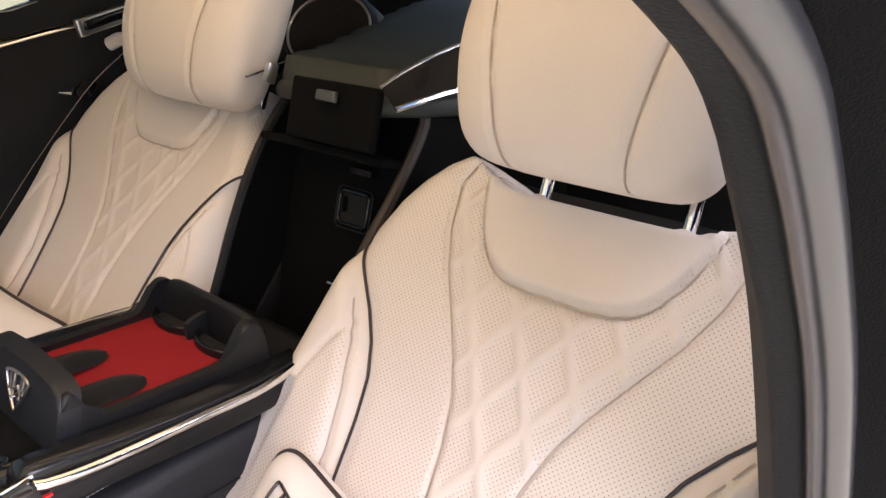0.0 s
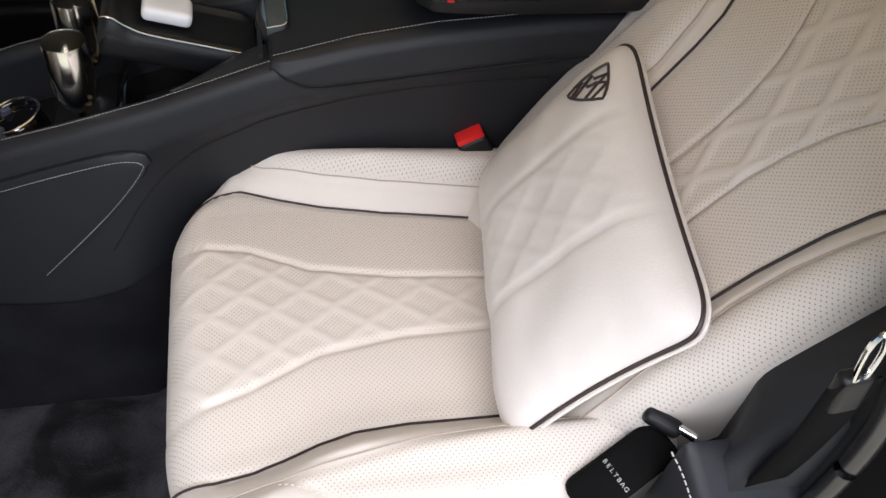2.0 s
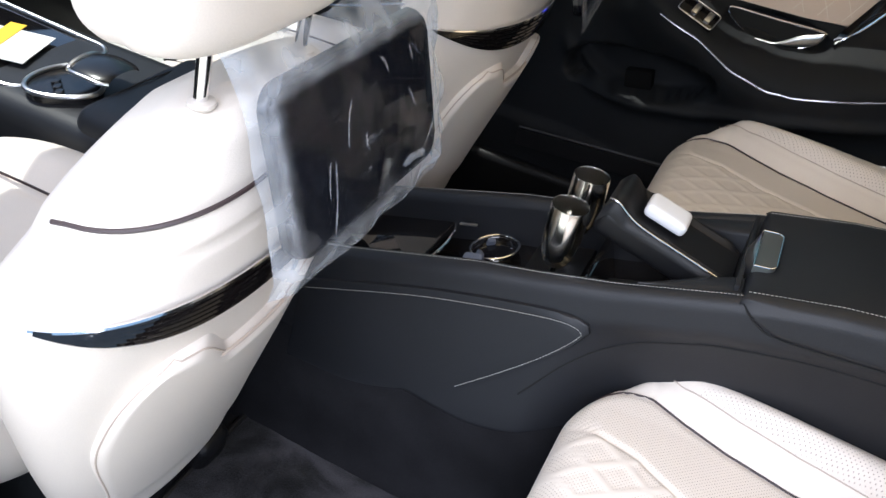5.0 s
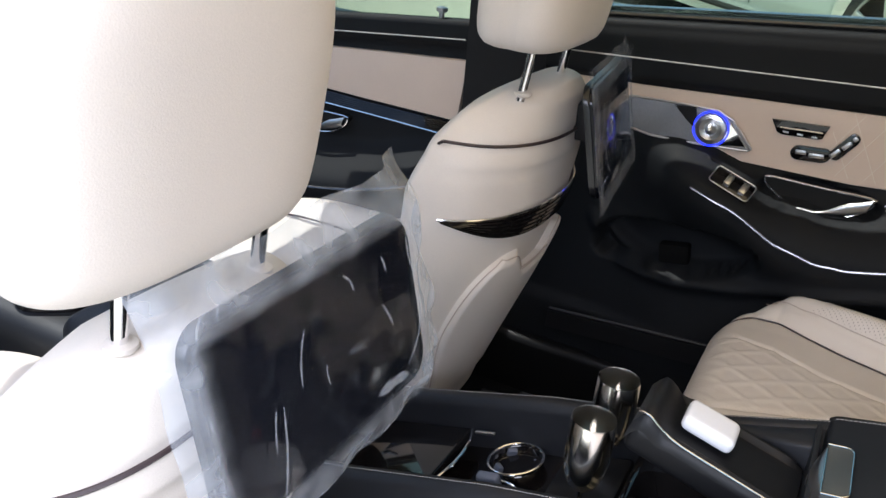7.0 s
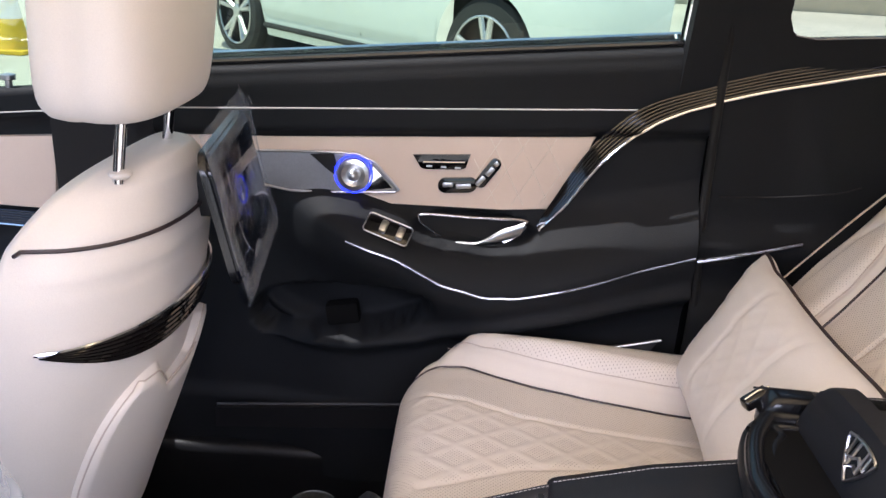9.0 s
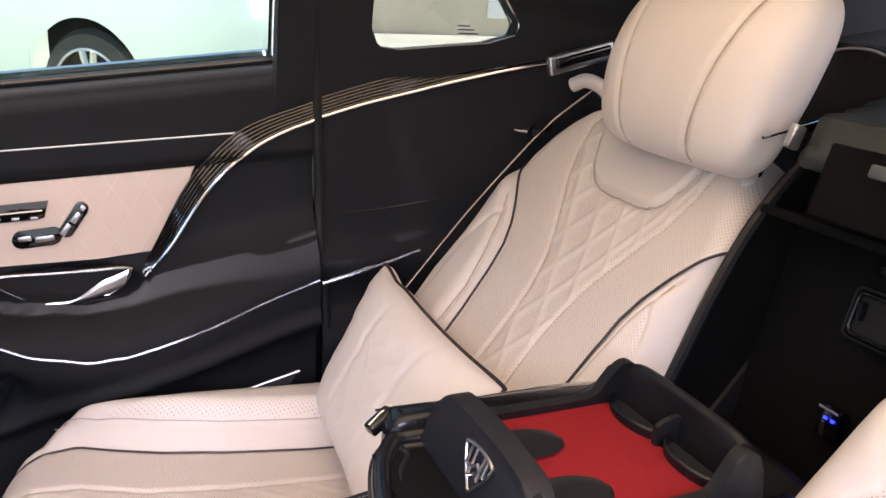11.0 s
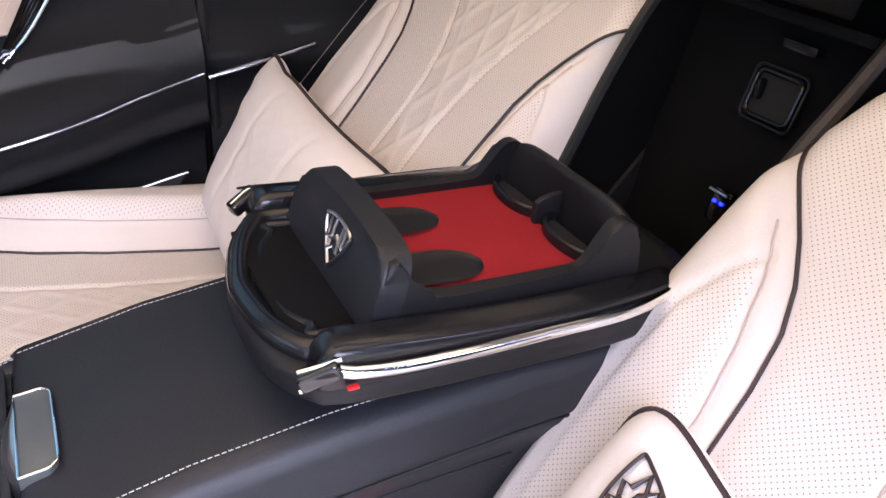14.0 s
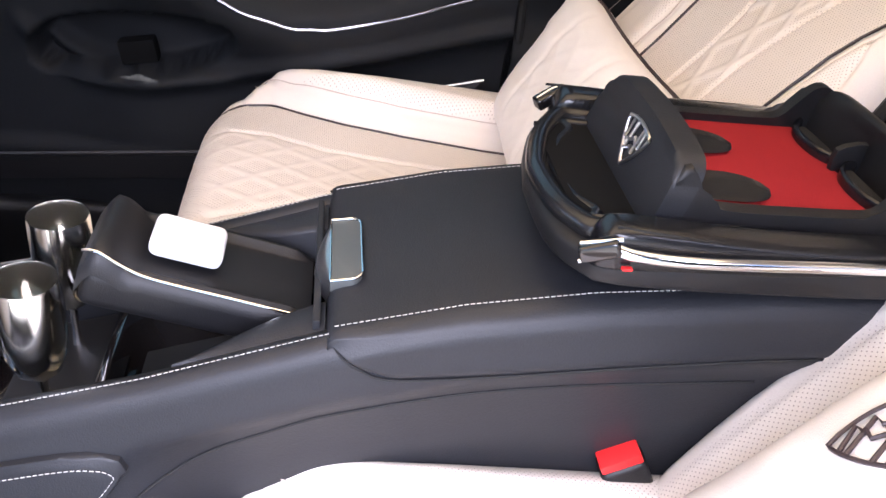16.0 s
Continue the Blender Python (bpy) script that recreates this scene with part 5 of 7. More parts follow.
    part("pocket_slot", tube([on_back(yc + a * 0.075 * g, 0.752, 0.0135) for a in np.linspace(-1, 1, 20)], 0.0022, 6), M_SEAM, pk, "dark slot of the pocket")
    # headrest
    lift = 0.0 if yc < 0 else 0.042  # pulled up further on one seat
    base = np.array([-0.228, yp, 1.094 + lift])
    prof = [(0.0, .075, .02), (0.003, .112, .038), (0.012, .128, .047), (0.04, .138, .051), (0.12, .146, .052), (0.17, .143, .050), (0.20, .125, .042), (0.215, .09, .028), (0.22, .04, .01)]
    rings = [(base + np.array([0.10 * v - 0.4 * b, 0, v]), a, b * 1.35, (0, 1, 0), (1, 0, 0)) for v, a, b in smooth_path(prof, 40)]
    H = superloft(rings, 120, 3.2)
    side_seam = np.exp(-((H[..., 0] - (base[0] - 0.022 + 0.10 * (H[..., 2] - base[2]))) / 0.005) ** 2) * (np.abs(H[..., 1] - yp) > 0.08)
    H[..., 1] = yp + (H[..., 1] - yp) * (1 - 0.05 * side_seam)
    hr = sheet("headrest", H, M_CREAM, st, "cream leather headrest", close=True)
    yt = -0.402 if yc < 0 else yp + 0.017
    for sg in (-1, 1):
        part("headrest_post", tube([(-0.245, yt + sg * 0.075, 1.036 + zo), (-0.232, yt + sg * 0.075, 1.12 + lift)], 0.0065, 12), M_CHROME, hr, "chrome post")
        part("post_collar", lathe([(0.009, -0.004), (0.013, 0.0), (0.0125, 0.003), (0.008, 0.004)], (-0.242, yt + sg * 0.075, 1.046 + zo), 20), M_CREAM, st, "cream post collar")
    # front face and cushion
    pad = [(.470, .215, .200), (.490, .245, .232), (.540, .262, .250), (.590, .262, .252), (.615, .250, .242), (.630, .222, .218), (.636, .150, .160), (.637, .05, .06)]
    C = superloft([((-0.665, yc, z), a, b, (0, 1, 0), (1, 0, 0)) for z, a, b in smooth_path(pad, 40)], 96, 3.4)
    rise = sstep((np.abs(C[..., 1] - yc) - 0.125) / 0.07) * sstep((C[..., 2] - 0.56) / 0.05)
    C[..., 2] += 0.030 * rise - 0.006 * np.exp(-((np.abs(C[..., 1] - yc) - 0.135) / 0.006) ** 2) * sstep((C[..., 2] - 0.60) / 0.02)
    sheet("seat_cushion", C, M_CREAM, st, "cream leather cushion", close=True)
    for sg in (-1, 1):
        part("piping", tube(smooth_path([(-0.88, yc + sg * .140, .632), (-0.78, yc + sg * .138, .643), (-0.60, yc + sg * .135, .643), (-0.47, yc + sg * .135, .630)], 30), 0.0022, 6), M_PIPE, st, "dark piping")
    part("seat_base", box((-0.64, yc, 0.38), (0.40, 0.30, 0.20), 0.05, 4), M_DOOR, st, "black seat base")
    for sg in (-1, 1):
        part("rail_cover", box((-0.455, yc + sg * 0.115, FLOOR_Z + 0.035), (0.15, 0.07, 0.09), 0.022, 4, (0, 14, 0)), M_SOFT, st, "black seat rail cover")
    # screen on its arm, still in its plastic film
    scr = thing("rear_screen", (-0.16, ys, 1.0), "black glass screen in wrinkled clear plastic film", "screen", "screens on the front seats")
    high, yaw = (0.985, 0.0) if yc < 0 else (1.012, 0.12)  # the far screen is turned aside a little
    lean = lambda u, v, d: (-0.148 - 0.24 * v - d * math.cos(yaw) - u * math.sin(yaw), ys + u * math.cos(yaw) - d * math.sin(yaw), high + v)
    part("screen_glass", plate(rounded(0.276, 0.154, 0.022, 6), lean, 0.006, 0.002), M_SCREEN, scr, "black glass")
    part("screen_back", plate(rounded(0.282, 0.159, 0.024, 6), lambda u, v, d: lean(u, v, 0.005 + d), 0.009, 0.003), M_GLOSS, scr, "dark back")
    part("screen_arm", box((-0.190, ys, high), (0.05, 0.07, 0.06), 0.01), M_SOFT, scr)
    loose = (1.0, 1.0, 1.0) if yc < 0 else (0.93, 0.92, 0.35)  # the far film lies closer
    rows = []
    for v0 in np.linspace(-0.105, 0.115, 30):
        row = []
        for u0 in np.linspace(-0.165, 0.195, 44):
            u, v = u0 * loose[0], v0 * loose[1]
            wob = 0.0035 * noise.noise(Vector((u * 14, v * 18, yc * 5))) + 0.0010 * noise.noise(Vector((u * 60, v * 50, yc * 3)))
            e = (max(abs(u) - 0.140, 0) / 0.03 + max(abs(v) - 0.082, 0) / 0.03) * loose[2]
            q = lean(u, v, -0.005 - wob + 0.016 * e + 0.010 * e * noise.noise(Vector((u * 22, v * 22, 2))))
            row.append(q)
        rows.append(row)
    uu, vv = np.meshgrid(np.linspace(-0.165, 0.195, 44), np.linspace(-0.105, 0.115, 30))
    edge = np.maximum(sstep((np.abs(uu) - 0.128) / 0.012), sstep((np.abs(vv) - 0.070) / 0.010))
    fine = np.array([[noise.noise(Vector((u * 45, v * 60, yc * 9))) for u in np.linspace(-0.165, 0.195, 44)] for v in np.linspace(-0.105, 0.115, 30)])
    film = sheet("plastic_film", np.array(rows), M_FILM, scr, "wrinkled clear plastic film", perf=np.clip(0.004 + edge * (0.22 + 0.22 * fine), 0.0, 0.40) * (1.0 if yc < 0 else 0.55))
    # creases in the film; their glints are painted as whitish slivers
    flip = 1 if yc < 0 else -1
    for u0, v0, u1, v1, bow, wide_ in ((-.092, -.028, -.084, .004, .001, .0030), (-.094, -.068, -.076, .002, -.003, .0034), (-.052, .004, -.038, .046, .003, .0030), (-.020, -.010, -.020, .008, .001, .0024), (.018, .066, .030, .048, .003, .0040), (.074, .062, .080, .046, .001, .0040), (.118, .066, .122, .030, -.002, .0044), (.066, .022, .078, -.002, .001, .0034), (.092, -.048, .126, .006, -.010, .0040), (.040, -.052, .092, -.056, .002, .0130), (.056, -.062, .057, -.078, .0, .0024), (-.140, .080, -.128, .098, .004, .004), (-.120, .086, -.112, .100, .002, .003)):
        k = np.linspace(0, 1, 12)
        cu, cv = u0 + (u1 - u0) * k, v0 + (v1 - v0) * k
        n = np.array([-(v1 - v0), u1 - u0]) / math.hypot(u1 - u0, v1 - v0)
        swell = wide_ * np.sin(k * math.pi) ** 0.7 * (0.8 + 0.2 * np.sin(k * 9))
        mid_ = bow * np.sin(k * math.pi)
        rows = [[lean(flip * (cu[i] + n[0] * (mid_[i] + a * swell[i])), cv[i] + n[1] * (mid_[i] + a * swell[i]), -0.0105 - 0.0012 * (1 - a * a)) for a in np.linspace(-0.5, 0.5, 5)] for i in range(12)]
        sheet("crease", np.array(rows), M_FILM, film, "crease in the film, its glint painted pale", perf=np.full((12, 5), 0.26))
    if yc < 0:  # loose tail of film stuck across the end of the trim
        rows = [[on_back(yc + a * 0.232 * g, z + 0.02 * (a - 0.6), 0.012 + 0.002 * math.sin(40 * a)) for z in np.linspace(0.818, 0.890, 8)] for a in np.linspace(0.16, 0.70, 16)]
        sheet("film_tail", np.array(rows), M_TAPE, scr, "bluish tail of film across the seat", perf=np.full((16, 8), 0.10))
    return st

# ---------------------------------------------------------------- far doors
ARM_X = [-.34, -.20, -.10, -.047, .029, .106, .181, .237, .362, .497, .60]
ARM_Z = [.90, .885, .872, .859, .836, .797, .779, .782, .812, .850, .882]


def belt_z(x):
    return 1.160 + 0.10 * (x - 0.2)


def rear_door_y(x, z):
    """Inner face of the far rear door trim."""
    za = np.interp(x, ARM_X, ARM_Z)
    k = sstep((x + 0.22) / 0.2) * (1 - 0.40 * sstep((x - 0.28) / 0.22))
    up = sstep(1 - (z - za) / (0.075 + 0.055 * sstep((x - 0.04) / 0.10))) * (z >= za)
    dn = (z < za) * (1 - 0.62 * sstep((za - z - 0.012) / 0.12))
    y = 0.732 - (0.098 * k) * (up + dn)
    y = y - 0.022 * sstep((z - (1.035 + 0.06 * (x - 0.345))) / 0.02)
    y = y + 0.006 * sstep((z - (belt_z(x) - 0.025)) / 0.02)
    # pocket: a sunk opening over a rolled lip that runs up towards the rear
    r = (np.abs(x + 0.070) / 0.160) ** 3.0 + (np.abs(z - 0.708 - 0.20 * (x + .07)) / (0.050 - 0.10 * np.clip(x + 0.0, 0, 0.13))) ** 3.0
    y = y + 0.07 * sstep((1.1 - r) / 0.22)
    lip = np.interp(x, [-.30, -.24, -.20, -.158, -.11, -.05, .07, .17, .27, .541], [.76, .715, .670, .650, .645, .649, .671, .703, .730, .79])
    y = y - 0.024 * np.exp(-((z - lip) / 0.017) ** 2) * sstep((x + .27) / .06)
    y = y - 0.012 * sstep((0.53 - z) / 0.03)
    r2 = ((x - 0.155) / 0.105) ** 2 + ((z - 0.868) / 0.026) ** 2
    return y + 0.030 * sstep((1.15 - r2) / 0.35)


def on_door(x, z, off=0.0):
    return (x, float(rear_door_y(np.array(x), np.array(z))) - off, z)


def slat_band(upper, lower, y_of, parent, name="lacquer_trim", n=40, slats=6):
    """Lacquer strip with raised slats between two paths in (x, z)."""
    U, L = smooth_path(upper, n), smooth_path(lower, n)
    rows = [[(p[0], y_of(*p) - 0.003, p[1]) for p in (L[i] * (1 - k) + U[i] * k for k in np.linspace(0, 1, 6))] for i in range(n)]
    tr = sheet(name, np.array(rows), M_PIANO, parent, "ribbed dark lacquer trim")
    for k in np.linspace(0.12, 0.96, slats):
        part("slat", tube([(p[0], y_of(*p) - 0.005, p[1]) for p in (L[i] * (1 - k) + U[i] * k for i in range(n))], 0.0024, 6), M_PIANO, tr)
    part("chrome_line", tube([(p[0], y_of(*p) - 0.005, p[1]) for p in L], 0.0028, 8), M_CHROME, tr, "chrome line")
    return tr


def door_handle(parent, x0, x1, z, y, s=1.0):
    """Inner handle: bright-rimmed bowl with a polished blade."""
    w = x1 - x0
    o = smooth_path([(x0, z + .002), (x0 + .02 * w, z - .010), (x0 + .25 * w, z - .036), (x0 + .48 * w, z - .046), (x0 + .72 * w, z - .042), (x0 + .92 * w, z - .024), (x1, z - .002), (x0 + .95 * w, z + .005), (x0 + .5 * w, z + .004), (x0 + .08 * w, z + .005), (x0, z + .002)], 50)
    # Flat plate whose black colour carries the shade inside the bowl.
    bowl = part("handle_bowl", plate([tuple(p) for p in o[:-1]], lambda u, v, d: (u, y + 0.004 + d, v), 0.012), M_HOLE, parent, "dark handle bowl")
    part("bowl_rim", tube([(u, y - 0.001, v) for u, v in o], 0.0024, 8), M_CHROME, bowl, "chrome rim")
    rows = []
    for t in np.linspace(0, 1, 24):
        xx = x0 + w * (0.30 + 0.665 * t)
        low = z - 0.041 + 0.022 * t ** 2.5
        high = low + 0.004 + 0.021 * float(sstep(np.array((t - 0.30) / 0.45)))
        mid, hh = (low + high) / 2, (high - low) / 2
        rows.append([(xx + 0.02 * w * math.sin(a), y - 0.006 - 0.008 * math.sin(t * 2.6) - 0.004 * math.cos(a), mid + hh * math.sin(a)) for a in np.linspace(-math.pi * 0.75, math.pi * 0.75, 13)])
    sheet("handle_blade", np.array(rows), M_SATIN, bowl, "polished handle blade")


def build_far_rear_door():
    d = thing("rear_door", (0.1, 0.75, 0.35), "closed black rear door with a cream leather inlay and chrome lines", "car door")
    xs, zs = np.linspace(-0.40, 0.528, 120), np.linspace(0.36, 1.0, 110)
    P = np.zeros((len(xs), len(zs), 3))
    for i, x in enumerate(xs):
        top = belt_z(x)
        zz = np.linspace(0.36, top, len(zs))
        P[i, :, 0], P[i, :, 2] = x, zz
        P[i, :, 1] = rear_door_y(np.full(len(zz), x), zz)
    lip = P[:, -1:, :].copy()
    lip[..., 1] += 0.03
    lip[..., 2] += 0.006
    lip2 = lip.copy()
    lip2[..., 1] += 0.03
    lip2[..., 2] -= 0.05
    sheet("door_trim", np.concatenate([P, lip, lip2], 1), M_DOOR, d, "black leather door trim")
    part("window_seal", tube([(x, 0.742, belt_z(x) + 0.010) for x in np.linspace(-0.40, 0.47, 20)], 0.006, 8), M_RUBBER, d, "grey window seal")
    part("waist_chrome", tube([(x, 0.765, belt_z(x) + 0.016) for x in np.linspace(-0.40, 0.47, 20)], 0.009, 8), M_CHROME, d, "chrome waist strip")
    part("waist_stitch", tube([on_door(x, 1.068 + 0.058 * x, 0.0008) for x in np.linspace(-0.38, 0.405, 40)], 0.0014, 6), M_STITCH, d, "pale stitched line")
    # cream inlay
    out = [(-.395, .998), (-.187, 1.006), (.10, 1.024), (.347, 1.040), (.338, 1.02), (.318, .98), (.296, .942), (.280, .910), (.20, .905), (.016, .903), (-.08, .904), (-.13, .908), (-.177, .920), (-.24, .942), (-.32, .956), (-.395, .960)]
    inl = part("cream_inlay", plate(out, lambda u, v, dd: (u, 0.724 + dd, v), 0.012, 0.003), M_INLAY, d, "cream quilted leather inlay")
    for k in range(9):
        for sg in (-1, 1):
            x0 = -0.02 + 0.045 * k
            zt, zb = 1.018 + 0.058 * x0, 0.915
            pts = [(x0 + sg * 0.065 * (t - 0.5), zb + (zt - zb) * t) for t in np.linspace(0, 1, 10)]
            pts = [p for p in pts if 0.145 < p[0] < 0.30 and p[1] > 0.905 + max(0, (p[0] - .27)) * 2.2]
            if len(pts) > 2:
                part("quilt_line", tube([(p[0], 0.7238, p[1]) for p in pts], 0.0005, 5), M_CREAMTHREAD, inl)
    # ribbed lacquer sweep
    up = [(.262, .884), (.288, .935), (.330, 1.012), (.378, 1.070), (.430, 1.106), (.522, 1.138)]
    lo = [(.266, .878), (.305, .922), (.361, 1.004), (.422, 1.062), (.470, 1.090), (.524, 1.110)]
    slat_band(up, lo, lambda x, z: min(0.715, float(rear_door_y(np.array(x), np.array(z))) - 0.002), d)
    # armrest chrome
    path = smooth_path([on_door(x, float(np.interp(x, ARM_X, ARM_Z)), 0.002) for x in (-.052, -.01, .03, .07, .106, .145, .181, .21, .237, .30, .362, .43, .497, .526)], 70)
    part("armrest_chrome", tube(path, 0.0029, 8), M_DIMCHROME, d, "chrome armrest line")
    part("armrest_seam", tube(path + np.array([0, 0.012, 0.012]), 0.0008, 6), M_STITCH, d)
    # speaker with a lit ring
    sp = [(-.30, .955), (-.27, .975), (-.20, .984), (-.10, .988), (-.045, .988), (-.015, .975), (.008, .950), (.026, .930), (.02, .926), (-.04, .922), (-.10, .918), (-.16, .917), (-.21, .925), (-.26, .940)]
    spk = part("speaker_grille", plate(sp, lambda u, v, dd: (u, 0.717 + dd, v), 0.01, 0.002), M_MESH, d, "silver speaker grille")
    part("grille_rim", tube([(u, 0.716, v) for u, v in sp + sp[:1]], 0.0022, 8), M_SATIN, spk, "satin rim")
    turn = Euler((radians(90), 0, 0)).to_matrix().to_4x4()
    c = (-0.051, 0.716, 0.953)
    tw = part("tweeter", lathe([(0.028, 0.0), (0.027, 0.006), (0.020, 0.008), (0.012, 0.004), (0.007, 0.016), (0.002, 0.019)], c, 32, turn), M_SATIN, spk, "turned aluminium tweeter")
    ring = [(c[0] + 0.0315 * math.cos(t), 0.713, c[2] + 0.0315 * math.sin(t)) for t in np.linspace(0, 2 * math.pi, 41)]
    part("light_ring", tube(ring, 0.0015, 8), M_BLUE, tw, "glowing blue ring")
    part("tweeter_wing", plate([(-.125, .983), (-.085, .986), (-.080, .968), (-.084, .950), (-.10, .962)], lambda u, v, dd: (u, 0.714 + dd, v), 0.006, 0.002), M_HOLE, spk)
    part("tweeter_wing", plate([(-.020, .974), (-.005, .955), (.018, .932), (-.04, .924), (-.024, .935)], lambda u, v, dd: (u, 0.714 + dd, v), 0.006, 0.002), M_CHROME, spk, "bright wing")
    # memory switches, seat-shaped controls
    sw = part("memory_switch", plate([(.047, .992), (.143, .998), (.136, .974), (.128, .971), (.068, .968), (.060, .971)], lambda u, v, dd: (u, 0.719 + dd, v), 0.008, 0.002), M_PIANO, d, "black memory switch")
    part("switch_line", tube([(.064, 0.717, .981), (.134, 0.717, .985)], 0.0014, 6), M_SATIN, sw)
    for k in range(3):
        part("switch_mark", box((.075 + .024 * k, 0.717, .9745), (.010, .002, .003), .0005), M_SATIN, sw)
    sc = part("seat_control", plate(rounded(0.066, 0.026, 0.012), lambda u, v, dd: (.124 + u, 0.719 + dd, .944 + v + 0.08 * u), 0.006, 0.002), M_PIANO, d, "seat-shaped control")
    part("control_back", plate(rounded(0.060, 0.020, 0.009), lambda u, v, dd: (.174 + .55 * u - .80 * v, 0.719 + dd, .968 + .80 * u + .55 * v), 0.006, 0.002), M_PIANO, sc)
    for (x, z, l, a) in ((.108, .945, .018, 5), (.134, .944, .026, 5), (.162, .955, .020, 52), (.177, .972, .018, 52), (.187, .986, .008, 52)):
        part("control_key", box((x, 0.716, z), (l, 0.004, 0.008), 0.002, 2, (0, -a, 0)), M_SATIN, sc, "satin key")
    # window switches on the armrest nose
    ws = part("window_switch", box((0.014, 0.668, 0.873), (0.078, 0.038, 0.010), 0.003, 2, (38, 17, -8)), M_PIANO, d, "window switch plate")
    part("switch_bezel", tube([Vector((0.014, 0.668, 0.873)) + Euler((radians(38), radians(17), radians(-8))).to_matrix() @ Vector((u, v, 0.006)) for u, v in rounded(0.078, 0.037, 0.006, 3) + rounded(0.078, 0.037, 0.006, 3)[:1]], 0.0012, 6), M_SATIN, ws, "satin bezel")
    for k in (-0.008, 0.022):
        p = Vector((0.014, 0.668, 0.873)) + Euler((radians(38), radians(17), radians(-8))).to_matrix() @ Vector((k, 0, 0.008))
        part("switch_key", box(tuple(p), (0.012, 0.022, 0.010), 0.003, 2, (38, 17, -8)), M_SATIN, ws, "satin key")
    door_handle(d, 0.062, 0.246, 0.886, 0.715)
    # lower speaker grille and kick strip
    lg = part("lower_grille", plate([(.352, .668), (.490, .704), (.470, .672), (.44, .648), (.40, .642)], lambda u, v, dd: (u, 0.672 + dd, v), 0.01, 0.002), M_WIRE, d, "dark lower speaker grille")
    part("grille_chrome", tube([(.35, .670, .670), (.42, .670, .688), (.492, .670, .706)], 0.0022, 6), M_SATIN, lg)
    part("kick_strip", slab([(-.285, 0.664, 0.480), (.30, 0.664, 0.520), (.30, 0.664, 0.565), (-.285, 0.664, 0.519)], 0.012), M_SOFT, d, "smooth black kick strip", smooth=False)
    part("kick_edge", tube([(-.285, 0.664, 0.520), (.30, 0.664, 0.566)], 0.0025, 8), M_WIRE, d, "thin grey edge")
    part("pocket_divider", box((-0.070, 0.748, 0.682), (0.060, 0.030, 0.040), 0.006, 2, (0, -10, 0)), M_LINER, d, "divider in the door pocket")
    part("outer_skin", box((0.05, 0.83, 0.72), (0.96, 0.05, 0.82), 0.02), M_PAINT, d, "black painted outer skin")
    # window frame and pane
    part("window_pane", slab([(-0.42, 0.752, belt_z(-.42) - .02), (0.468, 0.752, belt_z(.468) - .02), (0.462, 0.64, 1.53), (-0.42, 0.64, 1.53)], 0.004), M_GLASS, d, "tinted glass pane").visible_shadow = False
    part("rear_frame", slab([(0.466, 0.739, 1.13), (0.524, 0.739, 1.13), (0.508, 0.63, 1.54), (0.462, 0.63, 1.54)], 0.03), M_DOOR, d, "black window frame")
    part("frame_line", tube([(0.464, 0.745, 1.19), (0.460, 0.64, 1.53)], 0.003, 6), M_CHROME, d)
    return d


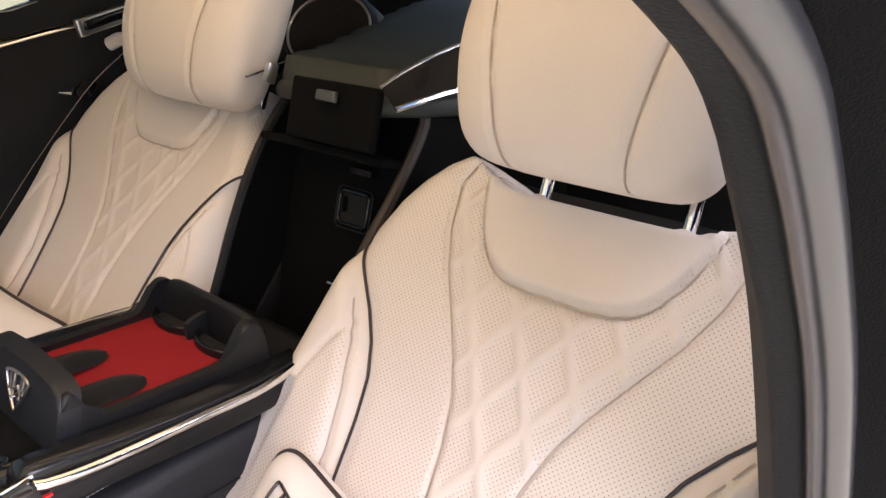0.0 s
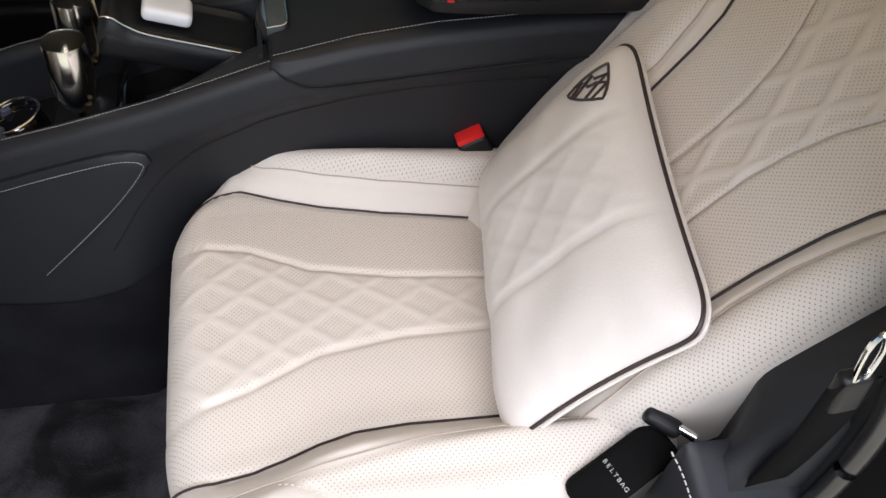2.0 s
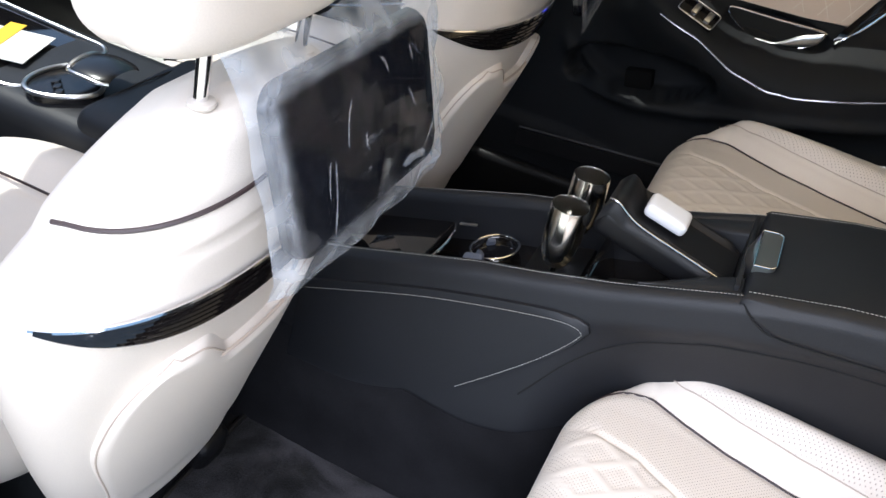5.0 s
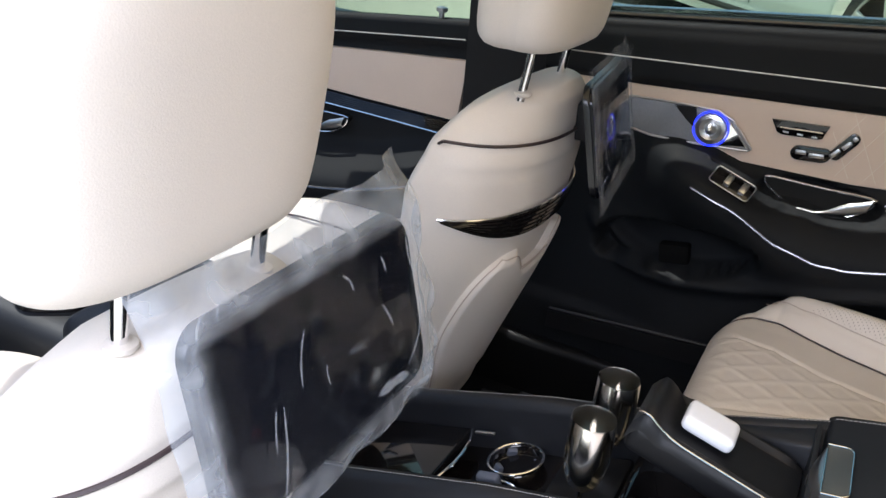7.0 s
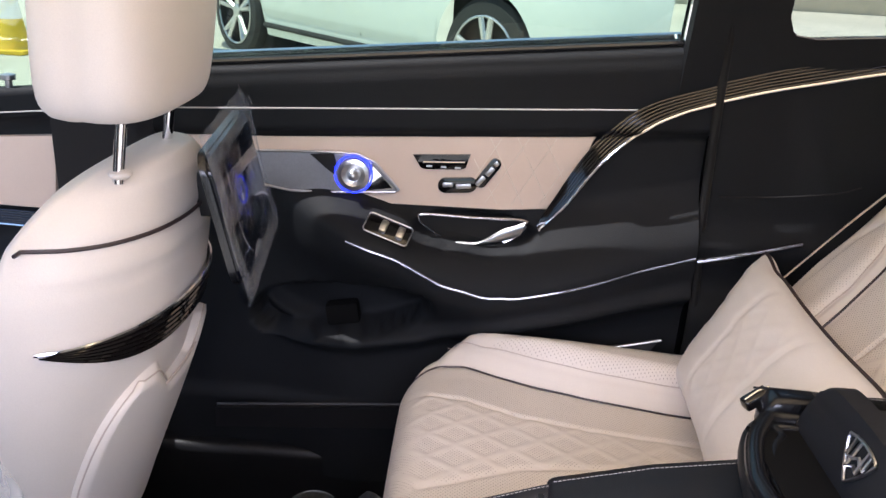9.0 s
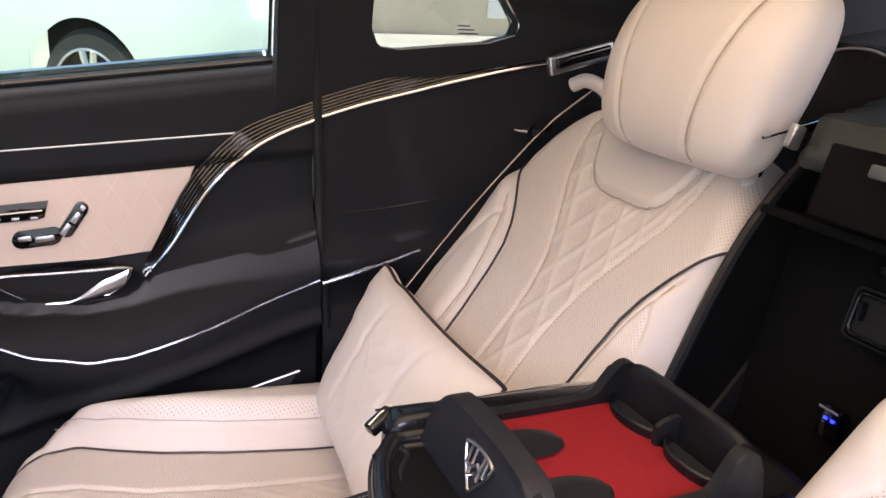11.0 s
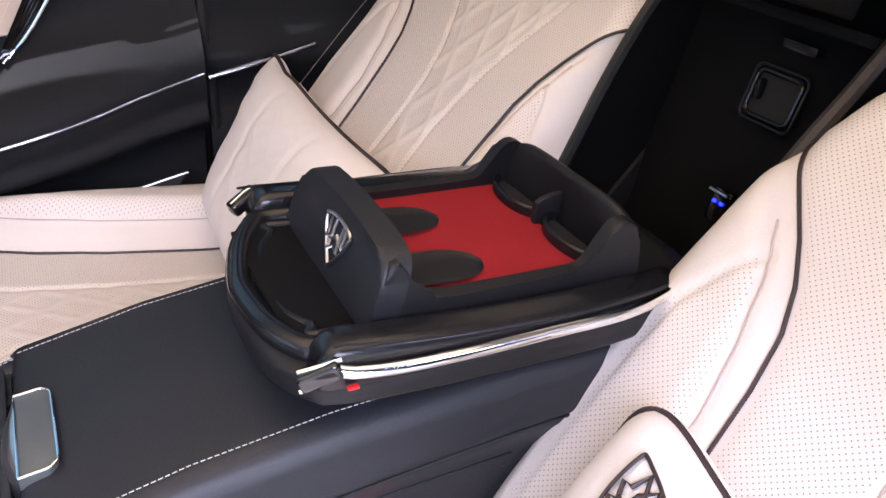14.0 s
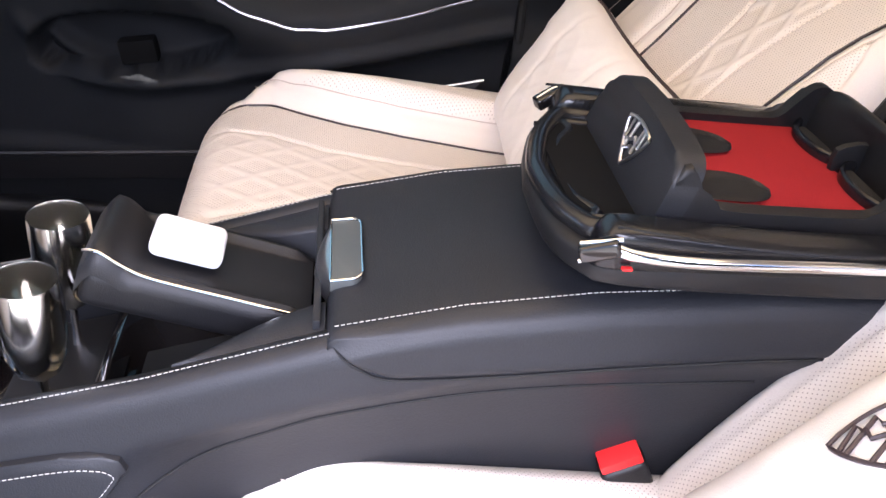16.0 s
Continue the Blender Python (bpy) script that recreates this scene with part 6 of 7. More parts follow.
def build_far_quarter():
    # side trim behind the door, following the body inwards
    def qy(x, z):
        return 0.715 - 0.065 * sstep((x - 0.62) / 0.5) - 0.05 * sstep((0.80 - z) / 0.06) * 0.6 - 0.02 * np.exp(-((z - 0.87) / 0.03) ** 2)
    xs = np.linspace(0.536, 1.75, 80)
    P = np.zeros((80, 60, 3))
    for i, x in enumerate(xs):
        zz = np.linspace(0.40, 1.150 + 0.25 * (x - .53) * (1 - 0.35 * (x - .53)), 60)
        P[i, :, 0], P[i, :, 2], P[i, :, 1] = x, zz, qy(x, zz)
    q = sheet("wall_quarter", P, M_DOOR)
    tagged(q, "black leather side trim behind the far rear door", "side trim", "", "structure")
    up = [(.530, 1.143), (.60, 1.163), (.68, 1.183), (.768, 1.205), (.90, 1.232), (1.05, 1.255)]
    lo = [(.534, 1.114), (.60, 1.133), (.68, 1.152), (.776, 1.176), (.90, 1.203), (1.05, 1.226)]
    slat_band(up, lo, lambda x, z: float(qy(np.array(x), np.array(z))) - 0.004, q)
    part("armrest_chrome", tube([(x, float(qy(np.array(x), np.array(z))) - 0.012, z) for x, z in ((.536, .846), (.58, .858), (.64, .876), (.70, .892))], 0.004, 8), M_DIMCHROME, q, "chrome armrest line")
    part("panel_seam", tube(smooth_path([(x, float(qy(np.array(x), np.array(z))) - 0.001, z) for x, z in ((.56, .955), (.64, .960), (.74, .975), (.78, .99))], 20), 0.0014, 6), M_HOLE, q)
    structure("quarter_skin", box((1.05, 0.83, 0.72), (1.02, 0.05, 0.86), 0.02), M_PAINT, "black painted rear quarter panel", "body panel")
    # black gap of the door edge
    structure("door_seal", tube(smooth_path([(.508, .66, 1.53), (.526, .70, 1.25), (.530, .706, 1.10), (.538, .712, .90), (.545, .70, .72), (.53, .70, .45)], 40), 0.008, 8), M_HOLE, "black rubber seal round the far rear door", "door seal")
    # pillar with the small quarter window
    outer = [(0.524, 1.14), (1.02, 1.235), (1.75, 1.28), (1.75, 1.50), (1.20, 1.54), (0.508, 1.54)]
    win = [(.622, 1.222), (.66, 1.218), (.80, 1.232), (.842, 1.246), (.846, 1.262), (.80, 1.33), (.72, 1.40), (.640, 1.42), (.612, 1.40), (.610, 1.25)]
    yq = lambda x, z: 0.700 - 0.10 * float(sstep(np.array((x - 0.62) / 0.6))) - 0.17 * (z - 1.2)
    bm = bmesh.new()
    def ring_at(pts, n=80):
        pts = np.array(pts + pts[:1], float)
        cum = np.concatenate([[0], np.cumsum(np.linalg.norm(np.diff(pts, axis=0), axis=1))])
        return [(np.interp(s, cum, pts[:, 0]), np.interp(s, cum, pts[:, 1])) for s in np.linspace(0, cum[-1], n, endpoint=False)]
    ctr = (0.72, 1.31)
    def by_angle(pts, n=90):
        r = ring_at(pts, 720)
        ang = np.array([math.atan2(p[1] - ctr[1], p[0] - ctr[0]) for p in r])
        out = []
        for t in np.linspace(-math.pi, math.pi, n, endpoint=False):
            out.append(r[int(np.argmin(np.abs(np.angle(np.exp(1j * (ang - t))))))])
        return out
    A, B = by_angle(outer), by_angle(win)
    va = [bm.verts.new((x, yq(x, z), z)) for x, z in A]
    vb = [bm.verts.new((x, yq(x, z), z)) for x, z in B]
    vc = [bm.verts.new((x, yq(x, z) + 0.04, z)) for x, z in B]
    for i in range(len(A)):
        j = (i + 1) % len(A)
        bm.faces.new((va[i], va[j], vb[j], vb[i]))
        bm.faces.new((vb[i], vb[j], vc[j], vc[i]))
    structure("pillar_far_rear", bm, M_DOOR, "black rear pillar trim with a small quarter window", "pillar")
    w = thing("quarter_window", (0.72, 0.70, 1.25), "small tinted quarter window with a bright edge", "window")
    part("pane", plate(win, lambda u, v, dd: (u, yq(u, v) + 0.030 + dd, v), 0.004), M_TINT, w, "tinted pane").visible_shadow = False
    part("bright_edge", tube([(x, yq(x, z) + 0.004, z) for x, z in B + B[:1]], 0.002, 6), M_CHROME, w, "chrome edge")
    for k in range(3):
        part("glass_mark", box((.775 - 0.004 * k, yq(.775, 1.245) + 0.027, 1.245 + 0.006 * k), (.034 - .006 * k, .001, .0022), 0), M_WIRE, w, "faint etched bars")
    # coat hook and vent near the far headrest
    v = thing("air_vent", (0.92, 0.615, 1.21), "satin-framed vent on the rear pillar trim", "air vent")
    part("vent_frame", box((0.93, 0.608, 1.218), (0.13, 0.012, 0.030), 0.005, 3, (0, -12, 9)), M_SATIN, v, "satin frame")
    part("vent_slot", box((0.93, 0.600, 1.220), (0.11, 0.010, 0.016), 0.004, 3, (0, -12, 9)), M_PIANO, v)


def build_far_front_door():
    d = thing("front_door", (-1.0, 0.75, 0.35), "closed black front door with a cream leather inlay", "car door")
    fb = lambda x: 1.063 + 0.103 * (x + 0.57)
    def fy(x, z):
        za = np.interp(x, [-1.5, -1.05, -.915, -.75, -.56], [.70, .646, .640, .672, .735])
        return 0.735 - 0.09 * sstep(1 - (z - za) / 0.10) * (z >= za) - 0.09 * (z < za) * (1 - 0.7 * sstep((za - z) / 0.14)) - 0.02 * sstep((z - fb(x) + 0.06) / 0.02)
    P = np.zeros((70, 70, 3))
    for i, x in enumerate(np.linspace(-1.60, -0.555, 70)):
        zz = np.linspace(0.36, fb(x), 70)
        P[i, :, 0], P[i, :, 2], P[i, :, 1] = x, zz, fy(np.full(70, x), zz)
    lip = P[:, -1:, :].copy()
    lip[..., 1] += 0.05
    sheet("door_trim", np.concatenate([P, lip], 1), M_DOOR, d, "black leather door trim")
    out = [(-1.55, .895), (-1.114, .936), (-.80, .964), (-.560, .984), (-.566, .91), (-.572, .852), (-.80, .856), (-1.077, .862), (-1.55, .85)]
    part("cream_inlay", plate(out, lambda u, v, dd: (u, 0.722 + dd, v), 0.014, 0.003), M_INLAY, d, "cream leather inlay")
    slat_band([(-1.5, .850), (-1.05, .856), (-.80, .850), (-.572, .846)], [(-1.5, .815), (-1.05, .826), (-.80, .824), (-.572, .818)], lambda x, z: 0.722, d)
    part("waist_stitch", tube([(x, float(fy(np.array(x), np.array(fb(x) - 0.036))) - 0.001, fb(x) - 0.036) for x in np.linspace(-1.55, -0.565, 30)], 0.0014, 6), M_STITCH, d, "pale stitched line")
    door_handle(d, -1.04, -0.845, 0.800, 0.718)
    path = smooth_path([(x, float(fy(np.array(x), np.array(z))) - 0.003, z) for x, z in ((-1.10, .665), (-1.05, .648), (-.98, .638), (-.915, .640), (-.82, .656), (-.72, .682), (-.60, .722), (-.565, .735))], 40)
    part("armrest_chrome", tube(path, 0.004, 8), M_DIMCHROME, d, "chrome armrest line")
    sc = part("seat_control", plate(rounded(0.07, 0.026, 0.012), lambda u, v, dd: (-1.02 + u, 0.716 + dd, .880 + v), 0.006, 0.002), M_PIANO, d, "seat-shaped control")
    part("control_back", plate(rounded(0.060, 0.020, 0.009), lambda u, v, dd: (-.985 + .55 * u - .80 * v, 0.716 + dd, .905 + .80 * u + .55 * v), 0.006, 0.002), M_PIANO, sc)
    for (x, z, l, a) in ((-1.03, .881, .022, 0), (-.992, .898, .020, 52), (-.978, .918, .018, 52)):
        part("control_key", box((x, 0.713, z), (l, 0.004, 0.012), 0.002, 2, (0, -a, 0)), M_SATIN, sc, "satin key")
    part("outer_skin", box((-1.08, 0.83, 0.66), (1.05, 0.05, 0.72), 0.02), M_PAINT, d, "black painted outer skin")
    part("lock_pin", joined(lathe([(0.006, 0), (0.006, .016), (.012, .018), (.012, .026), (.004, .028)], (-0.64, 0.745, fb(-.64) - .004), 16)), M_SATIN, d, "bright lock pin")
    part("window_pane", slab([(-1.55, 0.765, fb(-1.5) - .03), (-0.55, 0.765, fb(-.55) - .03), (-0.55, 0.64, 1.53), (-1.2, 0.64, 1.50)], 0.004), M_GLASS, d, "tinted glass pane").visible_shadow = False
    structure("pillar_far_middle", slab([(-0.555, 0.718, 0.36), (-0.555, 0.702, 1.08), (-0.53, 0.62, 1.54), (-0.41, 0.62, 1.54), (-0.385, 0.706, 1.12), (-0.385, 0.735, 0.36)], 0.05), M_SOFT, "black middle pillar between the far doors", "pillar")
    return d


# ---------------------------------------------------------------- front console
def build_front_console():
    c = thing("front_console", (-0.95, 0, FLOOR_Z), "black front console with a silver control panel", "console")
    part("tunnel", box((-1.02, 0, 0.47), (0.80, 0.30, 0.41), 0.045, 5), M_BLACK, c, "black leather tunnel")
    bx = part("armrest_box", box((-0.615, 0.01, 0.650), (0.35, 0.30, 0.115), 0.046, 6, (0, -2, 0)), M_BLACK, c, "padded armrest lid")
    for y in (-0.135, 0.155):
        part("stitching", stitches([(-0.77, y, .664), (-0.62, y - .004 * (y > 0), .672), (-.47, y, .678)], 0.005, 0.003, 0.0009), M_STITCH, bx)
    part("seam", tube(smooth_path([(-0.775, -0.11, .690), (-0.760, -0.03, .7035), (-0.755, 0.05, .7035), (-0.765, 0.13, .690)], 20), 0.0014, 6), M_HOLE, bx)
    pn = part("control_panel", box((-1.08, -0.005, 0.668), (0.30, 0.215, 0.022), 0.009, 3, (0, 3, 0)), M_PIANO, c, "dark lacquer panel")
    ring = rounded(.31, .222, .035)
    part("silver_frame", tube([(-1.08 + u, v - .005, .681 - 0.05 * u) for u, v in ring + ring[:1]], 0.0045, 8), M_SATIN, pn, "satin silver frame")
    # hand rest on its teardrop base
    rows = []
    for t in np.linspace(0, 1, 20):
        x = -0.865 + 0.085 * t
        top = 0.716 + 0.010 * math.sin(math.pi * (0.25 + 0.6 * t))
        rows.append([(x, -0.02 + 0.048 * math.sin(a) * (1 - 0.25 * (2 * t - 1) ** 4), top - 0.013 * (1 - math.cos(a))) for a in np.linspace(-1.6, 1.6, 15)])
    hr = sheet("hand_rest", np.array(rows), M_GLOSS, pn, "glossy black hand rest")
    part("hand_rest_edge", tube([tuple(p) for p in np.array(rows)[0]], 0.0045, 8), M_SATIN, hr, "silver edge")
    part("hand_rest_edge", tube([tuple(p) for p in np.array(rows)[:, 1]], 0.0035, 8), M_SATIN, hr, "silver edge")
    ring = [(-0.862 + 0.062 * math.cos(t), -0.062 + 0.060 * math.sin(t) * (1 - 0.3 * math.cos(t))) for t in np.linspace(0, 2 * math.pi, 32, endpoint=False)]
    base = part("hand_rest_base", plate(ring, lambda u, v, d: (u, v, 0.688 - d), 0.016, 0.003, 2), M_GLOSS, pn, "glossy dark teardrop base")
    part("base_ring", tube([(u, v, 0.690) for u, v in ring + ring[:1]], 0.0045, 8), M_SATIN, base, "silver ring")
    for k in range(3):
        part("selector_key", box((-0.845 - 0.016 * k, -0.098 + 0.012 * k, 0.691), (0.012, 0.018, 0.007), 0.002, 2, (0, 0, 30)), M_GLOSS, base, "small black key")
    p = thing("leaflet", (-1.06, -0.02, 0.682), "printed leaflet with a yellow band lying on the console", "leaflet")
    part("sheet", box((-1.045, -0.015, 0.6865), (0.105, 0.120, 0.0015), 0, 1, (0, 3, 20)), M_PAPER, p)
    part("yellow_band", box((-1.078, -0.003, 0.6895), (0.030, 0.116, 0.001), 0, 1, (0, 3, 20)), M_YELLOW, p, "yellow print")


# ---------------------------------------------------------------- belts, buckles, near door opening
def build_near_side():
    b = thing("belt_buckle", (0.51, -0.12, 0.60), "black seat belt buckle with a red button", "belt buckle")
    part("buckle_body", box((0.524, -0.124, 0.648), (0.042, 0.028, 0.090), 0.007, 3, (0, -28, 0)), M_SOFT, b, "black housing")
    part("red_button", box((0.5025, -0.124, 0.689), (0.038, 0.022, 0.014), 0.003, 2, (0, -28, 0)), M_BUCKLE, b, "red release button")
    # edge of the door opening: trim, soft seal, painted flange
    edge = [(.22, 1.435), (.32, 1.390), (.375, 1.357), (.410, 1.337), (.440, 1.322), (.468, 1.305), (.490, 1.283), (.524, 1.240), (.572, 1.165), (.626, 1.04), (.675, .91), (.70, .80), (.69, .66), (.64, .54), (.56, .45)]
    e = smooth_path(edge, 110)
    def strip(name, offs, material, label, cat):
        """Swept strip: offs are (out of the car, rearwards) steps across it."""
        rows = []
        tang = np.gradient(e, axis=0)
        tang /= np.linalg.norm(tang, axis=1)[:, None]
        for (x, z), t in zip(e, tang):
            nx, nz = -t[1], t[0]
            rows.append([(x + r * nx, -0.665 - o, z + r * nz) for o, r in offs])
        ob = sheet(name, np.array(rows), material)
        tagged(ob, label, cat, "", "structure")
        return ob
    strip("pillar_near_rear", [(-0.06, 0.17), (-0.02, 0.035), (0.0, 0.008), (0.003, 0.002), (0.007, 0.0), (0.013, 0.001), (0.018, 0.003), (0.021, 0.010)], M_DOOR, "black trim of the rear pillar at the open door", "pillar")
    tang = np.gradient(e, axis=0)
    tang /= np.linalg.norm(tang, axis=1)[:, None]
    mid = [(x + 0.006 * -t[1], -0.693, z + 0.006 * t[0]) for (x, z), t in zip(e, tang)]
    structure("seal_near", tube(mid, 0.0105, 16), M_RUBBER, "grey rubber seal round the open door", "door seal")
    strip("flange_near", [(0.024, 0.010), (0.030, 0.016), (0.040, 0.022), (0.060, 0.030), (0.080, 0.045), (0.09, 0.40)], M_LINER, "black painted body edge at the open door", "body panel")
    # Bright bar drawn in place of the sky's reflection in the black paint.
    mid2 = [(x + 0.034 * -t[1], -0.722, z + 0.034 * t[0]) for (x, z), t in zip(e, tang)]
    structure("flange_highlight", tube(mid2, 0.0016, 8), M_SATIN, "thin bar painting a bright reflection along the body edge", "body panel")
    # hip-side trim beside the near seat
    rows = []
    for x in np.linspace(0.585, 1.10, 40):
        yi = -0.634 + 0.058 * float(sstep(np.array((x - 0.63) / 0.06)))
        top = min(0.655 + (x - 0.56) * 1.232, 1.15)
        rows.append([(x, yi, 0.40), (x, yi, top - 0.012), (x, yi - 0.004, top - 0.003), (x, yi - 0.012, top), (x, -0.650, top + 0.004), (x, -0.675, top - 0.02), (x, -0.68, 0.40)])
    ob = sheet("wall_hip", np.array(rows), M_BLACK)
    tagged(ob, "black leather side trim beside the seat", "side trim", "", "structure")
    # stitched box behind the sill, where the belt comes out
    hip = box((.642, -.670, .612), (.150, .072, .256), .014, 4, (0, 6, 0))
    for v in hip.verts:  # its top falls away towards the sill
        if v.co.z > 0.60:
            v.co.z += 0.85 * min(v.co.y + 0.637, 0.0)
            v.co.x -= 0.25 * min(v.co.y + 0.637, 0.0)
    hb = structure("hip_box", hip, M_BLACK, "black stitched leather box beside the seat", "side trim")
    part("stitching", stitches([(.572, -.640, .7345), (.580, -.660, .7215), (.590, -.690, .6945), (.594, -.702, .683)], 0.0046, 0.0024, 0.0009), M_STITCH, hb, "pale stitching")
    part("stitching", stitches([(.66, -.575, .80), (.72, -.573, .865), (.80, -.573, .96)], 0.0046, 0.0024, 0.0009), M_STITCH, hb, "pale stitching")
    # belt with its airbag webbing
    s = thing("seat_belt", (0.60, -0.63, 0.65), "black seat belt with an airbag sleeve and a silver tongue", "seat belt")
    def ribbon(path, wdir, w, t=0.004):
        p = smooth_path(path, 40)
        wv = np.array(wdir, float) / np.linalg.norm(wdir)
        rows = [[q - wv * w / 2, q - wv * w / 2 + np.array([0, -t, t]), q + wv * w / 2 + np.array([0, -t, t]), q + wv * w / 2] for q in p]
        return np.array(rows)
    part("lap_sleeve", box((.553, -.615, .660), (.118, .048, .028), .013, 4, (14, -10, 24)), M_LINER, s, "thick black airbag sleeve")
    sheet("shoulder_webbing", ribbon([(.66, -.645, .60), (.655, -.672, .72), (.645, -.688, .83), (.630, -.698, .92)], (1, 0, 0.2), 0.040, 0.004), M_LINER, s, "black webbing")
    tg = smooth_path([(.626, -.700, .925), (.618, -.702, .950), (.615, -.702, .972), (.622, -.701, .980), (.632, -.700, .958), (.636, -.699, .928), (.626, -.700, .925)], 40)
    part("tongue", tube(tg, 0.0022, 8), M_CHROME, s, "silver belt tongue")
    part("tongue_cover", box((.634, -.696, .905), (.026, .014, .045), .006, 3, (0, -8, 0)), M_SOFT, s)
    part("anchor", box((.594, -.590, .700), (.040, .018, .018), .008, 4, (20, 10, -38)), M_SOFT, s)
    part("anchor_pin", tube([(.603, -.596, .702), (.620, -.612, .700)], 0.005, 10), M_CHROME, s, "bright pin")
    for k, ch in enumerate("BELTBAG"):
        cu = bpy.data.curves.new("letter", "FONT")
        cu.body, cu.size, cu.align_x = ch, 0.0068, "CENTER"
        o = new("letter", cu)
        turn = Euler((radians(14), radians(-10), radians(24))).to_matrix()
        q = Vector((.553, -.615, .660)) + turn @ Vector((-0.016, 0.016 - 0.0054 * k, 0.0145))
        U, V, N = turn @ Vector((0, -1, 0)), turn @ Vector((1, 0, 0)), turn @ Vector((0, 0, 1))
        o.matrix_world = Matrix.Translation(q) @ Matrix((U, V, N)).transposed().to_4x4()
        cu.materials.append(M_STITCH)
        dg = bpy.context.evaluated_depsgraph_get()
        me = bpy.data.meshes.new_from_object(o.evaluated_get(dg))
        mw = o.matrix_world.copy()
        bpy.data.objects.remove(o)
        me.transform(mw)
        lo_ = new("letter", me)
        put_under(lo_, s)
    # far belt, hanging from the pillar
    f = thing("seat_belt", (0.95, 0.62, 1.1), "beige seat belt running from the rear pillar along the far seat", "seat belt")
    sheet("webbing", ribbon([(.965, .625, 1.162), (.90, .632, 1.112), (.845, .638, 1.055), (.76, .650, .955), (.65, .655, .82)], (0.40, 0.90, -0.15), 0.030, 0.003), M_INLAY, f, "beige webbing")
    part("belt_guide", tube(smooth_path([(.99, .575, 1.135), (.975, .600, 1.168), (.958, .628, 1.180), (.945, .650, 1.170)], 20), 0.012, 10), M_CREAM, f, "cream belt guide")
    part("tongue", box((.868, .664, 1.100), (.034, .024, .006), .002, 3, (0, -20, 40)), M_CHROME, f, "silver tongue")
    part("tongue_cover", box((.890, .640, 1.100), (.036, .024, .014), .005, 3, (0, -20, 40)), M_SOFT, f, "black grip")


# ---------------------------------------------------------------- floor mats
def build_mats():
    for yc, lab in ((-0.40, "deep black velour floor mat"), (0.40, "deep black velour floor mat")):
        m = thing("floor_mat", (-0.12, yc, FLOOR_Z), lab, "floor mat", "floor mats")
        rows = []
        for x in np.linspace(-0.40, 0.20, 70):
            row = []
            for y in np.linspace(yc - 0.235, yc + 0.235, 60):
                z = FLOOR_Z + 0.012 + 0.004 * noise.noise(Vector((x * 9, y * 9, 0))) + 0.002 * noise.noise(Vector((x * 40, y * 40, 3)))
                row.append((x, y, z))
            rows.append(row)
        sheet("velour_surface", np.array(rows), M_CARPET, m, "black velour pile")
        rim = [(-0.10 + u, yc + v, FLOOR_Z + 0.010) for u, v in rounded(0.60, 0.47, 0.04)]
        part("binding", tube(rim + rim[:1], 0.006, 8), M_SOFT, m, "black bound edge")


# ---------------------------------------------------------------- outside
def wheel(parent, at, turn):
    tm = Matrix.Rotation(turn, 4, "Z") @ Euler((radians(90), 0, 0)).to_matrix().to_4x4()
    w = part("wheel", lathe([(0.24, -0.10), (0.33, -0.10), (0.358, -0.07), (0.36, 0.0), (0.358, 0.07), (0.33, 0.10), (0.262, 0.105), (0.255, 0.05), (0.25, 0.0)], at, 48, tm), M_TYRE, parent, "black tyre")
    part("rim_barrel", lathe([(0.254, 0.05), (0.240, 0.03), (0.05, 0.01)], at, 48, tm), M_HOLE, w)
    part("rim_edge", tube([Vector(at) + tm.to_3x3() @ Vector((0.254 * math.cos(t), 0.254 * math.sin(t), 0.104)) for t in np.linspace(0, 2 * math.pi, 49)], 0.008, 6), M_SATIN, w, "bright rim edge")
    for k in range(5):
        for dv in (-0.16, 0.16):
            a = 2 * math.pi * k / 5 + 0.3
            p0 = Vector((0.05 * math.cos(a), 0.05 * math.sin(a), 0.075))
            p1 = Vector((0.248 * math.cos(a + dv), 0.248 * math.sin(a + dv), 0.098))
            bm = tube([p0, (p0 + p1) / 2, p1], 0.019, 6)
            bmesh.ops.transform(bm, matrix=Matrix.Translation(at) @ tm, verts=bm.verts)
            part("spoke", bm, M_SATIN, w, "silver spoke")
    part("hub_cap", lathe([(0.055, 0.07), (0.05, 0.092), (0.03, 0.098)], at, 24, tm), M_SATIN, w)


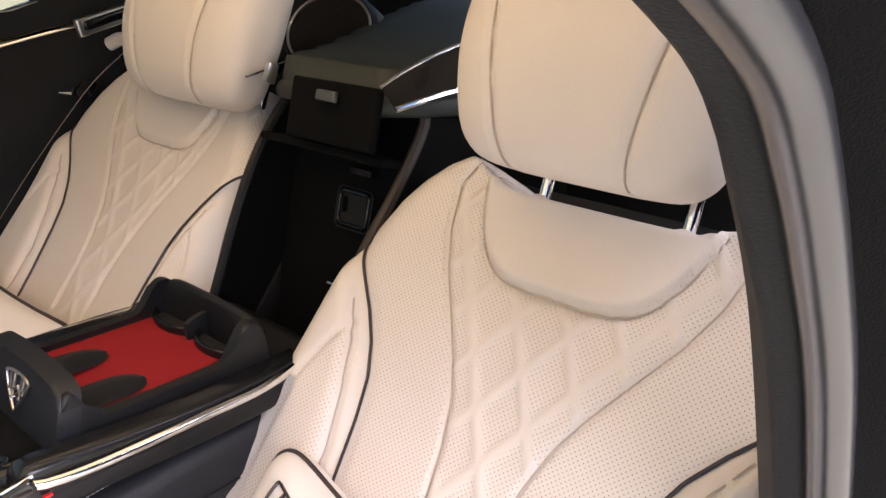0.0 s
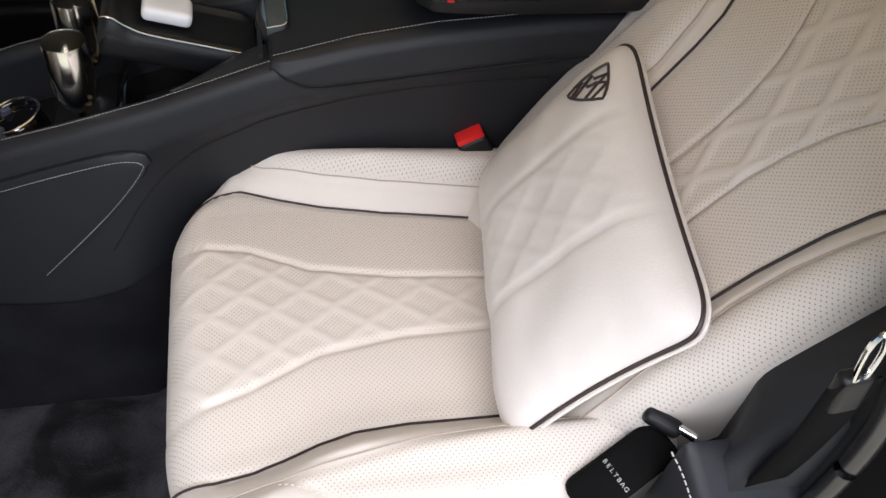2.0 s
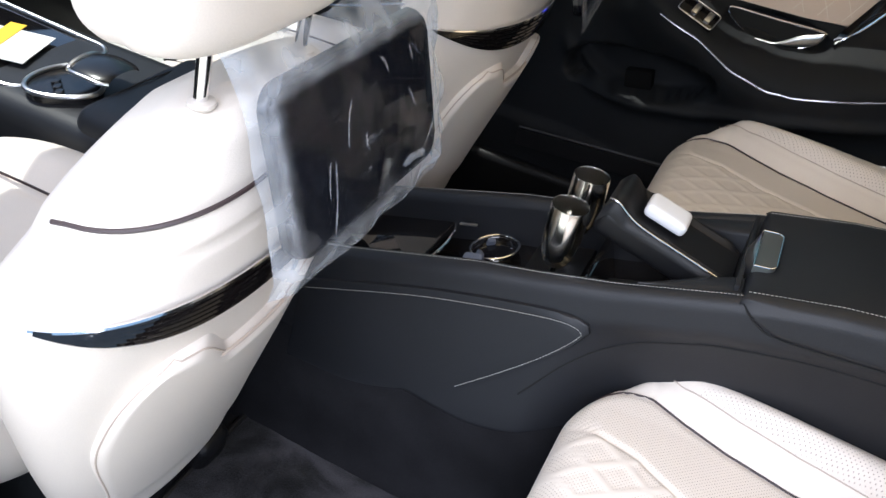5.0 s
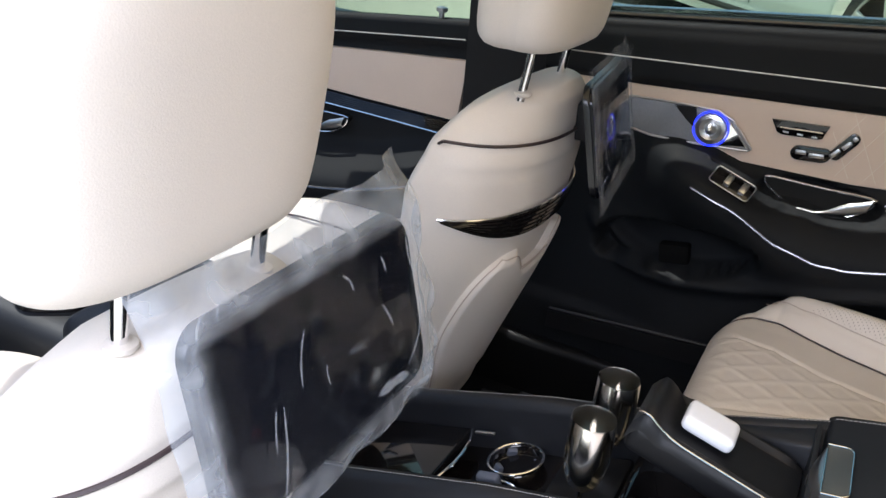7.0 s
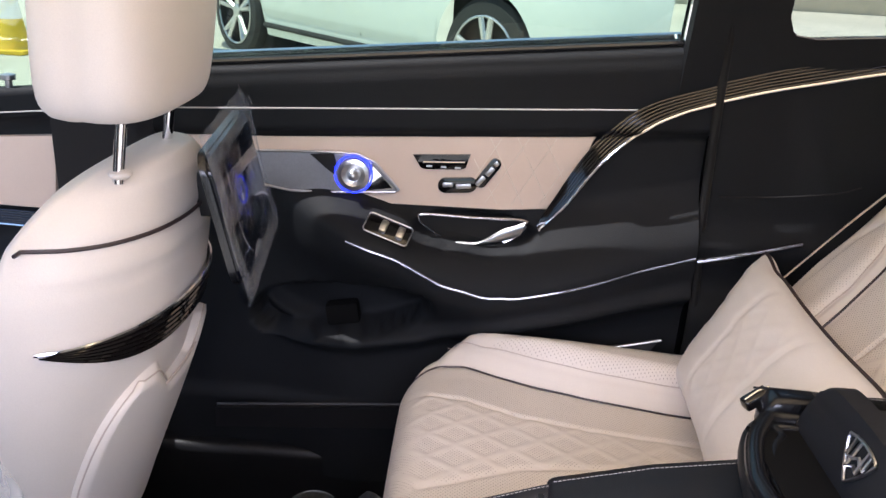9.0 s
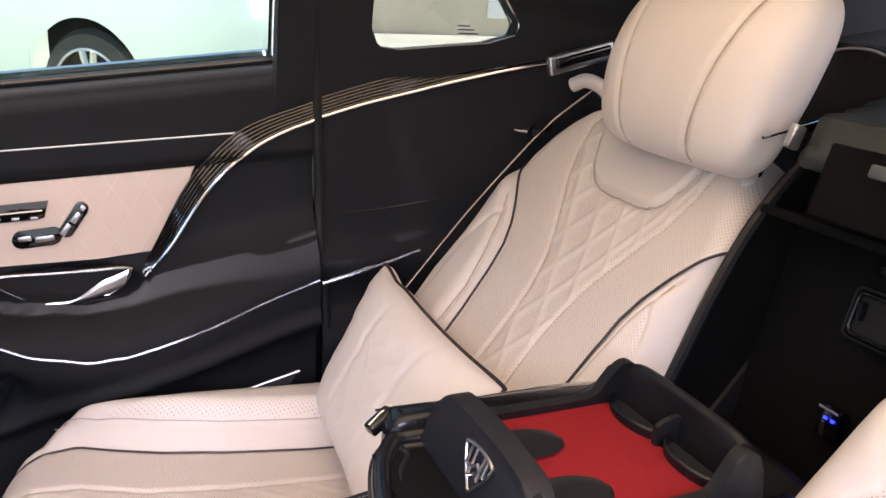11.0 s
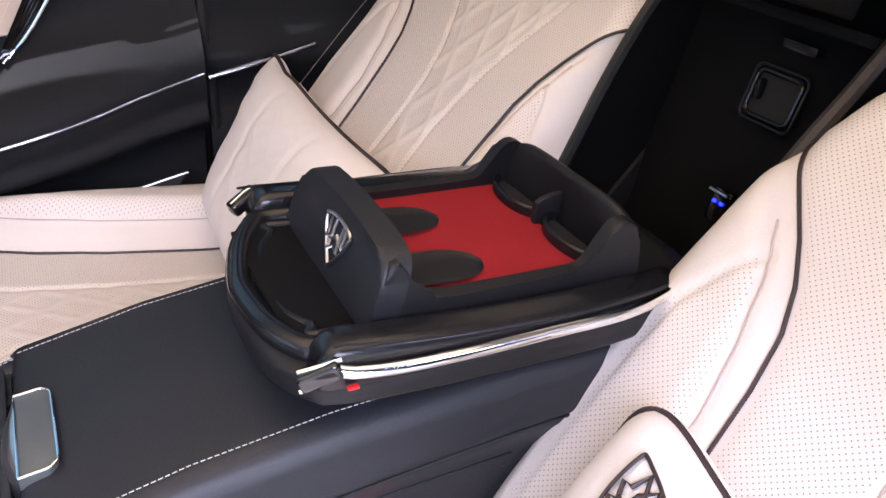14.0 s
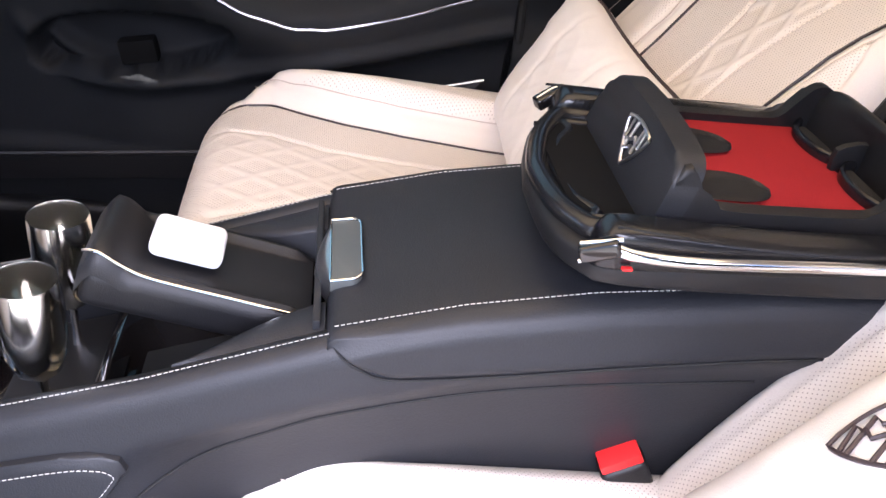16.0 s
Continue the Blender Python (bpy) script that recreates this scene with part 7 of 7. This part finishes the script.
def build_white_car():
    """Parked saloon: u runs along it, from the rear wheel at 0 to the front wheel at its wheelbase."""
    hub_r, hub_f = np.array([0.26, 4.20]), np.array([-1.74, 6.30])
    ax = (hub_f - hub_r) / np.linalg.norm(hub_f - hub_r)
    base = float(np.linalg.norm(hub_f - hub_r))
    inw = np.array([ax[1], -ax[0]])
    if inw[1] < 0:
        inw = -inw
    G = 0.315
    car = thing("parked_car", (hub_r[0], hub_r[1], G), "white saloon car parked outside on dark alloy wheels", "car")
    def at(u, o, z):
        p = hub_r + ax * u + inw * o
        return (p[0], p[1], G + z)
    # body side, lofted along its length with arches cut by outline
    us = np.linspace(-1.05, base + 0.95, 150)
    rows = []
    for u in us:
        arch = max(0.41 ** 2 - u ** 2, 0) ** 0.5, max(0.41 ** 2 - (u - base) ** 2, 0) ** 0.5
        lo = max(0.22 + 0.05 * (u < -0.45 or u > base + 0.45), 0.36 + max(arch) if max(arch) > 0 else 0)
        nose = 0.22 * max(0, (u - base - 0.45) / 0.5) ** 2 + 0.22 * max(0, (-u - 0.5) / 0.55) ** 2
        haunch = -0.035 * math.exp(-((u + 0.05) / 0.5) ** 2)
        row = []
        for k in np.linspace(0, 1, 26):
            z = lo + (0.98 - lo) * k
            bulge = 0.05 * (abs(z - 0.62) / 0.4) ** 2 + (0.018 * math.exp(-((z - 0.36) / 0.03) ** 2) if 0.42 < u < base - 0.42 else 0)
            row.append(at(u, -0.10 + nose + haunch + bulge, z))
        top = [(0.25 + nose, 1.02), (0.9, 1.04)]
        row += [at(u, o, z) for o, z in top]
        rows.append(row)
    sheet("body", np.array(rows), M_WHITEPAINT, car, "glossy white body")
    part("sill_trim", tube([at(u, -0.085, 0.30) for u in np.linspace(0.45, base - 0.45, 20)], 0.02, 8), M_TYRE, car, "dark sill trim")
    part("door_crease", tube([at(u, -0.062, 0.40) for u in np.linspace(0.42, base - 0.40, 20)], 0.006, 6), M_WHITEPAINT, car)
    part("bumper_slot", tube([at(u, -0.055 + 0.22 * max(0, (-u - 0.5) / 0.55) ** 2, 0.50) for u in np.linspace(-0.42, -0.95, 12)], 0.012, 6), M_TYRE, car, "dark bumper line")
    part("side_marker", box(at(-0.62, -0.06, 0.66), (0.09, 0.02, 0.035), 0.01, 3, (0, 0, math.degrees(math.atan2(ax[1], ax[0])))), M_TYRE, car, "small dark marker")
    part("door_gap", tube([at(base * 0.42, -0.068, z) for z in np.linspace(0.36, 0.98, 8)], 0.004, 6), M_TYRE, car)
    part("inner_arch", joined(box(at(0, 0.35, 0.45), (0.8, 0.7, 0.75), 0.02, 1, (0, 0, math.degrees(math.atan2(ax[1], ax[0])))), box(at(base, 0.35, 0.45), (0.8, 0.7, 0.75), 0.02, 1, (0, 0, math.degrees(math.atan2(ax[1], ax[0]))))), M_HOLE, car)
    # glasshouse and roof
    rows = []
    for u in np.linspace(-0.75, base + 0.1, 40):
        k = (u + 0.75) / (base + 0.85)
        hgt = 0.42 * math.sin(math.pi * min(max(0.04 + 0.93 * k, 0), 1)) ** 0.6
        rows.append([at(u, 0.02 + 0.22 * j + 0.0, 1.0 + hgt * (1 - (1 - j) ** 2)) for j in np.linspace(0, 1, 10)] + [at(u, 0.95, 1.0 + hgt)])
    sheet("glasshouse", np.array(rows), M_PIANO, car, "dark side glass and roof")
    yaw = math.atan2(ax[1], ax[0])
    for hub in (hub_r, hub_f):
        wheel(car, (hub[0] - inw[0] * 0.0, hub[1] - inw[1] * 0.0, G + 0.36), yaw + math.pi)


def build_mirror():
    """Outside mirror of the far front door, seen through its window."""
    m = thing("side_mirror", (-1.26, 0.96, 1.04), "black outside mirror with a bright rim on the far front door", "side mirror")
    rings = [((-1.30 + v, 0.97, 1.045), a, b, (0, 1, 0), (0, 0, 1)) for v, a, b in smooth_path([(-.07, .03, .02), (-.05, .075, .045), (0.0, .098, .060), (.03, .100, .062)], 14)]
    sheet("housing", superloft(rings, 40, 3.0), M_PAINT, m, "black painted housing", close=True)
    part("mirror_glass", plate(rounded(.18, .108, .035), lambda u, v, d: (-1.268 - d, 0.97 + u, 1.045 + v), .003), M_CHROME, m, "mirror glass")
    ring = [(-1.268, 0.97 + u, 1.045 + v) for u, v in rounded(.192, .118, .04)]
    part("rim", tube(ring + ring[:1], .005, 8), M_SATIN, m, "bright rim")
    part("foot", tube([(-1.30, .89, 1.03), (-1.29, .82, 1.0), (-1.28, .77, .985)], .022, 10), M_PAINT, m)


def build_outside():
    wall = structure("backdrop_wall", box((-6.0, 17.0, 2.3), (50.0, 0.4, 4.2), 0.02), M_WALL, "plain beige building wall across the forecourt", "wall")
    for x in np.arange(-26, 16, 6.0):
        part("wall_panel", box((x, 16.78, 2.0), (3.2, 0.06, 2.6), 0.02), M_PAPER, wall, "pale shutter panel")
    for (x, y, m, lab) in ((-6.0, 6.5, M_ORANGE, "orange plastic traffic cone on the forecourt"), (-3.43, 5.74, M_YELLOW, "yellow plastic traffic cone on the forecourt")):
        c = thing("traffic_cone", (x, y, 0.315), lab, "traffic cone", "traffic cones")
        part("cone", lathe([(0.15, 0.03), (0.14, 0.05), (0.03, 0.68), (0.02, 0.70)], (x, y, 0.315), 24), m, c)
        part("base", box((x, y, 0.330), (0.38, 0.38, 0.03), 0.008), m, c)
        part("white_band", lathe([(0.105, 0.25), (0.107, 0.255), (0.078, 0.42), (0.076, 0.425)], (x, y, 0.315), 24), M_WHITE, c, "white reflective band")


build_ground()
build_shell()
rear_seat(-1, "cream quilted leather rear seat beside the open door")
rear_seat(1, "cream quilted leather rear seat beside the closed far door")
pillow([(.652, -.205, .895), (.600, -.590, .845), (.448, -.566, .640), (.515, -.170, .655)], "off-white leather pillow with a dark badge, leaning on the seat back", True)
pillow([(.640, .225, .868), (.618, .615, .900), (.500, .575, .690), (.480, .215, .680)], "off-white quilted leather pillow with dark piping on the far seat", False)
build_console()
for y in (-0.050, 0.046):
    flute((0.008, y, 0.640), "polished silver champagne flute standing in the console")
build_armrest()
build_bin()
build_shelf()
front_seat(-0.410, -0.350, -0.435, 0.96, "cream leather front seat by the open side, seen from behind")
front_seat(0.355, 0.400, 0.300, 0.92, "cream leather front seat on the far side, seen from behind")
build_far_rear_door()
build_far_quarter()
build_far_front_door()
build_front_console()
build_near_side()
build_mats()
build_white_car()
build_mirror()
build_outside()
